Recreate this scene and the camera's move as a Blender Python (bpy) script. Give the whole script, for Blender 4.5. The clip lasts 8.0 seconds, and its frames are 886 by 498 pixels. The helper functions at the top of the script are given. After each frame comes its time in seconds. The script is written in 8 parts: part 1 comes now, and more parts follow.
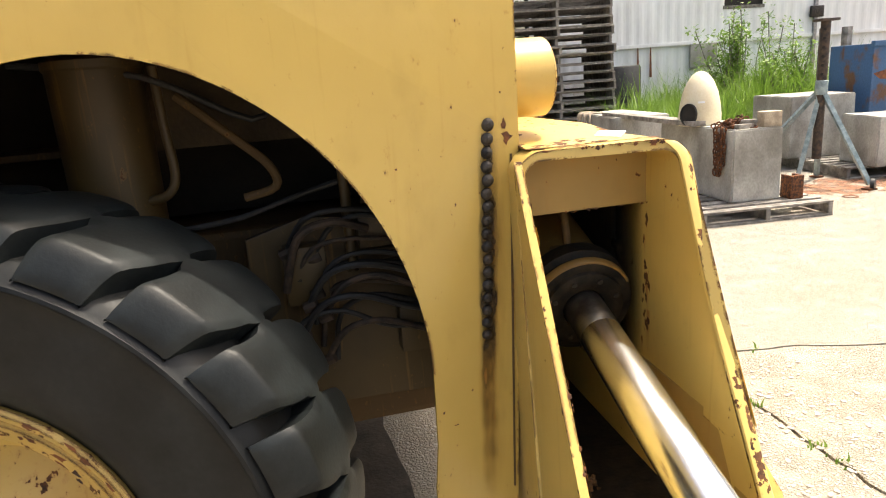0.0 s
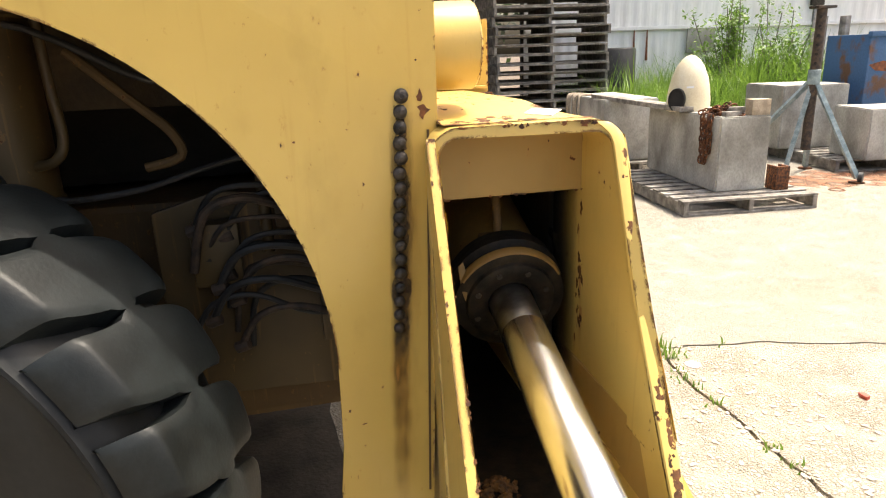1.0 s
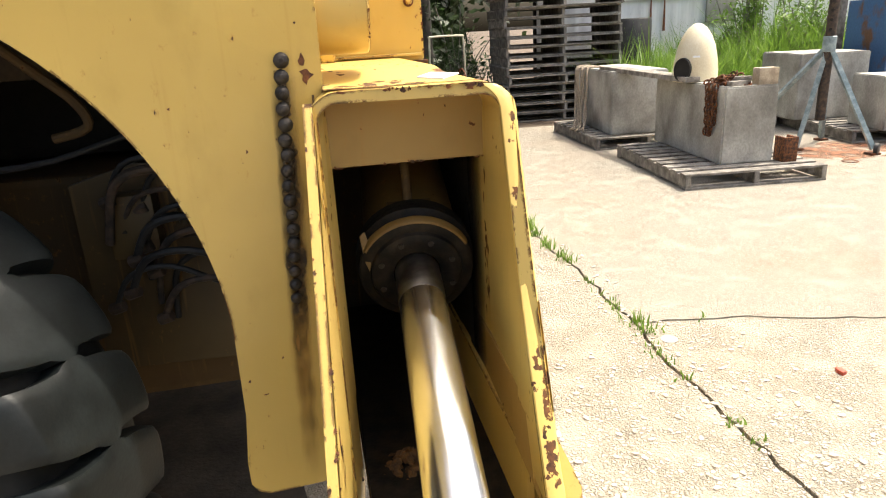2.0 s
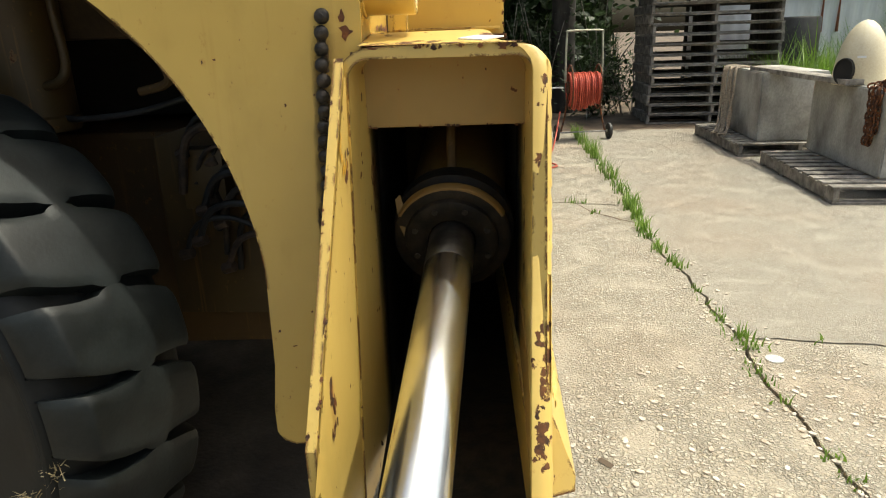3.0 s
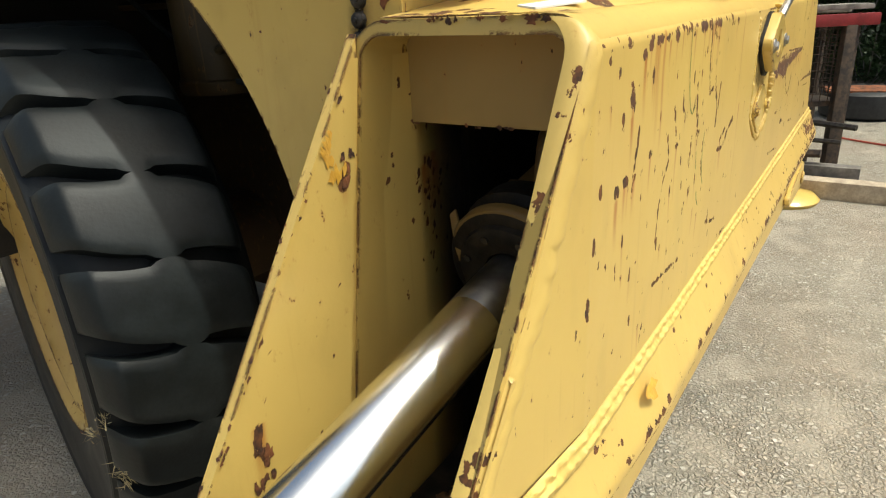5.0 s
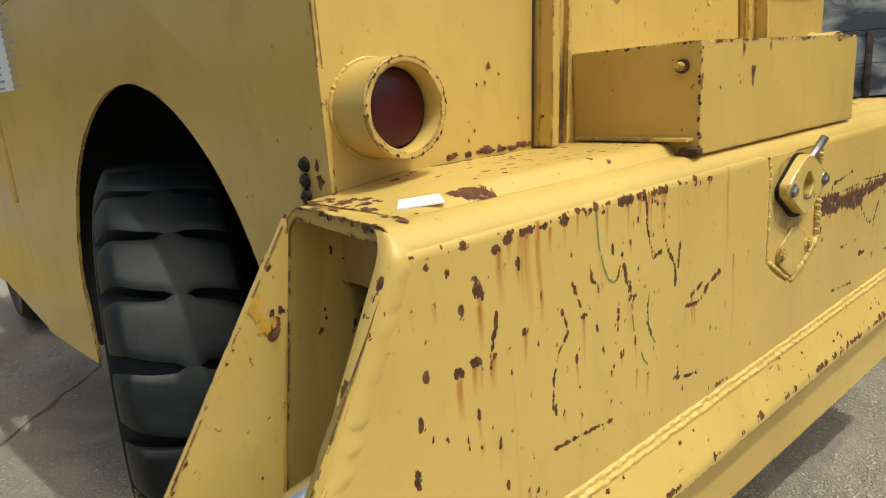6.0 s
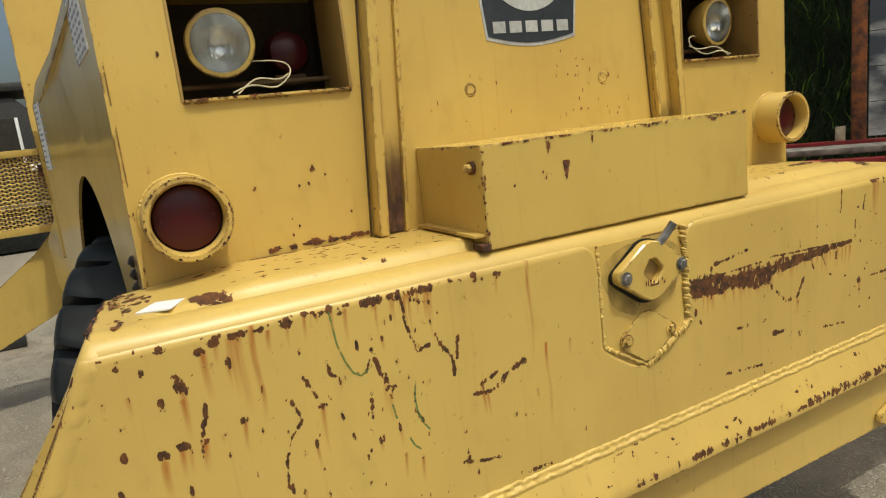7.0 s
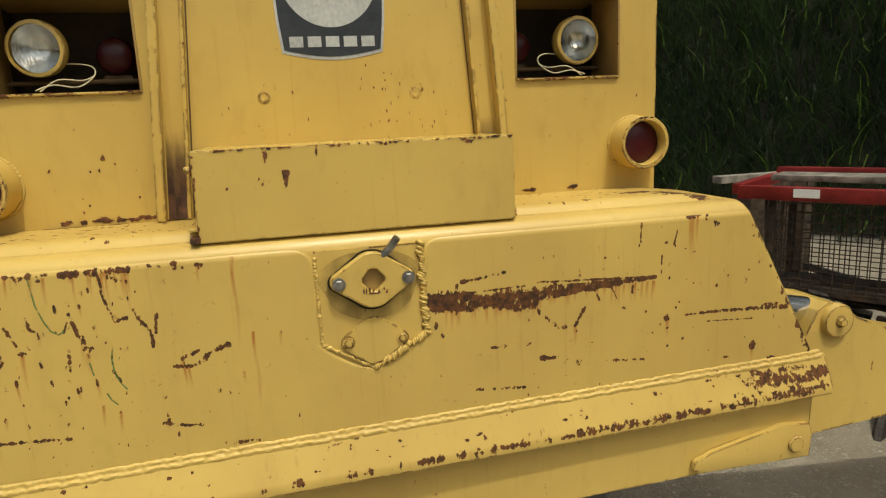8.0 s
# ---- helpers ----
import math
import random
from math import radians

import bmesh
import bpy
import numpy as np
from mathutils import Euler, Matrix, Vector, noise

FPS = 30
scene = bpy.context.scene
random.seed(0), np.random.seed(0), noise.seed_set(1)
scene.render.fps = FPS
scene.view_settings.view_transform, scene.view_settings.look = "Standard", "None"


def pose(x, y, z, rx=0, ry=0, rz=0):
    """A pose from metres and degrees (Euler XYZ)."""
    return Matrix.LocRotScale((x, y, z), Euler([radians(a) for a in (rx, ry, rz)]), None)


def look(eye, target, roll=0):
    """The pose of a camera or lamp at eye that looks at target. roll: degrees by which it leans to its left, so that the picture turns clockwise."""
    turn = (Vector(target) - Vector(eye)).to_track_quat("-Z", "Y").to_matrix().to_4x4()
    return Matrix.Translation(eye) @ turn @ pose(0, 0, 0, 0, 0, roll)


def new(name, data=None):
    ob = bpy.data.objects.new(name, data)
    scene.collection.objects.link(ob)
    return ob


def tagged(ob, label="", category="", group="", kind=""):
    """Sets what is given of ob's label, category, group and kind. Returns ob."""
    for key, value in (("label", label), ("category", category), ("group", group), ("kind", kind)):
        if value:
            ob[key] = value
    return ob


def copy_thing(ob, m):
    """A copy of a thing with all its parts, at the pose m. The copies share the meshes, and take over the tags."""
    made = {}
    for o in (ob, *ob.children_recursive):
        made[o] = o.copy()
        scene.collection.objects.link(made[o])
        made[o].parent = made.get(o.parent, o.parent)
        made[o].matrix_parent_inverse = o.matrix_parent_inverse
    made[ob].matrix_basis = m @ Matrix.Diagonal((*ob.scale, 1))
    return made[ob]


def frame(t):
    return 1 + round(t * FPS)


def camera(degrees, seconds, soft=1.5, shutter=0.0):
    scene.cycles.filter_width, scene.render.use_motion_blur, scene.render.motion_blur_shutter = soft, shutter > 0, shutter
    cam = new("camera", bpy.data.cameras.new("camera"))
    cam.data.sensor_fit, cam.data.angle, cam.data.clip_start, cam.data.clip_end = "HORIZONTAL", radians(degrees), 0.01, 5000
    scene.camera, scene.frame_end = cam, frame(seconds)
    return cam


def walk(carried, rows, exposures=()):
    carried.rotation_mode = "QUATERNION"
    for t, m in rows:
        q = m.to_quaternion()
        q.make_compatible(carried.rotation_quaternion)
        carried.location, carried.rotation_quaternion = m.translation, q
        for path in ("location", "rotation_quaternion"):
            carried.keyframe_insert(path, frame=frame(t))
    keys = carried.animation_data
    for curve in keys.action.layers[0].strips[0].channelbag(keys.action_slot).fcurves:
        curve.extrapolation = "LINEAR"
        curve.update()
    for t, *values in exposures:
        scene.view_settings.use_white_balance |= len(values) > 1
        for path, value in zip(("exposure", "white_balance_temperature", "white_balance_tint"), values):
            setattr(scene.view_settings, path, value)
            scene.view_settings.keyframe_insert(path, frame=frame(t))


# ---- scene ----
cam = camera(68.6, 8.0, 1.15)
PATH = [
    (0, (-0.742, -1.194, 1.355), (-0.309, 0.692, 0.847), -4.3),
    (0.5, (-0.678, -1.168, 1.336), (-0.273, 0.716, 0.8), -4.0),
    (1, (-0.566, -1.116, 1.329), (-0.123, 0.748, 0.755), -2.1),
    (1.5, (-0.48, -1.112, 1.318), (-0.041, 0.743, 0.71), -3.3),
    (1.7, (-0.421, -1.127, 1.313), (0.008, 0.721, 0.679), -3.3),
    (2.8, (-0.162, -1.169, 1.234), (-0.161, 0.734, 0.617), -2.0),
    (3, (-0.143, -1.158, 1.226), (-0.196, 0.742, 0.603), -1.9),
    (3.5, (-0.07, -1.054, 1.206), (-0.285, 0.821, 0.544), -3.5),
    (4, (-0.009, -0.977, 1.196), (-0.427, 0.85, 0.5), -4.7),
    (4.2, (0.032, -0.949, 1.189), (-0.486, 0.847, 0.476), -5.6),
    (5.3, (0.307, -0.651, 1.273), (-0.916, 0.783, 0.606), -3.2),
    (5.5, (0.346, -0.613, 1.308), (-0.965, 0.775, 0.712), -4.3),
    (6, (0.594, -0.508, 1.372), (-0.915, 0.71, 0.884), -4.5),
    (6.5, (0.833, -0.324, 1.396), (-0.781, 0.789, 1.001), -7.7),
    (7, (1.032, -0.016, 1.461), (-0.732, 0.847, 1.084), -6.5),
    (7.5, (1.3, 0.353, 1.474), (-0.542, 1.036, 1.102), -4.4),
    (8, (1.451, 0.797, 1.456), (-0.46, 1.238, 1.065), -2.6),
]
EXPOSURES = [(0, 1.43, 7100, 9), (1.7, 1.45, 6950, 9), (2.8, 0.65, 6800, 0), (4.2, 0.64, 6700, -1), (5.3, 0.20, 6400, 0), (6.5, -0.20, 6600, 0), (8, -0.41, 7100, -1)]
walk(cam, [(t, look(eye, target, roll)) for t, eye, target, roll in PATH], EXPOSURES)
# ---------------------------------------------------------------- world, sun, exposure
SUN_TO = Vector((0.46, 0.12, 1.0)).normalized()
world = bpy.data.worlds.new("sky")
scene.world = world
world.use_nodes = True
wn = world.node_tree
sky = wn.nodes.new("ShaderNodeTexSky")
sky.sky_type, sky.sun_disc = "NISHITA", False
sky.sun_elevation = math.asin(SUN_TO.z)
sky.sun_rotation = math.atan2(SUN_TO.x, SUN_TO.y)
sky.air_density, sky.dust_density = 1.0, 8.0
wn.links.new(sky.outputs[0], wn.nodes["Background"].inputs[0])
wn.nodes["Background"].inputs[1].default_value = 0.15
sun = new("sun", bpy.data.lights.new("sun", "SUN"))
sun.data.energy, sun.data.angle, sun.data.color = 2.25, radians(0.6), (1.0, 0.962, 0.895)
sun.matrix_world = look(SUN_TO * 20, (0, 0, 0))



# ---------------------------------------------------------------- materials
def nodes_of(m):
    return m.node_tree.nodes, m.node_tree.links


def material(name, low, high, scale=8.0, rough=0.6, metal=0.0, bump=0.15, fine=90.0, stretch=(1, 1, 1), detail=6.0, spread=(0.35, 0.68), random=0.0, spec=0.5):
    """Two colours mixed by broad noise, darkened a little by fine noise, with a fine relief."""
    m = bpy.data.materials.new(name)
    m.use_nodes = True
    n, l = nodes_of(m)
    b = n["Principled BSDF"]
    tc, mp = n.new("ShaderNodeTexCoord"), n.new("ShaderNodeMapping")
    mp.inputs["Scale"].default_value = stretch
    l.new(tc.outputs["Object"], mp.inputs[0])
    big, small = n.new("ShaderNodeTexNoise"), n.new("ShaderNodeTexNoise")
    big.inputs["Scale"].default_value, big.inputs["Detail"].default_value = scale, detail
    small.inputs["Scale"].default_value, small.inputs["Detail"].default_value = fine, 4.0
    l.new(mp.outputs[0], big.inputs[0]), l.new(mp.outputs[0], small.inputs[0])
    ramp = n.new("ShaderNodeValToRGB")
    ramp.color_ramp.elements[0].position, ramp.color_ramp.elements[1].position = spread
    ramp.color_ramp.elements[0].color, ramp.color_ramp.elements[1].color = (*low, 1), (*high, 1)
    l.new(big.outputs[0], ramp.inputs[0])
    mix = n.new("ShaderNodeMix")
    mix.data_type, mix.blend_type = "RGBA", "OVERLAY"
    mix.inputs[0].default_value = 0.35
    l.new(ramp.outputs[0], mix.inputs[6]), l.new(small.outputs[0], mix.inputs[7])
    out = mix.outputs[2]
    if random:
        info, hsv, mul = n.new("ShaderNodeObjectInfo"), n.new("ShaderNodeHueSaturation"), n.new("ShaderNodeMapRange")
        mul.inputs[3].default_value, mul.inputs[4].default_value = 1 - random, 1 + random
        l.new(info.outputs["Random"], mul.inputs[0]), l.new(mul.outputs[0], hsv.inputs["Value"]), l.new(out, hsv.inputs["Color"])
        out = hsv.outputs[0]
    l.new(out, b.inputs["Base Color"])
    rr = n.new("ShaderNodeMapRange")
    rr.inputs[3].default_value, rr.inputs[4].default_value = max(0.05, rough - 0.12), min(1.0, rough + 0.12)
    l.new(big.outputs[0], rr.inputs[0]), l.new(rr.outputs[0], b.inputs["Roughness"])
    b.inputs["Metallic"].default_value = metal
    b.inputs["Specular IOR Level"].default_value = spec
    if bump:
        bp = n.new("ShaderNodeBump")
        bp.inputs["Strength"].default_value, bp.inputs["Distance"].default_value = bump, 0.004
        l.new(small.outputs[0], bp.inputs["Height"]), l.new(bp.outputs[0], b.inputs["Normal"])
    return m


def paint_material(name, base, dull, rust_amount, streak=0.0, rough=0.42, edges=0.0):
    """Old machine enamel: uneven colour, chips that rust along edges and where the wear layers say so, runs under them."""
    m = bpy.data.materials.new(name)
    m.use_nodes = True
    n, l = nodes_of(m)
    b = n["Principled BSDF"]
    tc = n.new("ShaderNodeTexCoord")

    def noise(scale, detail=5.0, stretch=(1, 1, 1), rough_=0.55):
        mp, x = n.new("ShaderNodeMapping"), n.new("ShaderNodeTexNoise")
        mp.inputs["Scale"].default_value = stretch
        x.inputs["Scale"].default_value, x.inputs["Detail"].default_value, x.inputs["Roughness"].default_value = scale, detail, rough_
        l.new(tc.outputs["Object"], mp.inputs[0]), l.new(mp.outputs[0], x.inputs[0])
        return x.outputs[0]

    def step(value, lo, hi):
        r = n.new("ShaderNodeMapRange")
        r.inputs[1].default_value, r.inputs[2].default_value = lo, hi
        l.new(value, r.inputs[0])
        return r.outputs[0]

    def mixed(fac, a, c):
        x = n.new("ShaderNodeMix")
        x.data_type = "RGBA"
        l.new(fac, x.inputs[0])
        for v, sock in ((a, x.inputs[6]), (c, x.inputs[7])):
            if isinstance(v, tuple):
                sock.default_value = (*v, 1)
            else:
                l.new(v, sock)
        return x.outputs[2]

    def maths(op, a, c, d=None):
        x = n.new("ShaderNodeMath")
        x.operation = op
        for v, sock in ((a, x.inputs[0]), (c, x.inputs[1]), (d, x.inputs[2])):
            if isinstance(v, float):
                sock.default_value = v
            elif v is not None:
                l.new(v, sock)
        return x.outputs[0]

    def layer(which):
        x = n.new("ShaderNodeAttribute")
        x.attribute_name = which
        return x.outputs["Fac"]

    col = mixed(step(noise(1.7, 5), 0.35, 0.7), base, dull)
    chalk = step(noise(4.2, 6.0, (1, 1, 0.6)), 0.55, 0.8)
    col = mixed(maths("MULTIPLY", chalk, 0.22), col, tuple(min(1.0, 1.18 * c + 0.02) for c in base))
    grime = step(noise(13.0, 8.0, (1, 1, 0.5)), 0.55, 0.82)
    col = mixed(maths("MULTIPLY", grime, 0.28), col, tuple(0.55 * c for c in dull))
    if streak:
        runs = maths("MULTIPLY", step(noise(6.0, 6.0, (10, 10, 0.45)), 0.60, 0.80), streak)
        col = mixed(runs, col, (0.36, 0.19, 0.045))
    thin = step(noise(30.0, 6.0, (3.2, 3.2, 0.35)), 0.22, 0.56)
    col = mixed(maths("MULTIPLY", maths("MULTIPLY", layer("run"), thin), 1.0), col, (0.37, 0.125, 0.016))
    ragged_noise = noise(75.0, 8.0, (1, 1, 0.6), 0.66)
    spots = noise(52.0, 4.0, (1, 1, 0.7), 0.6)
    where = step(noise(3.1, 3.0), 0.42, 0.66)
    level = maths("MULTIPLY_ADD", where, 0.06, maths("ADD", spots, 0.05 * rust_amount - 0.10))
    scatter = maths("MULTIPLY_ADD", ragged_noise, 1.9, -0.67)
    torn = maths("MULTIPLY", maths("ADD", ragged_noise, -0.5), maths("MULTIPLY", step(layer("rust"), 0.0, 0.45), 3.4))
    worn = maths("ADD", maths("MULTIPLY_ADD", layer("rust"), 0.90, 0.10), torn)
    level = maths("MAXIMUM", level, worn)
    if edges:
        bev, geo, dot = n.new("ShaderNodeBevel"), n.new("ShaderNodeNewGeometry"), n.new("ShaderNodeVectorMath")
        bev.samples = 6
        bev.inputs["Radius"].default_value = 0.009
        dot.operation = "DOT_PRODUCT"
        l.new(bev.outputs[0], dot.inputs[0]), l.new(geo.outputs["Normal"], dot.inputs[1])
        bent = step(maths("SUBTRACT", 1.0, dot.outputs["Value"]), 0.004, 0.07)
        patchy = step(noise(9.0, 5.0), 0.36, 0.56)
        edge = maths("MULTIPLY", maths("MULTIPLY", bent, patchy), edges)
        level = maths("MAXIMUM", level, maths("MULTIPLY_ADD", edge, 0.62, scatter))
    halo, chips = step(level, 0.60, 0.68), step(level, 0.668, 0.684)
    col = mixed(maths("MULTIPLY", halo, 0.40), col, (0.38, 0.19, 0.045))
    tone = step(noise(60.0, 6.0, (1, 1, 1), 0.7), 0.36, 0.66)
    col = mixed(chips, col, mixed(tone, (0.030, 0.014, 0.007), (0.165, 0.060, 0.015)))
    l.new(col, b.inputs["Base Color"])
    r = n.new("ShaderNodeMix")
    r.data_type = "FLOAT"
    l.new(chips, r.inputs[0])
    r.inputs[2].default_value, r.inputs[3].default_value = rough, 0.9
    l.new(r.outputs[0], b.inputs["Roughness"])
    fine, wavy = noise(150.0, 3.0), noise(6.0, 3.0)
    height = maths("MULTIPLY_ADD", wavy, 2.6, maths("MULTIPLY", fine, 0.22))
    height = maths("MULTIPLY_ADD", chips, -0.5, height)
    bp = n.new("ShaderNodeBump")
    bp.inputs["Strength"].default_value, bp.inputs["Distance"].default_value = 0.16, 0.004
    l.new(height, bp.inputs["Height"]), l.new(bp.outputs[0], b.inputs["Normal"])
    return m


def leaf_material(name, low, high, scale):
    """Thin leaves: light comes through them."""
    m = material(name, low, high, scale, 0.5, 0, 0.0)
    n, l = nodes_of(m)
    b, out = n["Principled BSDF"], n["Material Output"]
    thin, mix = n.new("ShaderNodeBsdfTranslucent"), n.new("ShaderNodeMixShader")
    mix.inputs[0].default_value = 0.42
    l.new(b.inputs["Base Color"].links[0].from_socket, thin.inputs[0])
    l.new(b.outputs[0], mix.inputs[1]), l.new(thin.outputs[0], mix.inputs[2]), l.new(mix.outputs[0], out.inputs[0])
    return m


def pebble_material(name, grout, tones, scale, bump):
    """Concrete with its stones washed out: rounded pebbles in a pale cement."""
    m = bpy.data.materials.new(name)
    m.use_nodes = True
    n, l = nodes_of(m)
    b = n["Principled BSDF"]
    tc, warp = n.new("ShaderNodeTexCoord"), n.new("ShaderNodeTexNoise")
    warp.inputs["Scale"].default_value = scale * 0.9
    add = n.new("ShaderNodeMixRGB")
    add.blend_type = "LINEAR_LIGHT"
    add.inputs[0].default_value = 0.012
    l.new(tc.outputs["Object"], warp.inputs[0]), l.new(tc.outputs["Object"], add.inputs[1]), l.new(warp.outputs["Color"], add.inputs[2])
    v = n.new("ShaderNodeTexVoronoi")
    v.inputs["Scale"].default_value, v.inputs["Randomness"].default_value = scale, 0.95
    l.new(add.outputs[0], v.inputs[0])
    gap = n.new("ShaderNodeTexVoronoi")
    gap.feature = "DISTANCE_TO_EDGE"
    gap.inputs["Scale"].default_value, gap.inputs["Randomness"].default_value = scale, 0.95
    l.new(add.outputs[0], gap.inputs[0])
    edge = n.new("ShaderNodeMapRange")
    edge.inputs[1].default_value, edge.inputs[2].default_value = 0.02, 0.24
    l.new(gap.outputs["Distance"], edge.inputs[0])
    ramp = n.new("ShaderNodeValToRGB")
    while len(ramp.color_ramp.elements) < len(tones):
        ramp.color_ramp.elements.new(0.5)
    for k, tone in enumerate(tones):
        ramp.color_ramp.elements[k].position, ramp.color_ramp.elements[k].color = k / (len(tones) - 1), (*tone, 1)
    l.new(v.outputs["Color"], ramp.inputs[0])
    patch = n.new("ShaderNodeTexNoise")
    patch.inputs["Scale"].default_value, patch.inputs["Detail"].default_value = 6.0, 9.0
    l.new(tc.outputs["Object"], patch.inputs[0])
    worn = n.new("ShaderNodeMapRange")
    worn.inputs[1].default_value, worn.inputs[2].default_value, worn.inputs[3].default_value, worn.inputs[4].default_value = 0.36, 0.64, 0.22, 1.0
    l.new(patch.outputs[0], worn.inputs[0])
    vis = n.new("ShaderNodeMath")
    vis.operation = "MULTIPLY"
    l.new(edge.outputs[0], vis.inputs[0]), l.new(worn.outputs[0], vis.inputs[1])
    mix = n.new("ShaderNodeMix")
    mix.data_type = "RGBA"
    mix.inputs[6].default_value = (*grout, 1)
    l.new(vis.outputs[0], mix.inputs[0]), l.new(ramp.outputs[0], mix.inputs[7])
    stain = n.new("ShaderNodeTexNoise")
    stain.inputs["Scale"].default_value, stain.inputs["Detail"].default_value = 0.9, 8.0
    l.new(tc.outputs["Object"], stain.inputs[0])
    sr = n.new("ShaderNodeMapRange")
    sr.inputs[1].default_value, sr.inputs[2].default_value, sr.inputs[4].default_value = 0.46, 0.72, 0.30
    l.new(stain.outputs[0], sr.inputs[0])
    mix2 = n.new("ShaderNodeMix")
    mix2.data_type = "RGBA"
    l.new(sr.outputs[0], mix2.inputs[0]), l.new(mix.outputs[2], mix2.inputs[6])
    mix2.inputs[7].default_value = (0.36, 0.235, 0.145, 1)
    l.new(mix2.outputs[2], b.inputs["Base Color"])
    b.inputs["Roughness"].default_value = 0.85
    bp = n.new("ShaderNodeBump")
    bp.inputs["Strength"].default_value, bp.inputs["Distance"].default_value = bump, 0.02
    l.new(vis.outputs[0], bp.inputs["Height"]), l.new(bp.outputs[0], b.inputs["Normal"])
    return m


YELLOW = paint_material("yellow_enamel", (0.62, 0.438, 0.120), (0.53, 0.365, 0.100), 0.25, 0.22, 0.21, 0.9)
WORN = paint_material("worn_yellow_enamel", (0.62, 0.438, 0.120), (0.52, 0.355, 0.098), 0.55, 0.30, 0.36, 1.1)
WELDED = paint_material("welded_yellow_enamel", (0.62, 0.438, 0.120), (0.52, 0.355, 0.098), 0.3, 0.2, 0.46)
# grime and recess shade together, put into one dark yellow
INNER = paint_material("grimy_shaded_enamel", (0.14, 0.082, 0.028), (0.05, 0.031, 0.015), 1.2, 0.5, 0.7)
# darker yellow for plates set back in the box, niches and tow hole
BOXED = paint_material("darker_yellow_enamel", (0.40, 0.26, 0.075), (0.27, 0.165, 0.05), 1.0, 0.6, 0.55)
RUST = material("rust", (0.045, 0.020, 0.011), (0.19, 0.068, 0.022), 42, 0.9, 0, 0.5, 160, spread=(0.40, 0.62))
FLAKY = material("rusty_scale", (0.045, 0.024, 0.010), (0.17, 0.080, 0.022), 60, 0.9, 0, 0.4)
SCRAPE = material("scraped_rust", (0.075, 0.032, 0.022), (0.30, 0.10, 0.032), 22, 0.85, 0, 0.4, 140)
RUBBER = material("dusty_rubber", (0.0045, 0.0060, 0.0062), (0.0155, 0.0196, 0.0200), 12, 0.52, 0, 0.12, 120, spec=0.32)
BLACKR = material("black_rubber", (0.012, 0.012, 0.012), (0.03, 0.03, 0.03), 20, 0.6, 0, 0.2)
CHROME = material("chromed_rod", (0.68, 0.69, 0.69), (0.82, 0.83, 0.83), 14, 0.22, 1.0, 0.02, 60, (1, 0.25, 1))
DULLCHROME = material("dull_dark_chrome", (0.10, 0.10, 0.098), (0.22, 0.215, 0.20), 22, 0.42, 1.0, 0.05, 60)
STEEL = material("bare_steel", (0.22, 0.22, 0.22), (0.42, 0.41, 0.40), 30, 0.42, 1.0, 0.2)
DARKSTEEL = material("blackened_steel", (0.018, 0.016, 0.015), (0.07, 0.06, 0.05), 40, 0.5, 0.5, 0.4, 150)
# real grease on the glands, painted shade inside the box
GREASE_SHADE = material("grease_and_shade_black", (0.006, 0.0055, 0.005), (0.026, 0.020, 0.013), 30, 0.6, 0, 0.4, spec=0.2)
PEBBLE = pebble_material("exposed_aggregate", (0.345, 0.308, 0.243), ((0.305, 0.230, 0.150), (0.47, 0.43, 0.35), (0.37, 0.315, 0.233), (0.58, 0.55, 0.475), (0.33, 0.29, 0.225), (0.52, 0.48, 0.39)), 62.0, 0.82)
SMOOTH = pebble_material("broomed_concrete", (0.325, 0.300, 0.247), ((0.275, 0.238, 0.185), (0.42, 0.39, 0.33), (0.30, 0.252, 0.195), (0.38, 0.35, 0.29)), 95.0, 0.65)
SOIL = material("soil", (0.07, 0.05, 0.033), (0.17, 0.125, 0.085), 3, 0.95, 0, 0.6, 40)
CEMENT = material("cast_concrete", (0.20, 0.19, 0.165), (0.44, 0.43, 0.39), 3.2, 0.9, 0, 0.5, 60, (1, 1, 0.7), 9.0, (0.34, 0.62))
GREYWOOD = material("weathered_wood", (0.11, 0.098, 0.083), (0.30, 0.275, 0.24), 14, 0.85, 0, 0.4, 60, (1, 1, 1), random=0.3)
PALEWOOD = material("pale_timber", (0.30, 0.24, 0.17), (0.48, 0.40, 0.29), 16, 0.8, 0, 0.3)
WHITEWALL = material("white_sheeting", (0.74, 0.74, 0.73), (0.88, 0.89, 0.89), 2.5, 0.5, 0, 0.1, 30, (1, 1, 0.3))
CREAM = material("cream_fibreglass", (0.66, 0.58, 0.40), (0.74, 0.67, 0.49), 5, 0.35, 0, 0.05)
BLUEGREY = material("blue_grey_steel", (0.16, 0.22, 0.235), (0.33, 0.40, 0.41), 18, 0.5, 0.2, 0.2)
BLUE = material("rusty_blue_enamel", (0.13, 0.065, 0.035), (0.045, 0.115, 0.235), 5, 0.6, 0, 0.3, 60, (1, 1, 0.7), 9.0, (0.36, 0.45))
# red darkened for the shade that lies over the flatbed
REDPAINT = material("red_enamel", (0.16, 0.012, 0.014), (0.26, 0.022, 0.024), 8, 0.4, 0, 0.1)
REDHOSE = material("red_rubber_hose", (0.34, 0.045, 0.025), (0.50, 0.085, 0.045), 25, 0.5, 0, 0.1)
PAPER = material("white_paper", (0.74, 0.75, 0.76), (0.82, 0.83, 0.84), 6, 0.6, 0, 0.0)
INK = material("grey_ink", (0.26, 0.27, 0.30), (0.34, 0.35, 0.38), 40, 0.7, 0, 0.0)
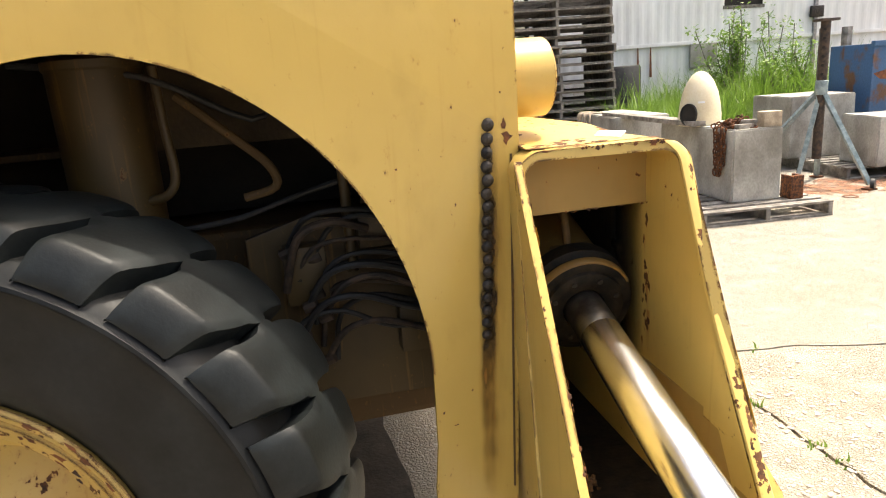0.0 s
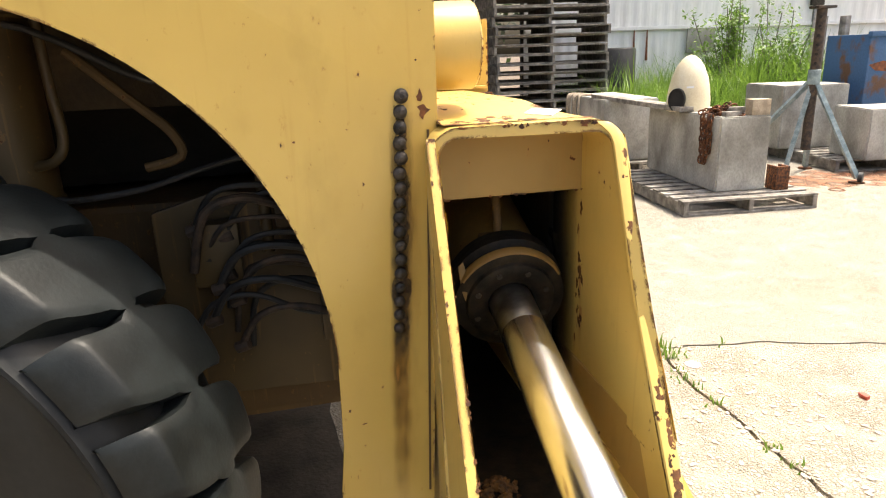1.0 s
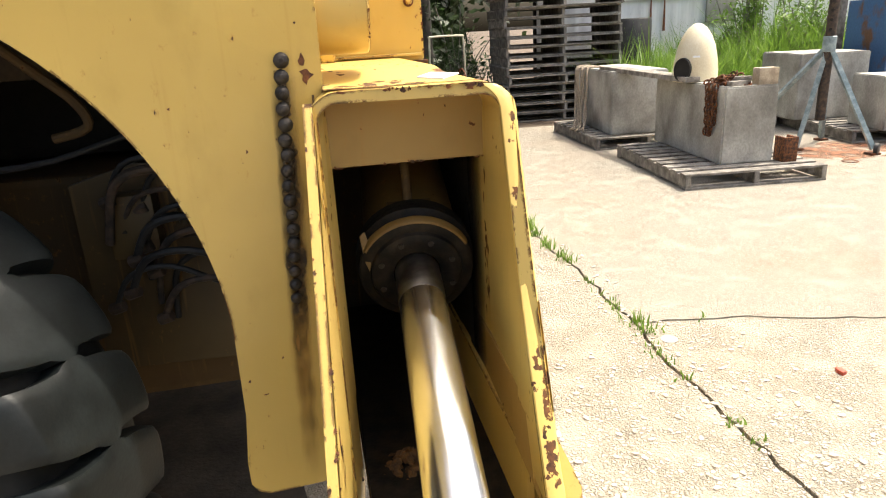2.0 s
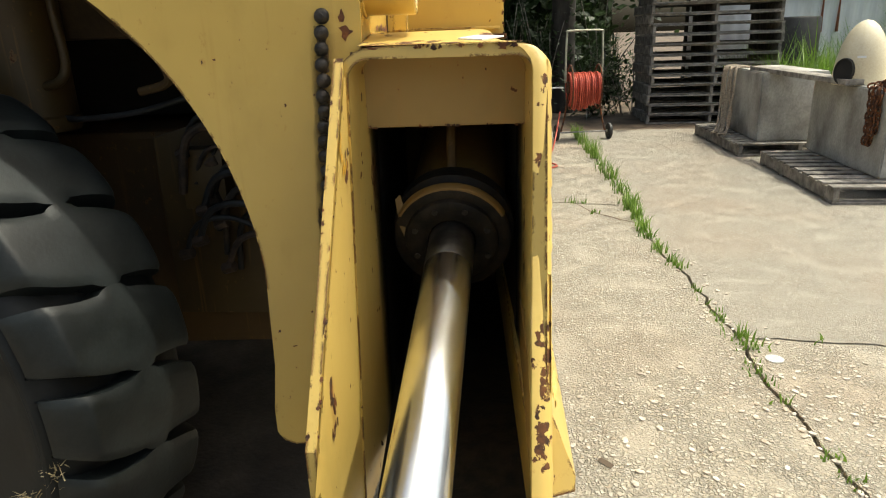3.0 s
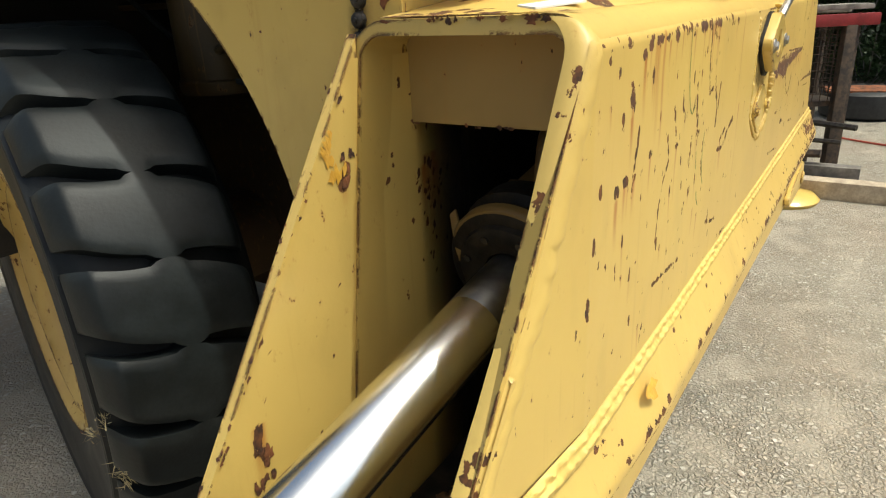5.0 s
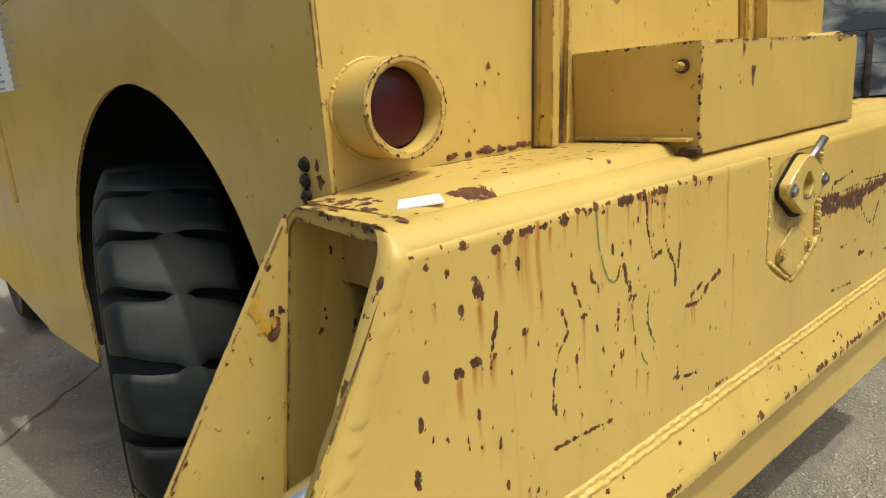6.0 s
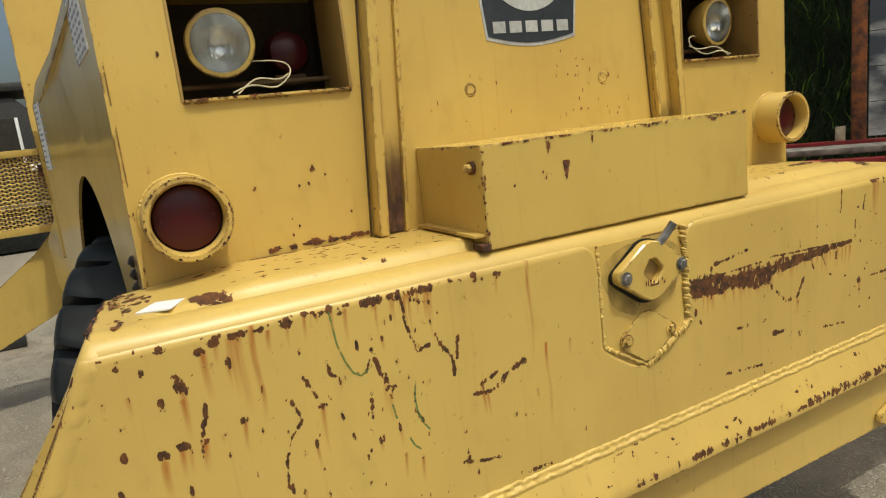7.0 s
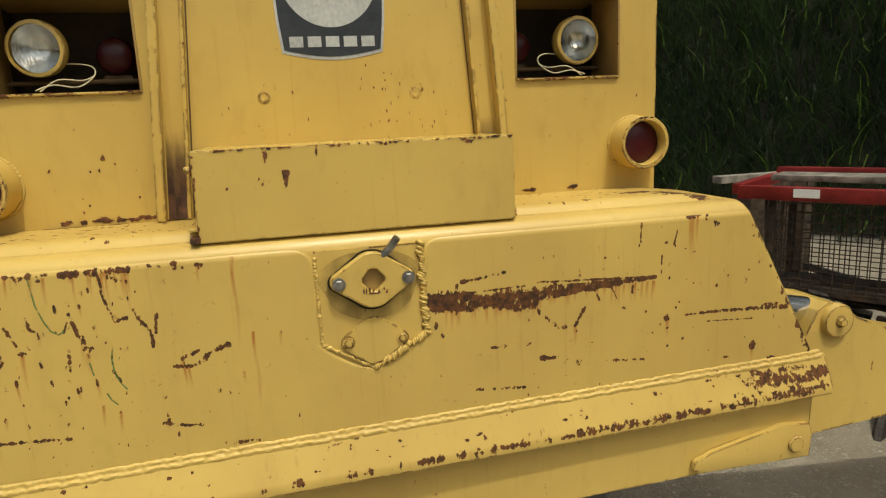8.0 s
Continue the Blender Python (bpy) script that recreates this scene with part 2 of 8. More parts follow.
BADGE = material("badge_black", (0.022, 0.028, 0.036), (0.034, 0.04, 0.05), 20, 0.35, 0, 0.0)
SILVER = material("badge_silver", (0.44, 0.46, 0.46), (0.54, 0.56, 0.56), 12, 0.4, 0.2, 0.0)
# near-black, standing in for shade in holes and the wheel well
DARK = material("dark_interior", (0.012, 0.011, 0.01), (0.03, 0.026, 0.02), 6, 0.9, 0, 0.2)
LEAF = leaf_material("leaf_green", (0.10, 0.19, 0.024), (0.24, 0.38, 0.065), 5)
# leaf green darkened for the deep shade behind the yard
DARKLEAF = leaf_material("shaded_leaf_green", (0.018, 0.038, 0.013), (0.045, 0.080, 0.024), 2)
STRAW = material("dry_straw", (0.30, 0.24, 0.12), (0.46, 0.38, 0.21), 20, 0.8, 0, 0.0)
ROPE = material("faded_rope", (0.22, 0.17, 0.12), (0.40, 0.34, 0.26), 60, 0.9, 0, 0.4)
OCHRE = material("ochre_overspray", (0.56, 0.30, 0.03), (0.62, 0.36, 0.06), 50, 0.7, 0, 0.2)
PLANKPAINT = material("peeling_white_planks", (0.055, 0.07, 0.09), (0.46, 0.47, 0.47), 2.4, 0.75, 0, 0.3, 40, (1, 1, 2.2), 9.0, (0.42, 0.60))
# yellow darkened for grime and for the wheel well's shade
GRIMY_DIM = paint_material("grimy_dim_enamel", (0.105, 0.065, 0.019), (0.025, 0.018, 0.011), 0.8, 0.6, 0.5)
OLDIRON = material("old_iron", (0.030, 0.025, 0.021), (0.105, 0.070, 0.048), 26, 0.7, 0.2, 0.3)
# dark brown for recess walls; the well's shade is partly in it
WELLBROWN = material("dim_recess_brown", (0.030, 0.021, 0.012), (0.075, 0.050, 0.024), 5, 0.85, 0, 0.4)


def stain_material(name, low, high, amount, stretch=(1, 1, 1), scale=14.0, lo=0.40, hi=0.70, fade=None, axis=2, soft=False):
    """A thin stain, or a film of shade, that lets the paint below show through in uneven patches."""
    m = material(name, low, high, 30, 0.7, 0, 0.1)
    n, l = nodes_of(m)
    b, out = n["Principled BSDF"], n["Material Output"]
    tc, mp, x, r = n.new("ShaderNodeTexCoord"), n.new("ShaderNodeMapping"), n.new("ShaderNodeTexNoise"), n.new("ShaderNodeMapRange")
    mp.inputs["Scale"].default_value = stretch
    x.inputs["Scale"].default_value, x.inputs["Detail"].default_value = scale, 6.0
    r.inputs[1].default_value, r.inputs[2].default_value, r.inputs[4].default_value = lo, hi, amount
    l.new(tc.outputs["Object"], mp.inputs[0]), l.new(mp.outputs[0], x.inputs[0]), l.new(x.outputs[0], r.inputs[0])
    clear, mix = n.new("ShaderNodeBsdfTransparent"), n.new("ShaderNodeMixShader")
    strength = r.outputs[0]
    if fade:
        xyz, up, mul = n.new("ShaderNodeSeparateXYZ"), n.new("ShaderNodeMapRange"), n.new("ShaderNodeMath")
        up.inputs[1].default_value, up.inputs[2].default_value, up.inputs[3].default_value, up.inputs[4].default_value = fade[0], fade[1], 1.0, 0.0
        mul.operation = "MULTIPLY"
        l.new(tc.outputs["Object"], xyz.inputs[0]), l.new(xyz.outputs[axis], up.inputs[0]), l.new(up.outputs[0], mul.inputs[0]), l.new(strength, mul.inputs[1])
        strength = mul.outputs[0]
    if soft:
        layer, mul = n.new("ShaderNodeAttribute"), n.new("ShaderNodeMath")
        layer.attribute_name, mul.operation = "soft", "MULTIPLY"
        l.new(layer.outputs["Fac"], mul.inputs[0]), l.new(strength, mul.inputs[1])
        strength = mul.outputs[0]
    l.new(strength, mix.inputs[0]), l.new(clear.outputs[0], mix.inputs[1]), l.new(b.outputs[0], mix.inputs[2]), l.new(mix.outputs[0], out.inputs[0])
    return m


GREEN_MARK = stain_material("green_crayon", (0.10, 0.19, 0.05), (0.17, 0.26, 0.08), 0.8, (1, 1, 1), 90.0, 0.36, 0.56)
SOOT = stain_material("soot_stain", (0.05, 0.035, 0.02), (0.16, 0.09, 0.03), 0.9, (1, 1, 0.5), 30.0, 0.38, 0.62)
BROWNED = stain_material("browned_paint", (0.24, 0.115, 0.018), (0.38, 0.20, 0.035), 1.0, (2, 2, 0.35), 16.0, 0.25, 0.62, soft=True)
STUDSOOT = stain_material("stud_soot", (0.022, 0.016, 0.010), (0.07, 0.042, 0.018), 1.0, (1, 1, 0.5), 40.0, 0.26, 0.52, soft=True)
GRIME = stain_material("grime_film", (0.07, 0.05, 0.025), (0.16, 0.10, 0.04), 0.24, (1, 1, 0.6), 22.0, 0.34, 0.72)
FOOTSTAIN = stain_material("rust_bleed", (0.05, 0.022, 0.016), (0.15, 0.07, 0.035), 1.0, (1.6, 1.6, 0.30), 20.0, 0.22, 0.50, (1.26, 1.46))
# shade that deepens into the box, put into a film's colour
INBOX = stain_material("box_shade_film", (0.006, 0.005, 0.004), (0.022, 0.016, 0.010), 1.0, (1, 1, 1), 9.0, 0.05, 0.42, (0.150, 0.010), 1)
SIDEWALL = material("scuffed_sidewall", (0.0045, 0.0052, 0.0055), (0.014, 0.0155, 0.0155), 9, 0.5, 0, 0.10, 90, spec=0.25)
# bark darkened to sink into the shade behind the yard
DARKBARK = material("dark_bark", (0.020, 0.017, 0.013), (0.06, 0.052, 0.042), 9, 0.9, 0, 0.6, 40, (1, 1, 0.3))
DULLYELLOW = paint_material("dull_yellow_enamel", (0.21, 0.125, 0.032), (0.11, 0.066, 0.022), 0.9, 0.5, 0.5)
RIMPAINT = paint_material("rusty_rim_enamel", (0.58, 0.40, 0.11), (0.44, 0.28, 0.075), 2.3, 0.8, 0.5, 1.4)
DARKGROUND = material("dark_ground", (0.035, 0.028, 0.022), (0.10, 0.082, 0.062), 5, 0.9, 0, 0.9, 70)


def glass_material(name, colour, rough, transmission):
    m = bpy.data.materials.new(name)
    m.use_nodes = True
    b = m.node_tree.nodes["Principled BSDF"]
    b.inputs["Base Color"].default_value, b.inputs["Roughness"].default_value = (*colour, 1), rough
    b.inputs["Transmission Weight"].default_value, b.inputs["IOR"].default_value = transmission, 1.45
    return m


REDLENS = glass_material("red_lens", (0.060, 0.004, 0.006), 0.30, 0.1)
CLEAR = glass_material("fluted_glass", (0.95, 0.97, 0.95), 0.0, 1.0)
MIRROR = material("reflector", (0.50, 0.51, 0.50), (0.86, 0.87, 0.86), 34, 0.05, 1.0, 0.45, 160, (1, 1, 0.3))


# ---------------------------------------------------------------- mesh helpers
def link_mesh(name, bm, mat, smooth=False):
    me = bpy.data.meshes.new(name)
    bmesh.ops.recalc_face_normals(bm, faces=bm.faces)
    bm.to_mesh(me)
    bm.free()
    me.materials.append(mat)
    if smooth:
        for p in me.polygons:
            p.use_smooth = True
        me.set_sharp_from_angle(angle=radians(38))
    return new(name, me)


def thing(name, label, category, at=(0, 0, 0), group="", kind=""):
    """An Empty at the thing's base; its parts are built in world coordinates."""
    ob = new(name)
    ob.empty_display_size = 0.1
    ob.location = at
    return tagged(ob, label, category, group, kind)


def part(name, bm, mat, parent, label="", smooth=True):
    ob = link_mesh(name, bm, mat, smooth)
    ob.parent = parent
    if parent.type == "EMPTY":
        ob.matrix_parent_inverse = Matrix.Translation(-Vector(parent.location))
    return tagged(ob, label)


def solid(name, bm, mat, label, category, group="", kind="", smooth=True):
    return tagged(link_mesh(name, bm, mat, smooth), label, category, group, kind)


def box(x0, x1, y0, y1, z0, z1, bevel=0.003, bm=None, m=None):
    bm = bm or bmesh.new()
    made = bmesh.ops.create_cube(bm, size=1.0)["verts"]
    mat = Matrix.Translation(((x0 + x1) / 2, (y0 + y1) / 2, (z0 + z1) / 2)) @ Matrix.Diagonal((abs(x1 - x0), abs(y1 - y0), abs(z1 - z0), 1))
    bmesh.ops.transform(bm, matrix=(m or Matrix()) @ mat, verts=made)
    if bevel:
        edges = list({e for v in made for e in v.link_edges})
        bmesh.ops.bevel(bm, geom=edges, offset=bevel, segments=2, affect="EDGES", profile=0.6)
    return bm


def prism(points, axis, a, b, bevel=0.0, bm=None):
    """A polygon in the two other axes (in x, y, z order), extruded along axis from a to b. a and b may be functions of the two."""
    bm = bm or bmesh.new()
    n = "xyz".index(axis)

    def at(p, value):
        q = list(p)
        q.insert(n, value(*p) if callable(value) else value)
        return bm.verts.new(q)

    low, high = [at(p, a) for p in points], [at(p, b) for p in points]
    faces = [bm.faces.new(low), bm.faces.new(high[::-1])]
    k = len(points)
    for i in range(k):
        faces.append(bm.faces.new((low[i], low[(i + 1) % k], high[(i + 1) % k], high[i])))
    if bevel:
        edges = list({e for f in faces for e in f.edges})
        bmesh.ops.bevel(bm, geom=edges, offset=bevel, segments=2, affect="EDGES", profile=0.6)
    return bm


def frame_to(a, b):
    """A frame at a whose z runs to b."""
    d = Vector(b) - Vector(a)
    return Matrix.Translation(a) @ d.to_track_quat("Z", "Y").to_matrix().to_4x4(), d.length


def lathe(profile, m=None, seg=32, closed=False, bm=None):
    """A profile of (radius, height) turned round z, placed by m."""
    bm = bm or bmesh.new()
    m = m or Matrix()
    rings = []
    for r, h in profile:
        if r < 1e-6:
            rings.append([bm.verts.new(m @ Vector((0, 0, h)))])
        else:
            rings.append([bm.verts.new(m @ Vector((r * math.cos(t), r * math.sin(t), h))) for t in (2 * math.pi * k / seg for k in range(seg))])
    if closed:
        rings.append(rings[0])
    for p, q in zip(rings, rings[1:]):
        for k in range(seg):
            j = (k + 1) % seg
            quad = [p[k % len(p)], p[j % len(p)], q[j % len(q)], q[k % len(q)]]
            quad = [v for i, v in enumerate(quad) if v not in quad[:i]]
            if len(quad) > 2:
                bm.faces.new(quad)
    return bm


def rod(a, b, r, seg=16, bm=None, bevel=0.0):
    m, length = frame_to(a, b)
    e = min(bevel, r * 0.5)
    prof = [(0, 0), (r - e, 0), (r, e), (r, length - e), (r - e, length), (0, length)] if e else [(0, 0), (r, 0), (r, length), (0, length)]
    return lathe(prof, m, seg, bm=bm)


def tube(points, r, seg=8, bm=None, smooth=4):
    """A round hose through the points, softly bent."""
    bm = bm or bmesh.new()
    pts = [Vector(p) for p in points]
    path = []
    for i in range(len(pts) - 1):
        p0, p1, p2, p3 = pts[max(i - 1, 0)], pts[i], pts[i + 1], pts[min(i + 2, len(pts) - 1)]
        for k in range(smooth):
            t = k / smooth
            path.append(0.5 * ((2 * p1) + (p2 - p0) * t + (2 * p0 - 5 * p1 + 4 * p2 - p3) * t * t + (3 * p1 - p0 - 3 * p2 + p3) * t ** 3))
    path.append(pts[-1])
    rings, up = [], Vector((0.13, 0.21, 0.97))
    for i, p in enumerate(path):
        d = (path[min(i + 1, len(path) - 1)] - path[max(i - 1, 0)]).normalized()
        u = d.cross(up)
        u = u.normalized() if u.length > 1e-3 else d.orthogonal().normalized()
        w = d.cross(u)
        up = u.cross(d)
        rings.append([bm.verts.new(p + r * (math.cos(t) * u + math.sin(t) * w)) for t in (2 * math.pi * k / seg for k in range(seg))])
    for a, b in zip(rings, rings[1:]):
        for k in range(seg):
            bm.faces.new((a[k], a[(k + 1) % seg], b[(k + 1) % seg], b[k]))
    bm.faces.new(rings[0][::-1]), bm.faces.new(rings[-1])
    return bm


def plate_with_holes(us, vs, holes, place, thick):
    """A sheet of cells between the lines us and vs, without the cells in holes; place(u, v, depth) gives the point."""
    bm = bmesh.new()
    front = {(i, j): bm.verts.new(place(u, v, 0.0)) for i, u in enumerate(us) for j, v in enumerate(vs)}
    back = {(i, j): bm.verts.new(place(u, v, thick)) for i, u in enumerate(us) for j, v in enumerate(vs)}
    there = {(i, j) for i in range(len(us) - 1) for j in range(len(vs) - 1)} - set(holes)
    for i, j in there:
        ring = [(i, j), (i + 1, j), (i + 1, j + 1), (i, j + 1)]
        bm.faces.new([front[k] for k in ring]), bm.faces.new([back[k] for k in ring[::-1]])
        for (a, b), other in zip(zip(ring, ring[1:] + ring[:1]), ((i, j - 1), (i + 1, j), (i, j + 1), (i - 1, j))):
            if other not in there:
                bm.faces.new((front[a], back[a], back[b], front[b]))
    return bm


def blob(bm, centre, u, v, ru, rv, rng, corners=9, lift=0.0, drip=0.0):
    """A ragged flake: an uneven polygon in the plane of u and v, a hair above it."""
    c, n = Vector(centre), Vector(u).cross(Vector(v)).normalized()
    ring = []
    for k in range(corners):
        t = 2 * math.pi * (k + rng.uniform(-0.3, 0.3)) / corners
        s = rng.uniform(0.38, 1.15)
        dv = rv * s * math.sin(t)
        if dv < 0:
            dv *= 1 + drip
        ring.append(bm.verts.new(c + Vector(u) * ru * s * math.cos(t) + Vector(v) * dv + n * lift))
    mid = bm.verts.new(c + n * (lift + 0.0004))
    for k in range(corners):
        bm.faces.new((mid, ring[k], ring[(k + 1) % corners]))


def edge_flakes(parent, edges, rng, mat):
    """Paint flaked off along edges: (end, end, the two faces' normals, how many, largest size)."""
    bm = bmesh.new()
    for a, b, n1, n2, count, size in edges:
        a, b, n1, n2 = Vector(a), Vector(b), Vector(n1).normalized(), Vector(n2).normalized()
        d = (b - a).normalized()
        seeds = [rng.random() for _ in range(max(2, count // 6))]
        for _ in range(count):
            n, other = (n1, n2) if rng.random() < 0.5 else (n2, n1)
            t = rng.random() if rng.random() < 0.5 else min(1.0, max(0.0, rng.choice(seeds) + rng.gauss(0, 0.02)))
            s = size * rng.uniform(0.3, 1.0) ** 1.6
            blob(bm, a.lerp(b, t) + n * 0.0009 - other * s * rng.uniform(0.3, 1.1), d, other, s * rng.uniform(0.7, 2.2), s, rng, 11)
    ob = part("rust_flake", bm, mat, parent, smooth=False)
    return tagged(ob, kind="stuff")


def bead(points, r, rng, bm=None, seg=7, ripple=0.35):
    """A welded seam: overlapping uneven ripples along the points."""
    bm = bm or bmesh.new()
    pts = [Vector(p) for p in points]
    rings = []
    for a, b in zip(pts, pts[1:]):
        d = (b - a)
        steps = max(2, int(d.length / (r * 0.9)))
        side = d.normalized().orthogonal().normalized()
        other = d.normalized().cross(side)
        for k in range(steps):
            p = a + d * k / steps
            rr = r * (1.0 - ripple / 2 + ripple * (k % 2) + rng.uniform(-0.12, 0.12))
            rings.append([bm.verts.new(p + rr * (math.cos(t) * side + math.sin(t) * other)) for t in (2 * math.pi * q / seg for q in range(seg))])
    for a, b in zip(rings, rings[1:]):
        for k in range(seg):
            bm.faces.new((a[k], a[(k + 1) % seg], b[(k + 1) % seg], b[k]))
    return bm
# ---------------------------------------------------------------- ground
rng = random.Random(4)


def ragged(a, b, rng, step=0.10, amount=0.012):
    """Points from a towards b, broken like a cracked slab edge; b is left out."""
    a, b = Vector((*a, 0)), Vector((*b, 0))
    d = b - a
    k = max(1, int(d.length / step))
    side = Vector((-d.y, d.x, 0)).normalized()
    return [tuple((a + d * i / k + side * (rng.uniform(-amount, amount) if i else 0))[:2]) for i in range(k)]


def broken_line(points, rng, amount=0.012):
    out = []
    for a, b in zip(points, points[1:]):
        far = max(abs(a[0]), abs(a[1]), abs(b[0]), abs(b[1])) > 9
        out += ragged(a, b, rng, 1.5 if far else 0.07, amount)
    return out + [points[-1]]


ground_bm = bmesh.new()
bmesh.ops.create_grid(ground_bm, x_segments=8, y_segments=8, size=400)
for v in ground_bm.verts:
    v.co.z = -0.035
ground = solid("ground", ground_bm, SOIL, "bare brown soil reaching to the horizon", "ground", kind="structure")

JOINT = [(0.93, -14), (0.94, 0.2), (0.936, 0.55), (0.95, 0.84), (1.0, 1.31), (1.03, 2.1), (1.02, 2.55), (1.10, 3.5)]
JOINT2 = [(1.10, 3.5), (1.15, 3.93), (1.24, 5.3), (1.28, 6.0), (1.36, 7.35)]
joint_line, joint_line2 = broken_line(JOINT, rng, 0.018), broken_line(JOINT2, rng, 0.018)
cross_right = broken_line([(1.0, 1.31), (1.43, 1.23), (2.05, 1.02), (5.0, 0.45), (16, -1.5)], rng)
cross_left = broken_line([(1.10, 3.5), (0.72, 3.62), (0.2, 3.75), (-3, 4.0), (-16, 5.0)], rng)
near_left = broken_line([(-2.45, -0.62), (-2.65, -0.44), (-2.97, -0.17), (-3.26, 0.10), (-16, 1.2)], rng)


def slab(points, mat, gap=0.008, label=""):
    """One cast slab with a slightly worn rim, its top at zero."""
    c = Vector((sum(p[0] for p in points) / len(points), sum(p[1] for p in points) / len(points)))
    bm = prism(points, "z", -0.12, 0.0)
    ob = link_mesh("slab", bm, mat)
    ob.parent = ground
    return tagged(ob, label)


def shifted(points, dx=0.0, dy=0.0):
    return [(x + dx, y + dy) for x, y in points]


k = min(range(len(joint_line)), key=lambda i: abs(joint_line[i][0] - 1.0) + abs(joint_line[i][1] - 1.31))
G = 0.008
slab(shifted(joint_line, -G) + shifted(cross_left, -G, -G)[1:] + [(-16, -14)], PEBBLE, label="pale exposed-aggregate concrete slab with washed pebbles")
slab(shifted(joint_line2, -G) + [(-16, 8.6)] + shifted(cross_left[::-1], -G, G)[:-1], PEBBLE, label="pale exposed-aggregate concrete slab")
slab(shifted(joint_line[: k + 1], G) + shifted(cross_right, G, -G)[1:] + [(16, -14)], PEBBLE, label="pale exposed-aggregate concrete slab")
slab(shifted(joint_line[k:], G) + shifted(joint_line2, G)[1:] + [(2.8, 7.3), (3.6, 6.9), (5.6, 5.9), (16, 5.2)] + shifted(cross_right[::-1], G, G)[:-1], SMOOTH, label="tan broom-finished concrete slab with rust stains")


# blades of grass and weeds
def blade(bm, base, lean, height, width, rng, joints=3):
    """One bent blade."""
    p, d = Vector(base), Vector((lean[0], lean[1], 0))
    side = Vector((-lean[1], lean[0], 0))
    side = side.normalized() if side.length > 1e-4 else Vector((1, 0, 0))
    side.rotate(Euler((0, 0, rng.uniform(-1, 1))))
    rows = []
    for i in range(joints + 1):
        t = i / joints
        c = p + d * t * t + Vector((0, 0, height * (t - 0.25 * t * t * min(1.5, d.length / max(height, 0.01)))))
        w = width * (1 - t) ** 0.7
        rows.append((bm.verts.new(c - side * w), bm.verts.new(c + side * w)) if i < joints else (bm.verts.new(c),))
    for a, b in zip(rows, rows[1:]):
        bm.faces.new((*a, *b[::-1]))


def tuft(bm, x, y, rng, count, height, spread, width=0.004, z=0.0):
    for _ in range(count):
        a, s = rng.uniform(0, 6.3), rng.uniform(0.2, 1.0)
        h = height * rng.uniform(0.45, 1.1)
        blade(bm, (x + rng.gauss(0, spread), y + rng.gauss(0, spread), z), (s * h * 0.75 * math.cos(a), s * h * 0.75 * math.sin(a)), h, width * rng.uniform(0.7, 1.4), rng)


def along(points, t):
    n = len(points) - 1
    i = min(int(t * n), n - 1)
    f = t * n - i
    return points[i][0] * (1 - f) + points[i + 1][0] * f, points[i][1] * (1 - f) + points[i + 1][1] * f


grass_bm = bmesh.new()
for at, n, h in ((0.03, 7, 0.12), (0.10, 6, 0.15), (0.16, 3, 0.09), (0.24, 7, 0.16), (0.33, 5, 0.14), (0.40, 3, 0.10), (0.48, 8, 0.20), (0.56, 9, 0.22), (0.63, 4, 0.14), (0.72, 6, 0.18), (0.80, 4, 0.14), (0.88, 5, 0.16), (0.96, 4, 0.15)):
    for _ in range(n):
        x, y = along(joint_line2, min(0.999, max(0.0, at + rng.gauss(0, 0.018))))
        tuft(grass_bm, x, y, rng, 7, h, 0.03)
for lo, hi, count, h in ((0.955, 0.985, 16, 0.13), (0.90, 0.925, 12, 0.12), (0.82, 0.87, 12, 0.11), (0.64, 0.80, 22, 0.07), (0.40, 0.64, 10, 0.04), (0.2, 0.4, 8, 0.035)):
    for _ in range(count):
        x, y = along(joint_line[1:], lo + (hi - lo) * rng.random())
        tuft(grass_bm, x, y, rng, 6, h, 0.02)
for x, y, n, h in ((1.0, 1.31, 26, 0.08), (1.02, 1.22, 14, 0.06), (0.70, 3.62, 10, 0.07), (0.78, 3.6, 8, 0.06), (0.82, 3.30, 10, 0.05), (0.45, 3.7, 10, 0.08), (1.3, 1.26, 5, 0.04), (0.95, 0.8, 8, 0.05), (0.95, 0.5, 6, 0.04)):
    tuft(grass_bm, x, y, rng, n, h, 0.025)
tagged(link_mesh("joint_grass", grass_bm, LEAF), "bright green grass growing out of the concrete joints", "grass", kind="stuff")

crack_bm = bmesh.new()
for line in ([(0.02, 0.47), (0.09, 0.45), (0.16, 0.42), (0.26, 0.51), (0.29, 0.47)], [(1.05, 3.02), (0.95, 3.12), (0.82, 3.31), (0.72, 3.6)], near_left[:40]):
    pts = broken_line(line, rng, 0.01) if len(line) < 8 else line
    for a, b in zip(pts, pts[1:]):
        w = rng.uniform(0.003, 0.009)
        quad = [(a[0] - w, a[1] - w), (a[0] + w, a[1] + w), (b[0] + w, b[1] + w), (b[0] - w, b[1] - w)]
        crack_bm.faces.new([crack_bm.verts.new((*p, 0.003)) for p in quad])
tagged(link_mesh("crack", crack_bm, SOIL), "thin dark cracks filled with dirt in the concrete", "crack", kind="stuff")

pebble_bm = bmesh.new()
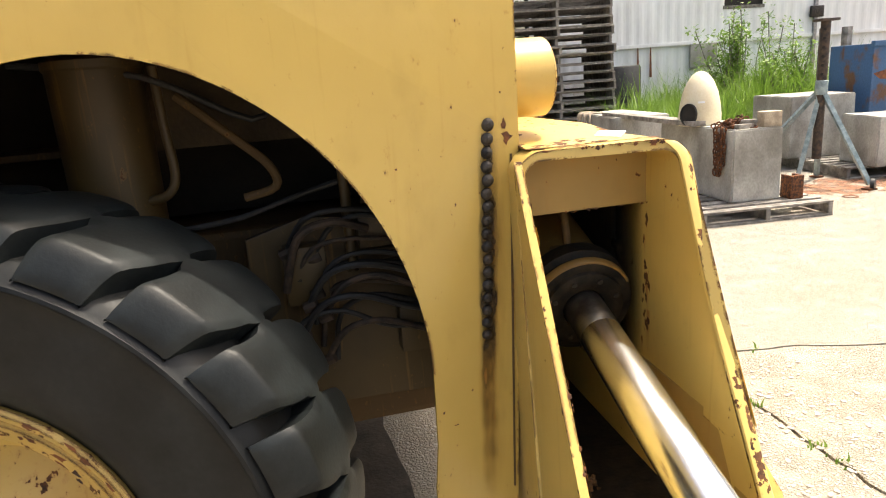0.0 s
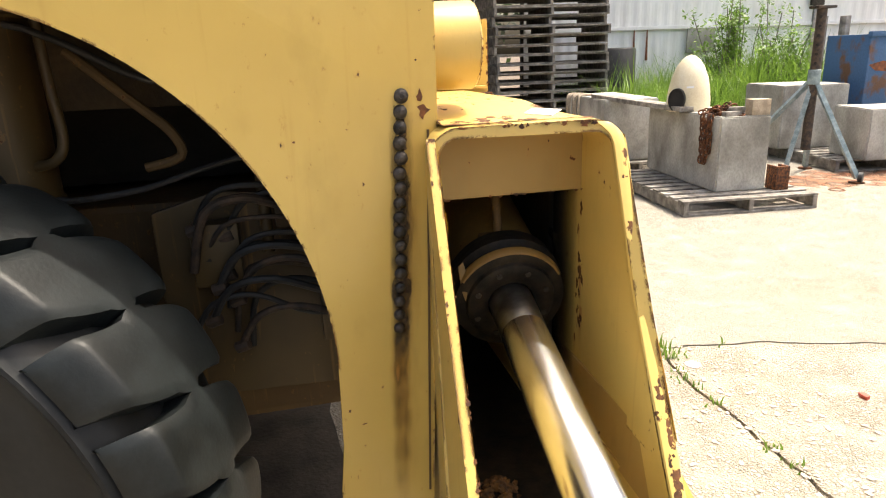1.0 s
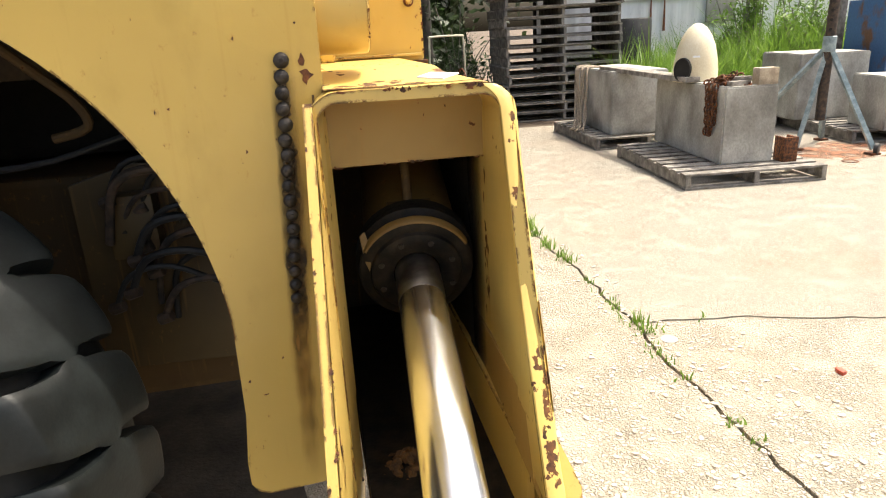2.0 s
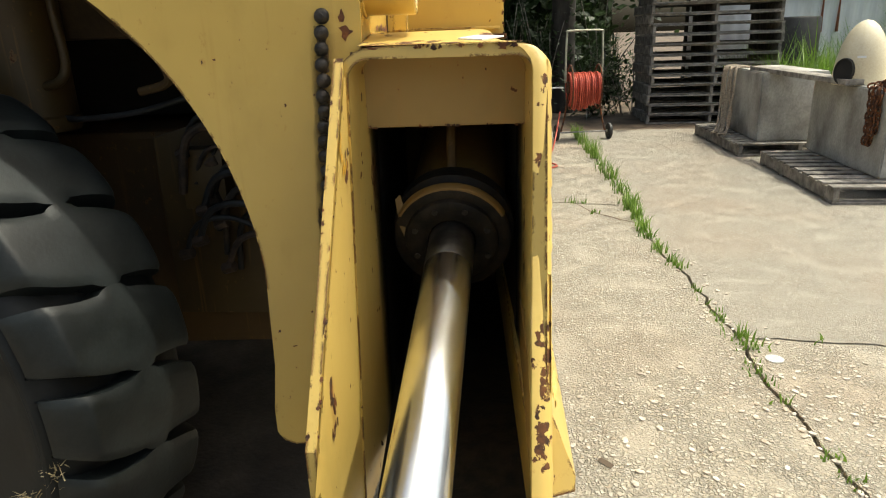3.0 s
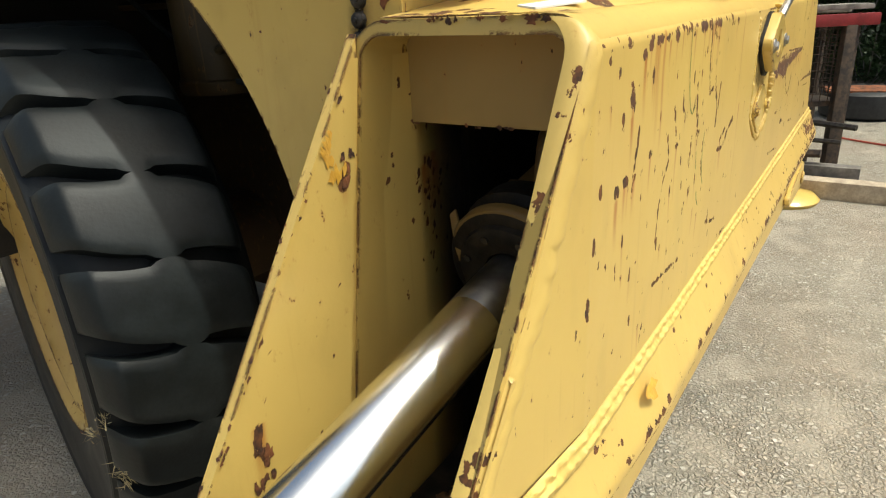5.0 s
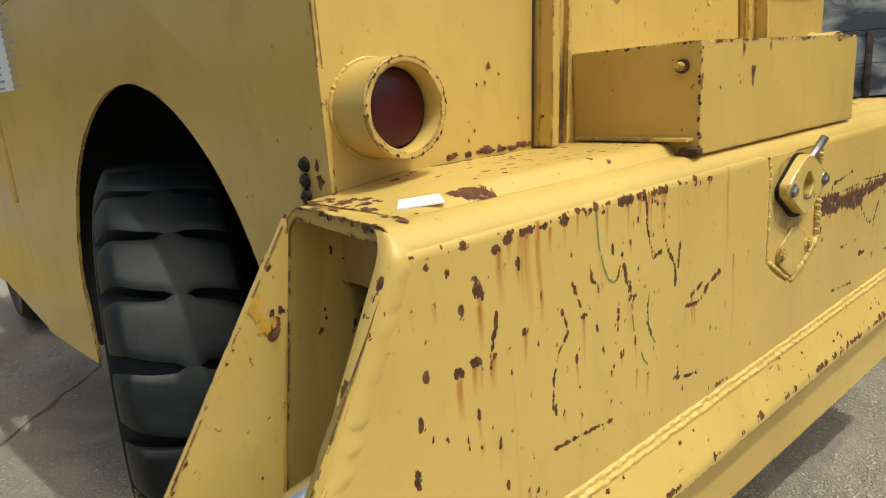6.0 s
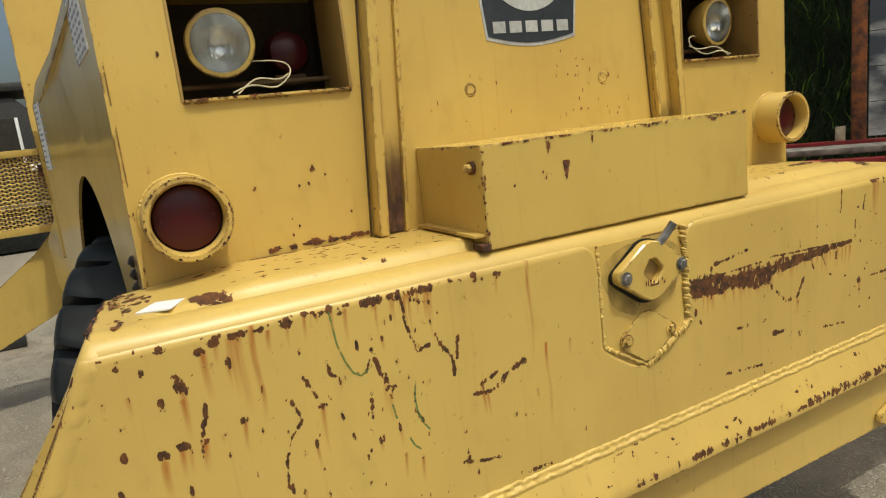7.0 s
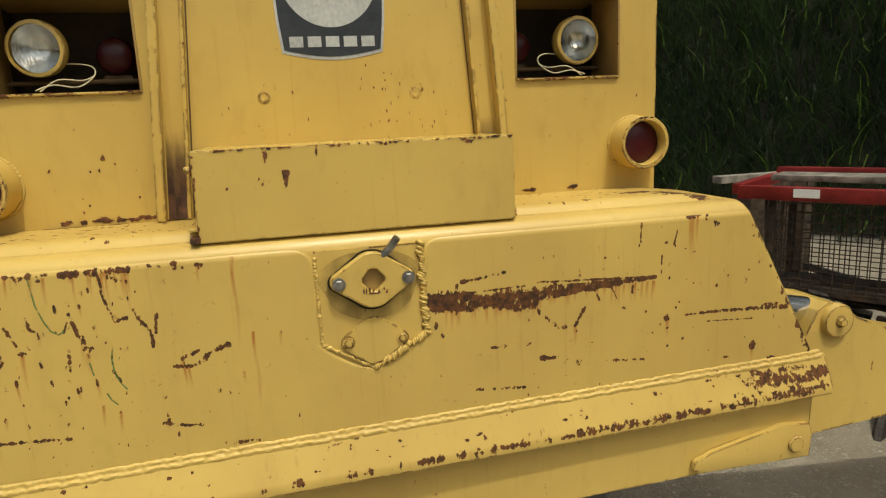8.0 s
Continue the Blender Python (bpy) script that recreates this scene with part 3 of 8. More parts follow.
for _ in range(420):
    a = rng.random()
    x, y = (rng.uniform(0.05, 1.4), rng.uniform(-0.2, 1.1)) if a < 0.7 else (rng.uniform(0.9, 1.15), rng.uniform(0, 3))
    s = rng.uniform(0.004, 0.011)
    made = bmesh.ops.create_icosphere(pebble_bm, subdivisions=1, radius=s)["verts"]
    bmesh.ops.transform(pebble_bm, matrix=Matrix.Translation((x, y, 0.002)) @ Euler((0, 0, rng.uniform(0, 3))).to_matrix().to_4x4() @ Matrix.Diagonal((1.5, 1, 0.6, 1)), verts=made)
tagged(link_mesh("loose_pebbles", pebble_bm, material("loose_pebble", (0.36, 0.30, 0.23), (0.62, 0.57, 0.50), 30, 0.8, 0, 0.1), True), "loose pale pebbles lying on the worn concrete", "pebbles", kind="stuff")

# darker sheet laid over the ground under the crane
oily = ragged((-1.7, 0.16), (-0.75, 0.06), rng, 0.10, 0.02) + ragged((-0.75, 0.06), (-0.46, 0.30), rng, 0.06, 0.008) + ragged((-0.46, 0.30), (-0.50, 1.7), rng, 0.12, 0.015) + [(-0.9, 2.0), (-1.7, 1.9)]
solid("dark_ground", prism(oily, "z", 0.0005, 0.006), DARKGROUND, "dark sheet of ground under the crane", "dirt", kind="structure", smooth=False)
solid("flattened_can_lid", lathe([(0, 0), (0.032, 0), (0.034, 0.003), (0.030, 0.004), (0, 0.003)], Matrix.Translation((1.059, 1.113, 0.001)), 20), SILVER, "flattened pale metal lid lying on the concrete", "lid")
solid("red_plastic_scrap", prism([(1.50, 0.655), (1.522, 0.66), (1.525, 0.69), (1.505, 0.70), (1.497, 0.68)], "z", 0.0, 0.016, 0.003), REDHOSE, "small bright red plastic scrap on the concrete", "scrap")

# ---------------------------------------------------------------- the crane
crane = thing("mobile_crane", "old yellow rough-terrain crane with chipped paint and rust", "crane", (-1.6, 0.93, 0))
MID = 0.935


def side_y(x):
    d = max(x + 0.305, -1.7)
    return 0.09 * d - 0.03 * d * d + 0.13 * min(0.0, x + 2.005)


def arch_point(t):
    u = math.cos(t)
    return -1.045 + (0.535 if u > 0 else 0.545) * u, 0.79 + 0.640 * max(0.0, 1 - abs(u) ** 1.9) ** (1 / 1.9)


arch = [arch_point(math.pi - math.pi * k / 48) for k in range(49)]
outline = [(-0.340, 0.437), (-0.302, 1.22), (-0.299, 1.865), (-0.69, 1.822), (-1.2, 1.79), (-1.76, 1.763), (-1.97, 1.70), (-1.98, 0.640), (-1.60, 0.602), (-1.588, 0.62)] + arch + [(-0.513, 0.62), (-0.524, 0.52), (-0.524, 0.470), (-0.512, 0.449), (-0.49, 0.438)]
side_panel = part("side_panel", prism(outline, "y", lambda x, z: side_y(x), lambda x, z: side_y(x) + 0.009), YELLOW, crane, "faded yellow sheet-steel fender panel with a round wheel arch", smooth=False)
# far side and hood top are unseen; they keep light out of the well
part("far_side_panel", prism([(-0.31, 0.47), (-0.31, 1.865), (-1.97, 1.75), (-1.97, 0.6)], "y", lambda x, z: 1.86 - side_y(x), lambda x, z: 1.852 - side_y(x)), YELLOW, crane, smooth=False)
part("hood_top", prism([(-0.312, 1.80), (-0.312, 1.81), (-1.97, 1.68), (-1.97, 1.67)], "y", lambda x, z: side_y(x) + 0.006, 1.85), YELLOW, crane, smooth=False)

# weld studs in a column on the fender

for i in range(17):
    z = 1.264 - i * 0.0262
    x = -0.367 - i * 0.00145 + rng.uniform(-0.0015, 0.0015)
    r = 0.0108 * (1 - 0.010 * i) * rng.uniform(0.95, 1.06)
    m = Matrix.Translation((x, side_y(x), z)) @ Euler((radians(90), 0, rng.uniform(-0.2, 0.2))).to_matrix().to_4x4()
    prof = [(0, -0.004), (r * 1.25, -0.004), (r * 1.2, 0.001), (r * 1.0, 0.004), (r * 1.02, 0.006), (r * 0.80, 0.0085), (r * 0.40, 0.010), (r * 0.38, 0.0125), (0, 0.013)]
    part("weld_stud", lathe(prof, m, 12), DARKSTEEL, side_panel)
scorch = bmesh.new()
for i in range(120):
    z = rng.choice((rng.uniform(0.80, 1.24), rng.uniform(0.82, 1.10)))
    x = -0.365 - (1.286 - z) * 0.055 + rng.gauss(0.003, 0.006)
    blob(scorch, (x, side_y(x) - 0.0015, z), (0.99, 0.13, 0), (0, 0, 1), rng.uniform(0.004, 0.010), rng.uniform(0.008, 0.02), rng, 8, 0.0)
tagged(part("scorch_mark", scorch, SOOT, side_panel, "sooty scorched paint round the weld studs"), kind="stuff")


def soft_stain(name, coat, z0, z1, across, weight, proud, label):
    """A film down the fender, thinning out to its sides and ends; across: offsets from the studs and strengths."""
    bm, rows, strength = bmesh.new(), [], []
    for k in range(61):
        z = z1 + (z0 - z1) * k / 60
        x = -0.367 - (1.264 - z) * 0.055
        rows.append([])
        for i, (u, w) in enumerate(across):
            u += 0.006 * noise.noise(Vector((i * 0.8, z * 22, proud * 900)))
            rows[-1].append(bm.verts.new((x + u, side_y(x + u) - proud, z)))
            strength.append(w * weight(z) * (0.8 + 0.5 * noise.noise(Vector((u * 60, z * 30, 4.0)))))
    for p, q in zip(rows, rows[1:]):
        for i in range(len(across) - 1):
            bm.faces.new((p[i], p[i + 1], q[i + 1], q[i]))
    ob = part(name, bm, coat, side_panel, label, smooth=False)
    ob.data.attributes.new("soft", "FLOAT", "POINT").data.foreach_set("value", strength)
    return tagged(ob, kind="stuff")


def ends(z, low, low_full, high_full, high):
    return max(0.0, min(1.0, (z - low) / (low_full - low), (high - z) / (high - high_full)))


soft_stain("heat_stain", BROWNED, 0.45, 1.27, ((-0.020, 0.0), (-0.010, 0.5), (0.0, 0.9), (0.010, 1.0), (0.018, 0.75), (0.026, 0.45), (0.034, 0.3), (0.042, 0.0)), lambda z: 0.9 * ends(z, 0.44, 0.86, 1.12, 1.27), 0.0008, "brown heat stain down the fender beside the studs")
soft_stain("rust_run", BROWNED, 0.46, 0.92, ((-0.014, 0.0), (-0.008, 0.7), (-0.002, 0.9), (0.006, 0.5), (0.012, 1.0), (0.017, 0.4), (0.022, 0.0)), lambda z: ends(z, 0.46, 0.80, 0.86, 0.92), 0.0011, "brown rust runs below the weld studs")
soft_stain("scorch_film", STUDSOOT, 0.78, 1.28, ((-0.019, 0.0), (-0.013, 0.55), (-0.006, 1.0), (0.006, 1.0), (0.012, 0.7), (0.018, 0.3), (0.024, 0.0)), lambda z: ends(z, 0.78, 0.86, 1.10, 1.29), 0.0018, "black soot round the weld studs")
part("seam_line", prism([(-0.349, 0.48), (-0.345, 0.48), (-0.3185, 1.205), (-0.3225, 1.205)], "y", lambda x, z: side_y(x) - 0.0035, lambda x, z: side_y(x)), INNER, side_panel, smooth=False)
chip = bmesh.new()
for x, z, ru, rv in ((-0.327, 1.237, 0.012, 0.016), (-0.333, 1.262, 0.006, 0.012), (-0.496, 0.693, 0.004, 0.004), (-0.337, 1.322, 0.003, 0.003), (-0.47, 0.66, 0.006, 0.002), (-0.43, 0.73, 0.003, 0.003), (-0.55, 1.2, 0.003, 0.002), (-0.44, 1.12, 0.002, 0.004), (-0.52, 1.26, 0.003, 0.002), (-0.62, 1.45, 0.003, 0.003)):
    blob(chip, (x, side_y(x) - 0.0012, z), (0.99, 0.13, 0), (0, 0, 1), ru, rv, rng, 10)
tagged(part("rust_flake", chip, RUST, side_panel), kind="stuff")


def sheet_on_side(x0, x1, z0, z1, cols, rows):
    """A printed load chart glued on the fender."""
    bm = prism([(x0, z0), (x1, z0), (x1, z1), (x0, z1)], "y", lambda x, z: side_y(x) - 0.003, lambda x, z: side_y(x))
    chart = part("load_chart", bm, PAPER, side_panel, "white printed chart sheet glued to the fender", smooth=False)
    lines = bmesh.new()
    for i in range(cols):
        for j in range(rows):
            w, h = (x1 - x0) / cols, (z1 - z0) / rows
            xa, za = x0 + w * (i + 0.15), z0 + h * (j + 0.3)
            ln = w * rng.uniform(0.35, 0.7)
            prism([(xa, za), (xa + ln, za), (xa + ln, za + h * 0.35), (xa, za + h * 0.35)], "y", lambda x, z: side_y(x) - 0.0045, lambda x, z: side_y(x) - 0.003, bm=lines)
    tagged(part("printed_line", lines, INK, chart, smooth=False), kind="stuff")


sheet_on_side(-0.62, -0.385, 1.67, 1.81, 4, 9)
sheet_on_side(-1.92, -1.67, 1.455, 1.70, 2, 12)

# rear wing panels with lamp openings
rear = plate_with_holes([0.0, 0.13, 0.466, 0.50, 1.37, 1.432, 1.742, 1.862], [1.20, 1.552, 1.79, 1.87], [(1, 1), (5, 1)], lambda u, v, d: (-0.305 - d, u, v), 0.010)
rear_panel = part("rear_panel", rear, YELLOW, crane, "flat yellow rear panel with two lamp openings", smooth=False)
panel_chips = bmesh.new()
for y, z, s in ((0.358, 1.401, 0.006), (0.326, 1.369, 0.003), (0.383, 1.385, 0.003), (0.346, 1.371, 0.004), (0.235, 1.375, 0.004), (0.298, 1.270, 0.003), (0.314, 1.286, 0.003), (0.300, 1.303, 0.002), (0.101, 1.645, 0.004), (0.43, 1.30, 0.003), (1.80, 1.50, 0.004), (1.40, 1.50, 0.003)):
    blob(panel_chips, (-0.3035, y, z), (0, 1, 0), (0, 0, 1), s, s * 1.2, rng, 11, 0.0, 0.4)
for y, w in ((0.25, 0.02), (0.29, 0.012), (0.335, 0.022), (0.38, 0.01), (0.41, 0.02), (0.445, 0.018), (1.46, 0.02), (1.60, 0.016)):
    for _ in range(5):
        blob(panel_chips, (-0.3035, y + rng.gauss(0, w * 0.5), 1.243 + abs(rng.gauss(0, 0.004))), (0, 1, 0), (0, 0, 1), w * 0.6, 0.005, rng, 12)
tagged(part("rust_flake", panel_chips, RUST, rear_panel, smooth=False), kind="stuff")
hood = prism([(0.545, 1.222), (1.325, 1.222), (1.268, 2.06), (0.602, 2.06)], "x", -0.330, -0.3025, 0.003)
hood_panel = part("hood_panel", hood, YELLOW, crane, "flat yellow engine hood panel between two slanted posts", smooth=False)
hood_chips = bmesh.new()
for _ in range(34):
    y, z = rng.choice((rng.uniform(0.64, 1.25), rng.gauss(1.08, 0.05))), rng.uniform(1.43, 1.62)
    blob(hood_chips, (-0.3020, y, z), (0, 1, 0), (0, 0, 1), rng.uniform(0.001, 0.0028), rng.uniform(0.0015, 0.006), rng, 9, 0.0, 0.5)
tagged(part("rust_flake", hood_chips, RUST, hood_panel, smooth=False), kind="stuff")
part("seam", prism([(0.56, 1.792), (1.31, 1.792), (1.31, 1.796), (0.56, 1.796)], "x", -0.3026, -0.3012), INNER, hood_panel, smooth=False)
for y in (0.753, 1.145):
    part("plug_weld", lathe([(0.004, 0), (0.008, 0.0015), (0.009, 0.0015), (0.012, 0.0), (0.0125, 0.002), (0.0145, 0.002), (0.016, 0)], Matrix.Translation((-0.3026, y, 1.53)) @ Euler((0, radians(90), 0)).to_matrix().to_4x4(), 20), WORN, hood_panel)
for s in (1, -1):
    def post_y(v, s=s):
        return v if s > 0 else 2 * MID - v
    quad = [(post_y(0.472), 1.238), (post_y(0.548), 1.238), (post_y(0.606), 2.06), (post_y(0.530), 2.06)]
    post = part("hood_post", prism(quad, "x", -0.315, -0.288, 0.003), YELLOW, crane, "slanted yellow folded-steel hood post with rust at its foot", smooth=False)
    rib = [(post_y(0.470), 1.238), (post_y(0.492), 1.238), (post_y(0.550), 2.06), (post_y(0.528), 2.06)]
    part("flange", prism(rib, "x", -0.289, -0.255, 0.003), YELLOW, post, smooth=False)
    rib = [(post_y(0.540), 1.238), (post_y(0.549), 1.238), (post_y(0.607), 2.06), (post_y(0.598), 2.06)]
    part("lip", prism(rib, "x", -0.289, -0.276, 0.002), YELLOW, post, smooth=False)
    for k, at in ((0, 0.467), (1, 0.553)):
        gap = [(post_y(at - 0.0018), 1.238), (post_y(at + 0.0018), 1.238), (post_y(at + 0.0598), 2.06), (post_y(at + 0.0562), 2.06)]
        part("seam", prism(gap, "x", -0.3046, -0.3012), INNER, post, smooth=False)
    foot = [(post_y(0.4945), 1.239), (post_y(0.5395), 1.239), (post_y(0.5565), 1.48), (post_y(0.5115), 1.48)]
    part("foot_stain", prism(foot, "x", -0.2876, -0.2870), FOOTSTAIN, post, "brown rust bleeding up from the foot", smooth=False)


def lamp_opening(y0, y1, lamp, beacon):
    """A sheet-steel niche behind the panel with a sealed-beam lamp and an old red lamp in it."""
    x0, x1, z0, z1 = -0.56, -0.316, 1.548, 1.80
    niche = part("lamp_niche", box(x0 - 0.006, x0, y0 - 0.02, y1 + 0.02, z0 - 0.02, z1 + 0.02, 0), WELLBROWN, crane, "dark brown steel niche", smooth=False)
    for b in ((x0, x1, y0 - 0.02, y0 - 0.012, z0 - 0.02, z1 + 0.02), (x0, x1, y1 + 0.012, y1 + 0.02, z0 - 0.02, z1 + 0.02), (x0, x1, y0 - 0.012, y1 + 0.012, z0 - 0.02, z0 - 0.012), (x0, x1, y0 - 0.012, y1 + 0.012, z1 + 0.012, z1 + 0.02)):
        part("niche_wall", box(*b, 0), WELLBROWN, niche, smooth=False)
    part("sill", box(-0.318, -0.296, y0 + 0.002, y1 - 0.002, z0 + 0.004, z0 + 0.010, 0.002), WORN, niche, "rusty folded sill")
    edge_flakes(niche, [((-0.2955, y0 + 0.004, 1.558), (-0.2955, y1 - 0.004, 1.558), (1, 0, 0), (0, 0, 1), 46, 0.005)], rng, RUST)
    for y in (y0, y1):
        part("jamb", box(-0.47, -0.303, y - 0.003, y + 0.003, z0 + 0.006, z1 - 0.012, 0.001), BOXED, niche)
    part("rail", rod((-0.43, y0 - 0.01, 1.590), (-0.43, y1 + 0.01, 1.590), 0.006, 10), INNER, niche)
    m = Matrix.Translation((-0.375, lamp[0], lamp[1])) @ Euler((0, radians(93), radians(-6 if lamp[0] < 1 else 5))).to_matrix().to_4x4()
    head = part("headlight", lathe([(0.058, 0.012), (0.067, 0.010), (0.069, 0.0), (0.067, -0.02), (0.055, -0.05), (0.030, -0.075), (0.0, -0.082)], m, 36), YELLOW, crane, "round sealed-beam headlight in a brass-coloured ring")
    part("reflector", lathe([(0.058, 0.008), (0.050, -0.008), (0.034, -0.028), (0.014, -0.040), (0.0, -0.042)], m, 36), MIRROR, head)
    glass = bmesh.new()
    rings, seg = 7, 42
    verts = []
    for i in range(rings + 1):
        r = 0.0585 * i / rings
        row = []
        for k in range(seg if i else 1):
            a = 2 * math.pi * k / seg
            yy = r * math.sin(a)
            h = 0.012 + 0.008 * (1 - (r / 0.0585) ** 2) + 0.0005 * math.sin(yy * 1000) + 0.0003 * math.sin(r * math.cos(a) * 420)
            row.append(glass.verts.new(m @ Vector((r * math.cos(a), yy, h))))
        verts.append(row)
    for p, q in zip(verts, verts[1:]):
        for k in range(seg):
            quad = [p[k % len(p)], q[k], q[(k + 1) % seg]] + ([p[(k + 1) % len(p)]] if len(p) > 1 else [])
            glass.faces.new(quad)
    part("lens", glass, CLEAR, head, "clear fluted glass lens").visible_shadow = False
    mb = Matrix.Translation((-0.47, beacon, 1.655)) @ Euler((0, radians(90), 0)).to_matrix().to_4x4()
    old = part("old_red_lamp", lathe([(0.0, 0.035), (0.025, 0.033), (0.042, 0.024), (0.048, 0.01), (0.05, 0.0), (0.05, -0.03), (0.0, -0.03)], mb, 28), REDLENS, crane, "dull dark red round lamp inside the niche")
    part("bracket", box(-0.50, -0.46, beacon - 0.035, beacon + 0.035, 1.585, 1.607, 0.003), INNER, old)
    side = 1 if beacon > lamp[0] else -1
    wire = tube([(-0.40, lamp[0] + side * 0.05, lamp[1] - 0.035), (-0.37, lamp[0] + side * 0.10, 1.628), (-0.36, lamp[0] + side * 0.125, 1.618), (-0.35, lamp[0] + side * 0.125, 1.597), (-0.335, lamp[0] + side * 0.09, 1.572), (-0.325, lamp[0] + side * 0.04, 1.578), (-0.322, lamp[0] + side * 0.0, 1.566)], 0.0017, 6)
    tube([(-0.36, lamp[0] + side * 0.125, 1.600), (-0.345, lamp[0] + side * 0.10, 1.588), (-0.33, lamp[0] + side * 0.05, 1.590), (-0.322, lamp[0] + side * 0.01, 1.563)], 0.0017, 6, bm=wire)
    part("wire", wire, material("cream_wire", (0.50, 0.44, 0.28), (0.62, 0.55, 0.38), 30, 0.6, 0, 0), crane, "loose cream wires with a crimp")


lamp_opening(0.13, 0.466, (0.228, 1.668), 0.385)
lamp_opening(1.432, 1.742, (1.645, 1.664), 1.485)


def tail_lamp(y, z, face_x, size):
    m = Matrix.Translation((-0.306, y, z)) @ Euler((0, radians(90), 0)).to_matrix().to_4x4() @ Matrix.Diagonal((size, size, 1, 1))
    d = face_x + 0.306
    pipe = part("tail_lamp", lathe([(0.066, 0.0), (0.081, 0.0), (0.0815, d - 0.003), (0.079, d), (0.070, d), (0.0665, d - 0.006)], m, 48, closed=True), WORN, crane, "short yellow steel pipe round a red tail lamp")
    part("red_lens", lathe([(0, d - 0.026), (0.03, d - 0.027), (0.050, d - 0.031), (0.061, d - 0.034), (0.0655, d - 0.042), (0.0655, d - 0.06)], m, 36), REDLENS, pipe, "dull dark red tail lamp lens")
    part("gasket", lathe([(0.0645, d - 0.07), (0.0645, d - 0.042), (0.0664, d - 0.040), (0.0664, d - 0.07)], m, 36), BLACKR, pipe)
    for a in (0.0, math.pi):
        part("screw", lathe([(0, d - 0.028), (0.004, d - 0.029), (0.005, d - 0.040)], m @ Matrix.Translation((0.048 * math.sin(a), 0.048 * math.cos(a), 0.0)), 10), REDLENS, pipe)
    part("weld", bead([tuple(m @ Vector((0.083 * math.cos(t), 0.083 * math.sin(t), 0.002))) for t in (0.26 * k for k in range(25))], 0.004, rng), WELDED, pipe)
    rim = []
    for k in range(24):
        p, q = (m @ Vector((0.0805 * math.cos(t), 0.0805 * math.sin(t), d)) for t in (2 * math.pi * k / 24, 2 * math.pi * (k + 1) / 24))
        out = m.to_3x3() @ Vector((math.cos(2 * math.pi * (k + 0.5) / 24), math.sin(2 * math.pi * (k + 0.5) / 24), 0))
        rim.append((p, q, (1, 0, 0), out, rng.choice((0, 1, 3, 5)), 0.0035))
    edge_flakes(pipe, rim, rng, RUST)
    return pipe


tail_lamp(0.095, 1.343, -0.211, 0.96)
tail_lamp(1.787, 1.366, -0.226, 0.91)

# badge, with plain shapes in place of the maker's marks
BZ, BY = 1.797, 0.936


def shield(scale, x0, x1):
    pts = []
    for k in range(13):
        t = k / 12
        pts.append((BY + scale * (-0.128 + 0.256 * t), BZ + scale * (-0.160 - 0.018 * math.sin(math.pi * t))))
    pts += [(BY + scale * w, BZ + scale * h) for w, h in ((0.137, -0.08), (0.141, 0.0), (0.137, 0.08), (0.126, 0.165), (0, 0.178), (-0.126, 0.165), (-0.137, 0.08), (-0.141, 0.0), (-0.137, -0.08))]
    return prism(pts, "x", x0, x1)


badge = part("badge", shield(1.0, -0.3026, -0.3012), SILVER, hood_panel, "black and silver shield-shaped badge", smooth=False)
part("badge_field", shield(0.955, -0.3013, -0.3000), BADGE, badge, smooth=False)
oval = [(BY + 0.124 * math.cos(t), BZ + 0.03 + 0.135 * math.sin(t) * (1.0 if math.sin(t) > 0 else 0.95)) for t in (2 * math.pi * k / 40 for k in range(40))]
emblem = part("emblem", prism(oval, "x", -0.3003, -0.2990), SILVER, badge, "silver oval emblem", smooth=False)
part("emblem_eye", prism([(BY + 0.038 * math.cos(t) - 0.005, BZ + 0.022 + 0.055 * math.sin(t)) for t in (2 * math.pi * k / 24 for k in range(24))], "x", -0.2995, -0.2984), BADGE, emblem, smooth=False)
for k in range(5):
    y = BY - 0.091 + k * 0.0455
    part("bar", box(-0.3003, -0.2992, y - 0.017, y + 0.017, BZ - 0.146, BZ - 0.120, 0.0), SILVER, badge, smooth=False)

# cover box over the bumper
cover = part("cover_box", box(-0.302, -0.018, 0.596, 1.320, 1.214, 1.414, 0.004), YELLOW, crane, "long plain yellow sheet-steel cover box", smooth=False)
part("bolt", rod((-0.052, 0.577, 1.372), (-0.052, 0.60, 1.372), 0.008, 8, bevel=0.002), WORN, cover)
part("washer", rod((-0.052, 0.590, 1.372), (-0.052, 0.60, 1.372), 0.013, 14), RUST, cover)
part("bottom_flange", box(-0.28, -0.03, 0.572, 0.600, 1.240, 1.246, 0.001), WORN, cover)
part("corner_clip", box(-0.05, -0.012, 0.578, 0.598, 1.215, 1.228, 0.002), RUST, cover)
chips = bmesh.new()
for y, z, ru, rv in ((0.79, 1.352, 0.012, 0.012), (0.789, 1.335, 0.005, 0.008), (0.74, 1.335, 0.003, 0.004), (0.733, 1.348, 0.003, 0.003), (0.665, 1.33, 0.003, 0.003), (0.86, 1.40, 0.004, 0.008), (0.75, 1.398, 0.007, 0.010), (1.21, 1.405, 0.010, 0.004)):
    blob(chips, (-0.0172, y, z), (0, 1, 0), (0, 0, 1), ru, rv, rng, 16, 0.0, 0.8)
tagged(part("rust_flake", chips, RUST, cover), kind="stuff")
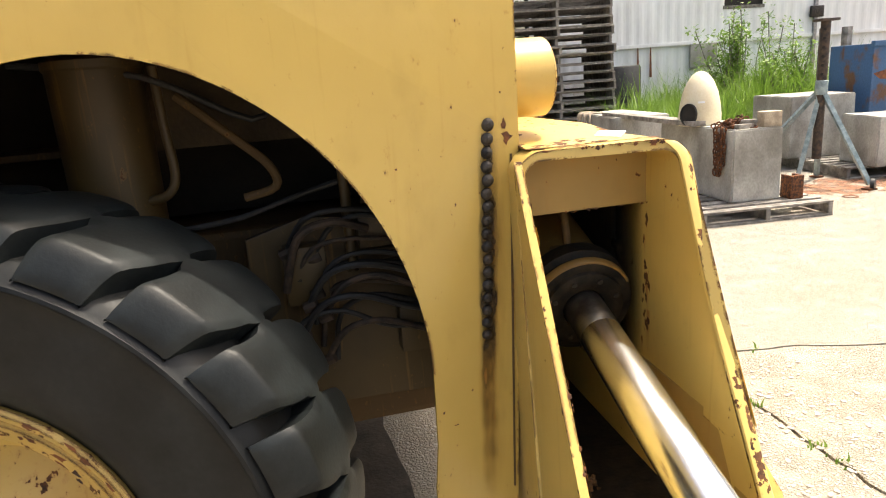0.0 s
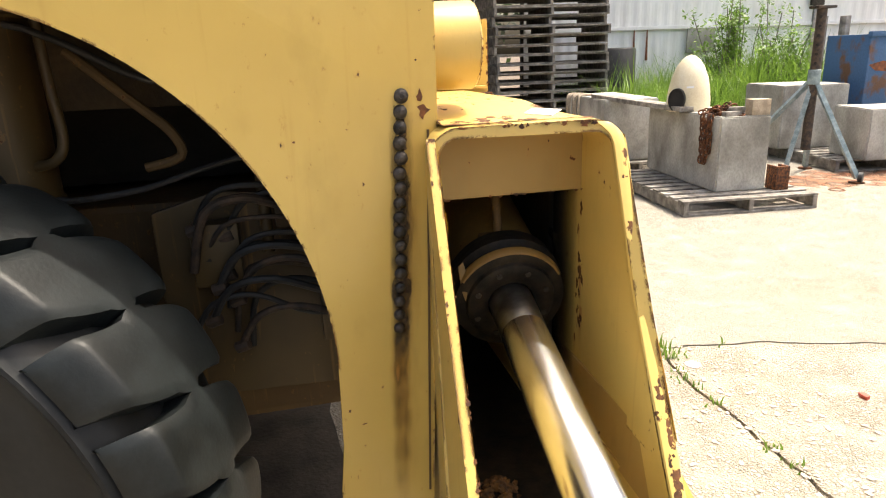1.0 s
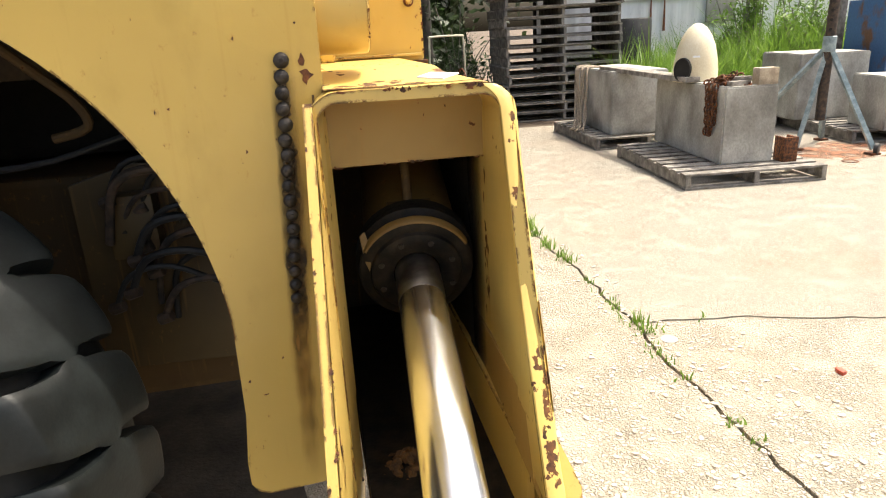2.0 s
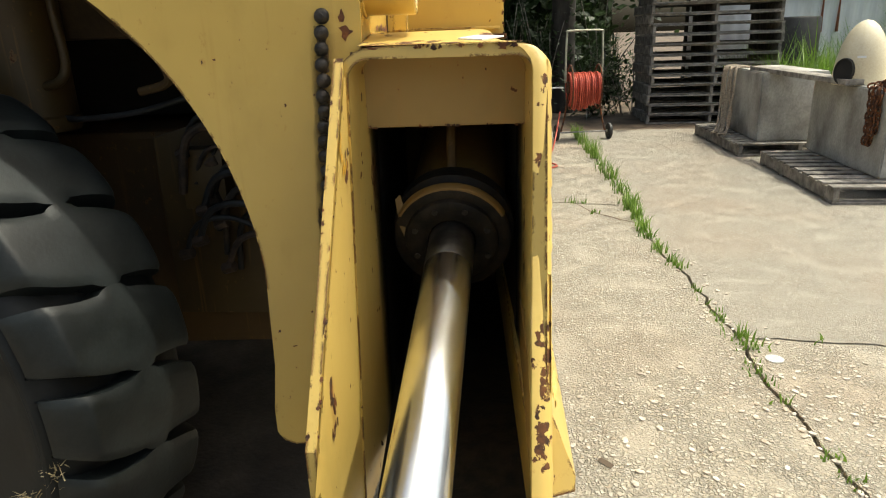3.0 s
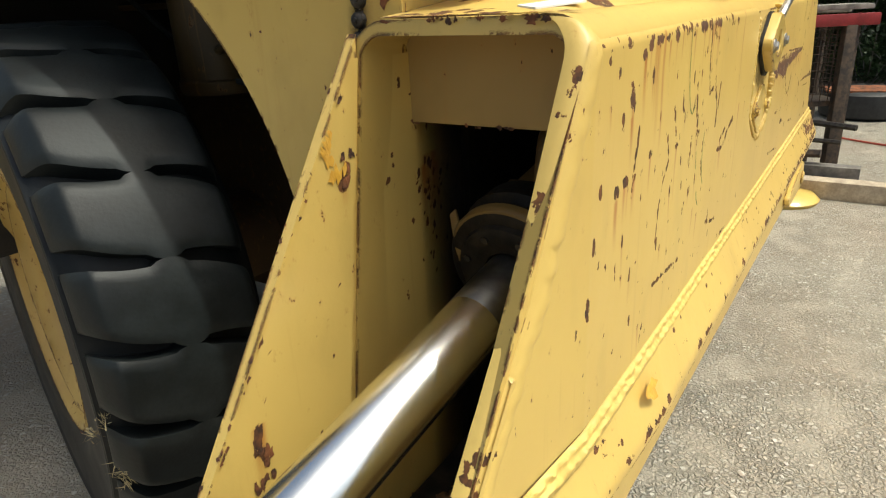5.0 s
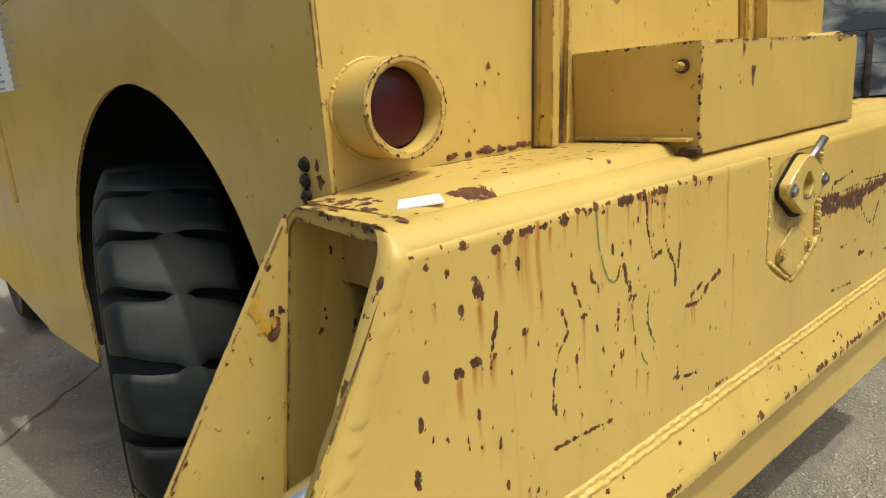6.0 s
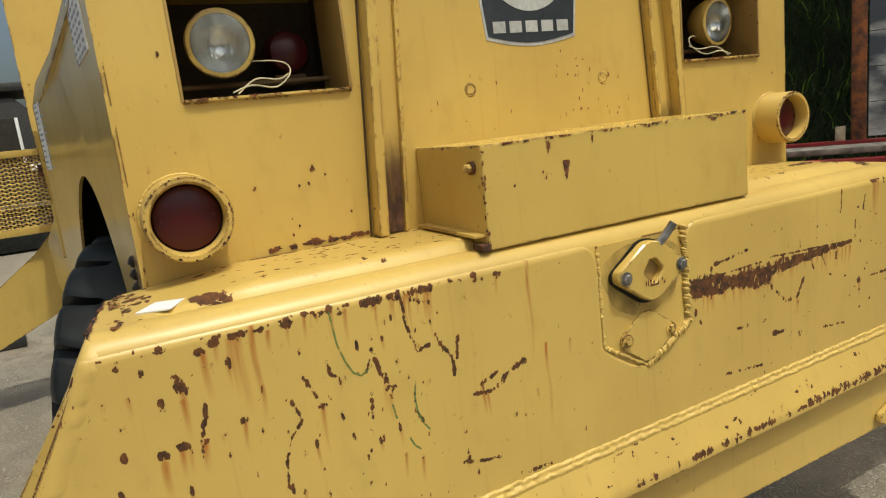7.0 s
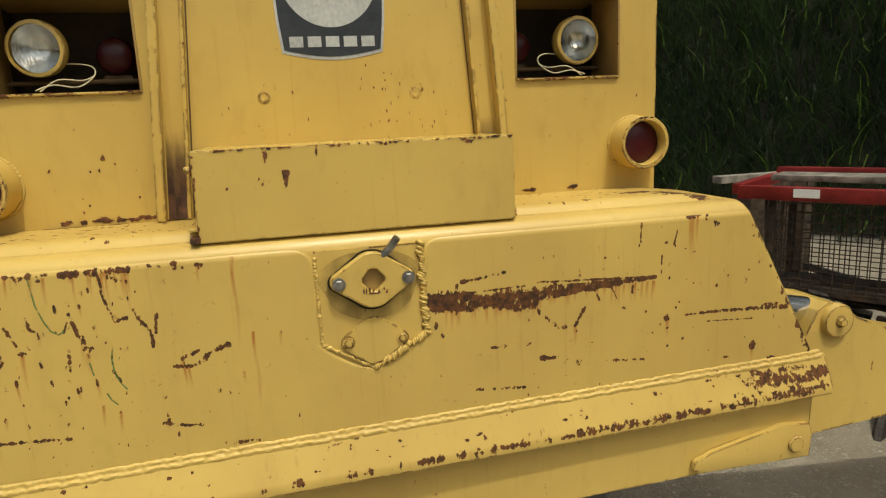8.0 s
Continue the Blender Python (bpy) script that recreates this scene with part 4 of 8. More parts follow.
edge_flakes(cover, [((-0.0175, 0.600, 1.4135), (-0.0175, 1.318, 1.4135), (1, 0, 0), (0, 0, 1), 120, 0.0045), ((-0.0175, 0.5965, 1.22), (-0.0175, 0.5965, 1.41), (1, 0, 0), (0, -1, 0), 34, 0.0045), ((-0.28, 0.5965, 1.4135), (-0.02, 0.5965, 1.4135), (0, -1, 0), (0, 0, 1), 30, 0.004)], rng, RUST)
# ---------------------------------------------------------------- the bumper, which is also the outrigger box
def near_rear(z):
    return -0.097 - 0.46 * (1.20 - z) - 0.15 * max(0.0, 0.95 - z)


def turned_in(y):
    """The near end of the rear plate leans inwards."""
    return 0.10 * min(0.0, y + 0.10)


def wall_x(y, z):
    """Inner face of the front wall: straight inside, flared from the gusset on, flatter past the bend."""
    b = near_front(z)
    if y > 0.012:
        return -0.3025
    if y > b:
        return -0.3025 - 0.021 * (0.012 - y) / (0.012 - b)
    return -0.3235 + 0.10 * (y - b)


def near_front(z):
    return -0.066 - 0.12 * (1.21 - z)


def near_y(x, z):
    w = min(1.0, max(0.0, (x + 0.325) / 0.325))
    return near_front(z) * (1 - w) + near_rear(z) * w


def far_y(x, z):
    return 1.952 + 0.53 * (1.20 - z)


def arc(cx, cz, r, a0, a1, n):
    return [(cx + r * math.cos(radians(a0 + (a1 - a0) * k / n)), cz + r * math.sin(radians(a0 + (a1 - a0) * k / n))) for k in range(n + 1)]


outer = [(-0.325, 0.40)] + arc(-0.285, 1.172, 0.040, 180, 90, 6) + arc(-0.046, 1.168, 0.046, 90, 0, 7) + [(0.0, 0.70)]
inner = [(-0.022, 0.70)] + arc(-0.048, 1.168, 0.026, 0, 90, 6) + arc(-0.282, 1.172, 0.022, 90, 180, 5) + [(-0.303, 0.40)]
box_bm = prism(outer + inner, "y", 0.012, far_y, 0.0)
mouth_bm = prism(outer + inner, "y", near_y, 0.012, 0.0)
for v in mouth_bm.verts:
    if v.co.y < 0.0:
        if v.co.x < -0.27:
            v.co.x -= 0.021 * min(1.0, max(0.0, (1.205 - v.co.z) / 0.05))
        elif v.co.x > -0.06:
            v.co.x += turned_in(v.co.y) * min(1.0, max(0.0, (1.20 - v.co.z) / 0.05))
for bm in (box_bm, mouth_bm):                        # the two meet without inner faces
    bmesh.ops.delete(bm, geom=[f for f in bm.faces if all(abs(v.co.y - 0.012) < 1e-5 for v in f.verts)], context="FACES_ONLY")
bumper = part("bumper", box_bm, WORN, crane, "heavy yellow steel bumper box with chipped paint and rust runs")
part("box_mouth", mouth_bm, WORN, bumper, "flared open end of the bumper box")
cap_section = [(-0.304, 0.0), (-0.304, 0.021)] + [(-0.304 + 0.212 * k / 36, 0.021 + 0.0015 * k / 36) for k in range(1, 37)] + [(-0.084, 0.0205), (-0.076, 0.018), (-0.070, 0.012), (-0.066, 0.007), (-0.058, 0.0)]
caps = []
for a, b, grow in ((-0.045, 0.590, 0.20), (1.338, 1.940, -0.16)):
    cap = bmesh.new()
    n = int((b - a) / 0.006)
    ring = []
    for k in range(n + 1):
        y = a + (b - a) * k / n
        s = min(1.0, 0.02 + 0.98 * ((y - a) / grow if grow > 0 else (b - y) / -grow))
        ring.append([cap.verts.new((x, y + (0.02 * (x + 0.3) if s < 1 and grow > 0 else 0), 1.2142 + h * s)) for x, h in cap_section])
    for p, q in zip(ring, ring[1:]):
        for k in range(len(cap_section) - 1):
            cap.faces.new((p[k], p[k + 1], q[k + 1], q[k]))
    cap.faces.new(ring[0]), cap.faces.new(ring[-1][::-1])
    caps.append(part("top_cap", cap, WORN, bumper, "raised top plate with rust freckles"))
flap = part("front_flap", prism([(-0.070, 1.197), (-0.162, 0.40), (-0.392, 0.40), (-0.392, 0.681)], "x", lambda y, z: wall_x(y, z) - 0.016, lambda y, z: wall_x(y, z) - 0.0008), WORN, bumper, "bent yellow plate edge with flaking paint", smooth=False)
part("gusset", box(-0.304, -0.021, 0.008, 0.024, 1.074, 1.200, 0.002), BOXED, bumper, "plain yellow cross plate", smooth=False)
# cross walls added to block light showing through the box
part("box_stop", box(-0.304, -0.021, 0.80, 0.812, 0.64, 1.195, 0), INNER, bumper, smooth=False)
part("box_stop_foot", box(-0.304, -0.019, 0.80, 0.812, 0.456, 0.64, 0), INNER, bumper, smooth=False)


def rough_edge(z0, z1, section, rough):
    """The flame-cut end of the rear plate: a flat strip with drag marks across it."""
    bm, rows = bmesh.new(), []
    n = int((z1 - z0) / 0.0035)
    for k in range(n + 1):
        z = z1 + (z0 - z1) * k / n
        y = near_rear(z)
        drag = noise.noise(Vector((0.3, 0.0, z * 95))) * rough
        rows.append([])
        for i, (x, out) in enumerate(section):
            ease = 1.0 - max(0.0, (z - 1.165) / 0.0475) ** 2
            x, out = (x * (ease if x > 0 else 1.0)), out * ease
            x += turned_in(y + out) - (0.046 - math.sqrt(max(0.0, 0.046 ** 2 - max(0.0, z - 1.168) ** 2)))
            hump = rough * noise.noise(Vector((x * 120, 0.0, z * 60 + x * 45))) + 0.5 * drag
            rows[-1].append(bm.verts.new((x + (0.5 * hump if i > 4 else 0.0), y + out - 0.5 * hump, z - hump)))
    for p, q in zip(rows, rows[1:]):
        for i in range(8):
            bm.faces.new((p[i], q[i], q[i + 1], p[i + 1]))
    return bm


cut_edge = part("cut_edge", rough_edge(0.60, 1.2115, ((-0.0235, 0.0), (-0.0215, -0.0045), (-0.014, -0.0058), (-0.006, -0.0050), (0.001, -0.0015), (0.0054, 0.0045), (0.0076, 0.012), (0.0078, 0.020), (0.0056, 0.030)), 0.0028), WELDED, bumper, "rough flame-cut plate edge with rust patches")

def rope_weld(points, r, rough=0.10):
    """A hand-laid weld: close slanting ripples along the points, like a rope."""
    bm = bmesh.new()
    for a, b in zip(points, points[1:]):
        a, b = Vector(a), Vector(b)
        n = max(1, int((b - a).length / 0.0055))
        d = (b - a).normalized()
        side = d.cross(Vector((1, 0, 0)))
        for k in range(n):
            c = a.lerp(b, (k + 0.5) / n) + side * rng.gauss(0, r * rough)
            m = Matrix.Translation(c) @ (d + side * 0.5).to_track_quat("Z", "X").to_matrix().to_4x4() @ Matrix.Diagonal((1, 1, 0.0046 / r, 1))
            s = rng.uniform(0.9 - rough, 1.1 + rough) * r
            bmesh.ops.create_icosphere(bm, subdivisions=2, radius=s, matrix=m)
    return bm


def sheared(bm):
    """Raises the lip towards the far end, to fit the camera's view."""
    for v in bm.verts:
        v.co.z += 0.020 * (v.co.y - 1.0)
    return bm


lip_section = [(-0.004, 0.742), (0.010, 0.738), (0.040, 0.660), (0.044, 0.650), (0.042, 0.632), (-0.006, 0.622), (-0.006, 0.70)]
lip_path = lip_section[:2] + [(0.010 + 0.030 * k / 14, 0.738 - 0.078 * k / 14) for k in range(1, 15)] + lip_section[3:]
lip_bm, lip_rings = bmesh.new(), []
for k in range(361):
    t = k / 360
    lip_rings.append([lip_bm.verts.new((x - 0.030 * max(0.0, 1 - t * 5), (-0.325 - 0.55 * (0.74 - z)) * (1 - t) + (2.215 + 0.06 * (0.74 - z)) * t, z)) for x, z in lip_path])
for p, q in zip(lip_rings, lip_rings[1:]):
    for k in range(len(lip_path)):
        lip_bm.faces.new((p[k], p[(k + 1) % len(lip_path)], q[(k + 1) % len(lip_path)], q[k]))
lip_bm.faces.new(lip_rings[0]), lip_bm.faces.new(lip_rings[-1][::-1])
lip = part("lip", sheared(lip_bm), WORN, bumper, "sloping yellow steel lip with rusty lower edge")


def ridge_weld(y0, y1, upper, lower, out, height):
    """A flat hand-laid weld of two passes: twin uneven ridges between an upper and a lower edge."""
    bm, rows = bmesh.new(), []
    n = int((y1 - y0) / 0.004)
    for k in range(n + 1):
        y = y0 + (y1 - y0) * k / n
        rows.append([])
        for i in range(11):
            u = i / 10 + 0.06 * noise.noise(Vector((3.0, y * 60, 0.0)))
            h = math.exp(-((u - 0.27) / 0.15) ** 2) * (0.7 + 1.0 * noise.noise(Vector((1.0, y * 70, 0.0)))) + math.exp(-((u - 0.72) / 0.16) ** 2) * (0.75 + 0.9 * noise.noise(Vector((7.0, y * 60, 0.0))))
            h = height * h + (0.0034 * noise.noise(Vector((u * 4, y * 130, 2.0))) if 0 < i < 10 else -0.002)
            x, z = (a + (b - a) * i / 10 for a, b in zip(upper, lower))
            z += 0.0022 * noise.noise(Vector((5.0, y * 5, 0.0)))
            rows[-1].append(bm.verts.new((x + turned_in(y) + out[0] * h, y, z + out[1] * h)))
    for p, q in zip(rows, rows[1:]):
        for i in range(10):
            bm.faces.new((p[i], q[i], q[i + 1], p[i + 1]))
    return bm


lip_bead = part("lip_weld", sheared(ridge_weld(-0.318, 2.20, (0.0045, 0.7545), (0.0150, 0.7270), (0.87, 0.49), 0.0046)), WELDED, lip, "rough double weld bead along the lip")
tagged(lip_bead, kind="stuff")
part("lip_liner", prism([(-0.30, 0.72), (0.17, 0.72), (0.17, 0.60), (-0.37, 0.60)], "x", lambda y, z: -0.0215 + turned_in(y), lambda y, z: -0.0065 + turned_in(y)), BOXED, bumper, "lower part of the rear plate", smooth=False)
skirt = prism([(-0.335, 0.640), (2.19, 0.640), (2.185, 0.545), (2.180, 0.440), (-0.335, 0.438)], "x", lambda y, z: -0.018 + turned_in(y), lambda y, z: 0.006 + turned_in(y), 0.002)
part("skirt", sheared(skirt), WORN, bumper, "flat yellow lower skirt plate", smooth=False)
part("skirt_patch", prism([(1.80, 0.486), (1.825, 0.471), (2.175, 0.463), (2.182, 0.529), (2.17, 0.567), (2.08, 0.574), (1.86, 0.529), (1.805, 0.507)], "x", 0.004, 0.024, 0.006), WORN, bumper, "welded-on patch plate with ground-off corners")
part("bolt_patch", rod((0.022, 2.125, 0.511), (0.032, 2.125, 0.511), 0.026, 20, bevel=0.004), WORN, bumper)
part("bottom_rail", box(-0.30, -0.045, -0.33, 2.17, 0.434, 0.455, 0.003), INNER, bumper, smooth=False)

# tow-pin pocket in the middle
part("pocket_plate", prism([(0.834, 1.180), (0.834, 0.962), (0.955, 0.892), (1.076, 0.960), (1.076, 1.180)], "x", -0.002, 0.0022), WORN, bumper, "inset plate", smooth=False)
pocket_bead = part("pocket_weld", rope_weld([(0.004, 1.079, 1.184), (0.004, 1.080, 1.07), (0.004, 1.080, 0.962), (0.004, 1.015, 0.925), (0.004, 0.955, 0.890)], 0.0095, 0.22), WELDED, bumper, "rope-like weld bead")
tagged(pocket_bead, kind="stuff")
pocket_bead = part("pocket_weld", rope_weld([(0.003, 0.955, 0.890), (0.003, 0.90, 0.924), (0.003, 0.838, 0.960), (0.003, 0.836, 1.07), (0.003, 0.835, 1.165)], 0.0043, 0.20), WELDED, bumper)
tagged(pocket_bead, kind="stuff")


def lozenge(cy, cz, hw, hh, n=10, tip=0.020):
    pts = []
    for sy in (1, -1):
        for k in range(n + 1):
            a = radians(-55 + 110 * k / n) + (0 if sy > 0 else math.pi)
            pts.append((cy + sy * (hw - tip) + tip * math.cos(a) * 1.0, cz + tip * math.sin(a)))
        for k in range(1, n):
            a = radians(62 + 56 * k / n) + (0 if sy > 0 else math.pi)
            pts.append((cy + hh * 0.95 * math.cos(a), cz + hh * math.sin(a)))
    return pts


def holed(points, cy, cz, r, x0, x1):
    """A plate with a round hole through it, its rim slightly broken."""
    bm = bmesh.new()
    rings = []
    for rad, x in ((0.0, x0), (0.0, x1 - 0.003), (-0.003, x1), (r + 0.003, x1), (r, x1 - 0.003), (r, x0)):
        row = []
        for y, z in points:
            a = math.atan2(z - cz, y - cy)
            reach = math.hypot(y - cy, z - cz) + rad if rad <= 0 else rad
            row.append(bm.verts.new((x, cy + reach * math.cos(a), cz + reach * math.sin(a))))
        rings.append(row)
    n = len(points)
    for p, q in zip(rings, rings[1:]):
        for k in range(n):
            bm.faces.new((p[k], p[(k + 1) % n], q[(k + 1) % n], q[k]))
    return bm


tow = part("tow_plate", holed(lozenge(0.960, 1.108, 0.096, 0.064), 0.962, 1.108, 0.026, 0.010, 0.030), YELLOW, bumper, "thick lozenge-shaped yellow tow plate held by two bolts")
part("hole_floor", rod((0.0102, 0.962, 1.108), (0.0140, 0.962, 1.108), 0.0265, 24), BOXED, tow)
scrawl = bmesh.new()
for y in (0.938, 0.944, 0.951, 0.960, 0.972, 0.984, 0.990):
    blob(scrawl, (0.0306, y, 1.083 + rng.uniform(-0.004, 0.006)), (0, 1, 0), (0, 0, 1), 0.003, rng.uniform(0.004, 0.010), rng, 8)
blob(scrawl, (0.0306, 0.962, 1.078), (0, 1, 0), (0, 0, 1), 0.020, 0.003, rng, 12)
tagged(part("rust_flake", scrawl, RUST, tow, smooth=False), kind="stuff")
part("grime_smear", prism([(0.958 + 0.116 * math.cos(t) * (1 + 0.08 * math.sin(5 * t)), 1.096 + 0.082 * math.sin(t) * (1 + 0.1 * math.sin(3 * t))) for t in (2 * math.pi * k / 40 for k in range(40))], "x", 0.0023, 0.0028), GRIME, tow, "sooty grime smeared round the tow plate", smooth=False)
# black lozenge painted in for the shade and grime behind the tow plate
part("shadow_plate", prism(lozenge(0.960, 1.105, 0.100, 0.070), "x", 0.003, 0.010), GREASE_SHADE, tow, "black plate standing in for shade and grime round the tow plate")
part("lever", tube([(0.022, 0.985, 1.160), (0.026, 1.003, 1.178), (0.034, 1.020, 1.202)], 0.009, 8), STEEL, tow, "grey bent steel lever")
flat = part("blank_plate", prism(lozenge(0.958, 0.960, 0.078, 0.056), "x", 0.002, 0.009, 0.002), YELLOW, bumper, "thin painted-over blanking plate")
for x, y, z, mat, p in ((0.030, 0.884, 1.106, STEEL, tow), (0.030, 1.041, 1.108, STEEL, tow), (0.008, 0.897, 0.962, YELLOW, flat), (0.008, 1.023, 0.960, YELLOW, flat)):
    part("bolt", rod((x, y, z), (x + 0.009, y, z), 0.0105, 6, bevel=0.002), mat, p)
    part("washer", rod((x - 0.002, y, z), (x + 0.003, y, z), 0.015, 16), mat, p)

# paper tag and wear on the bumper
part("paper_tag", prism([(-0.098, -0.022), (-0.138, 0.011), (-0.104, 0.056), (-0.058, 0.028)], "z", lambda x, y: 1.2150 + 0.09 * max(0.0, y + 0.045), lambda x, y: 1.2172 + 0.09 * max(0.0, y + 0.045)), PAPER, bumper, "scuffed white paper tag", smooth=False)


def wear(ob, chips, runs):
    """Wear layers on the vertices: chips are ellipsoids (centre, radii, weight), runs are drips (y, z, half width, length)."""
    me = ob.data
    co = np.empty(len(me.vertices) * 3)
    me.vertices.foreach_get("co", co)
    co = co.reshape(-1, 3)
    rust, run = np.zeros(len(co)), np.zeros(len(co))
    for c, r, w in chips:
        near = np.nonzero(np.abs(co[:, 1] - c[1]) < 1.7 * r[1])[0]
        d = np.sqrt((((co[near] - np.array(c)) / np.array(r)) ** 2).sum(1))
        rust[near] = np.maximum(rust[near], w * np.clip(1.7 - d, 0, 1))
    for y, z, w, h in runs:
        across = np.clip(1.5 - np.abs(co[:, 1] - y + 0.002 * np.sin(40 * co[:, 2])) / w, 0, 1)
        down = (z - co[:, 2]) / h
        run = np.maximum(run, across * np.where((down > -0.08) & (down < 1), 1 - np.clip(down, 0, 1), 0))
    for name, data in (("rust", rust), ("run", run)):
        me.attributes.new(name, "FLOAT", "POINT").data.foreach_set("value", data)


def scratch(points, width, weight=0.9):
    """Chips strung along a bent line on the rear face."""
    out = []
    for (a, b), (c, d) in zip(points, points[1:]):
        n = max(2, int(math.hypot(c - a, d - b) / 0.0042))
        for k in range(n):
            t = k / n
            out.append(((0.005, a + (c - a) * t, b + (d - b) * t), (0.02, width * rng.uniform(0.5, 1.1), width * rng.uniform(0.8, 1.6)), weight * rng.uniform(0.65, 1.15)))
    return out


def spot(y, z, ry, rz, weight=1.0):
    return [((0.005, y, z), (0.02, 0.70 * ry, 0.80 * rz), weight)]


chips, drips = [], []
for pts, w in ((((0.196, 1.092), (0.219, 1.042), (0.229, 1.019)), 0.0045), (((0.245, 1.097), (0.250, 1.071), (0.262, 1.06)), 0.004), (((0.393, 1.172), (0.396, 1.12), (0.414, 1.069), (0.44, 1.075)), 0.0035),
               (((0.451, 1.088), (0.465, 1.06), (0.48, 1.039), (0.482, 1.0)), 0.004), (((0.495, 1.075), (0.488, 1.03)), 0.004), (((0.517, 0.954), (0.559, 0.95), (0.606, 0.98), (0.64, 0.99)), 0.0048), (((0.535, 0.968), (0.575, 0.985)), 0.003),
               (((0.316, 1.02), (0.314, 0.968)), 0.0035), (((0.179, 1.04), (0.192, 1.007), (0.17, 0.981), (0.156, 0.943), (0.152, 0.892)), 0.0032), (((0.326, 1.092), (0.339, 1.047), (0.355, 1.02), (0.353, 0.99)), 0.0045),
               (((0.289, 1.06), (0.31, 1.052), (0.326, 1.085)), 0.003), (((0.397, 1.0), (0.395, 0.96), (0.410, 0.93)), 0.003), (((0.481, 0.826), (0.534, 0.812), (0.566, 0.81)), 0.0032), (((0.151, 0.829), (0.196, 0.826), (0.298, 0.819)), 0.0032), (((0.606, 0.757), (0.683, 0.754)), 0.004),
               (((0.018, 1.133), (0.022, 1.10)), 0.008), (((0.048, 1.075), (0.035, 1.02), (0.03, 0.99)), 0.0035), (((0.32, 1.178), (0.40, 1.176), (0.455, 1.178)), 0.006), (((0.41, 1.165), (0.448, 1.150)), 0.004)):
    chips += scratch(pts, w)
for y, z, ry, rz in ((-0.012, 1.097, 0.006, 0.010), (0.006, 1.021, 0.013, 0.008), (0.038, 1.018, 0.012, 0.006), (-0.022, 1.015, 0.010, 0.012), (0.101, 1.033, 0.009, 0.007), (0.353, 1.016, 0.016, 0.007), (0.229, 1.019, 0.010, 0.007), (0.34, 1.178, 0.012, 0.008), (0.265, 1.180, 0.010, 0.007), (0.19, 1.172, 0.016, 0.009), (0.15, 1.174, 0.008, 0.006), (0.112, 1.174, 0.018, 0.007), (0.075, 1.170, 0.012, 0.008), (0.054, 1.160, 0.011, 0.010), (0.002, 1.178, 0.014, 0.008), (-0.03, 1.150, 0.006, 0.008), (-0.06, 1.165, 0.007, 0.006), (0.543, 1.182, 0.010, 0.006), (-0.075, 1.03, 0.006, 0.010), (-0.09, 0.97, 0.005, 0.011), (-0.10, 0.90, 0.008, 0.016), (-0.05, 0.93, 0.005, 0.010)):
    chips += spot(y, z, ry, rz)
for y, z, w, h in ((0.112, 1.166, 0.006, 0.13), (0.10, 1.166, 0.004, 0.10), (0.060, 1.155, 0.005, 0.08), (0.135, 1.17, 0.004, 0.16), (0.018, 1.09, 0.004, 0.07), (0.006, 1.015, 0.005, 0.05), (0.038, 1.012, 0.005, 0.045), (-0.022, 1.00, 0.005, 0.06), (0.101, 1.027, 0.003, 0.05), (0.229, 1.012, 0.004, 0.06), (0.353, 1.00, 0.004, 0.05), (0.40, 1.17, 0.003, 0.07), (0.44, 1.17, 0.003, 0.06), (0.66, 1.17, 0.003, 0.20), (0.69, 1.0, 0.003, 0.18), (0.29, 1.17, 0.003, 0.06)):
    drips.append((y, z, w, h))
for _ in range(120):                                  # small vertical nicks, thicker towards the near end
    y, z = rng.choice((rng.uniform(-0.2, 0.35), rng.uniform(-0.1, 0.6), rng.uniform(0.0, 0.8))), rng.uniform(0.76, 1.15)
    s = rng.choice((0.0016, 0.002, 0.0024, 0.003, 0.0042))
    chips += spot(y, z, s, s * rng.uniform(1.2, 4.0), rng.uniform(0.75, 1.0))
    if s > 0.0028 and rng.random() < 0.5:
        drips.append((y, z, 0.0025, rng.uniform(0.02, 0.06)))
for _ in range(60):
    chips += spot(rng.uniform(-0.1, 0.60), 1.178 + rng.gauss(0, 0.006), rng.uniform(0.002, 0.009), rng.uniform(0.002, 0.005), rng.uniform(0.6, 1.0))
for c, r, w in list(chips):
    if r[1] > 0.0046 and rng.random() < 0.5:
        drips.append((c[1], c[2] - 0.5 * r[2], 0.55 * r[1] * rng.uniform(0.5, 1.1), rng.choice((rng.uniform(0.015, 0.05), rng.uniform(0.03, 0.10)))))
near_chips, near_drips = chips, drips

chips, drips = [], []
for k in range(40):                                   # the long scrape
    t = k / 39
    y = 1.095 + 0.26 * t
    chips += spot(y, 1.032 - 0.016 * t, 0.018, 0.025 + 0.005 * math.sin(9 * t), 1.15)
for k in range(36):
    t = k / 35
    chips += spot(1.345 + 0.33 * t, 1.026 + 0.012 * t, 0.016, 0.021 * (1 - 0.72 * t), 0.98)
    chips += spot(1.372 + 0.30 * t, 1.056 - 0.016 * t, 0.014, 0.0030, 0.9)
    chips += spot(1.40 + 0.25 * t, 1.044 - 0.012 * t, 0.014, 0.0022, 0.85)
for k in range(26):
    t = k / 25
    chips += spot(1.095 + 0.23 * t, 1.048 + 0.002 * t, 0.012, 0.0032, 0.85)
    chips += spot(1.778 + 0.30 * t, 0.927 - 0.012 * t * t, 0.011, 0.0035 + 0.004 * t, 0.9)
    chips += spot(1.84 + 0.13 * t, 0.902 - 0.008 * t, 0.009, 0.0024, 0.8)
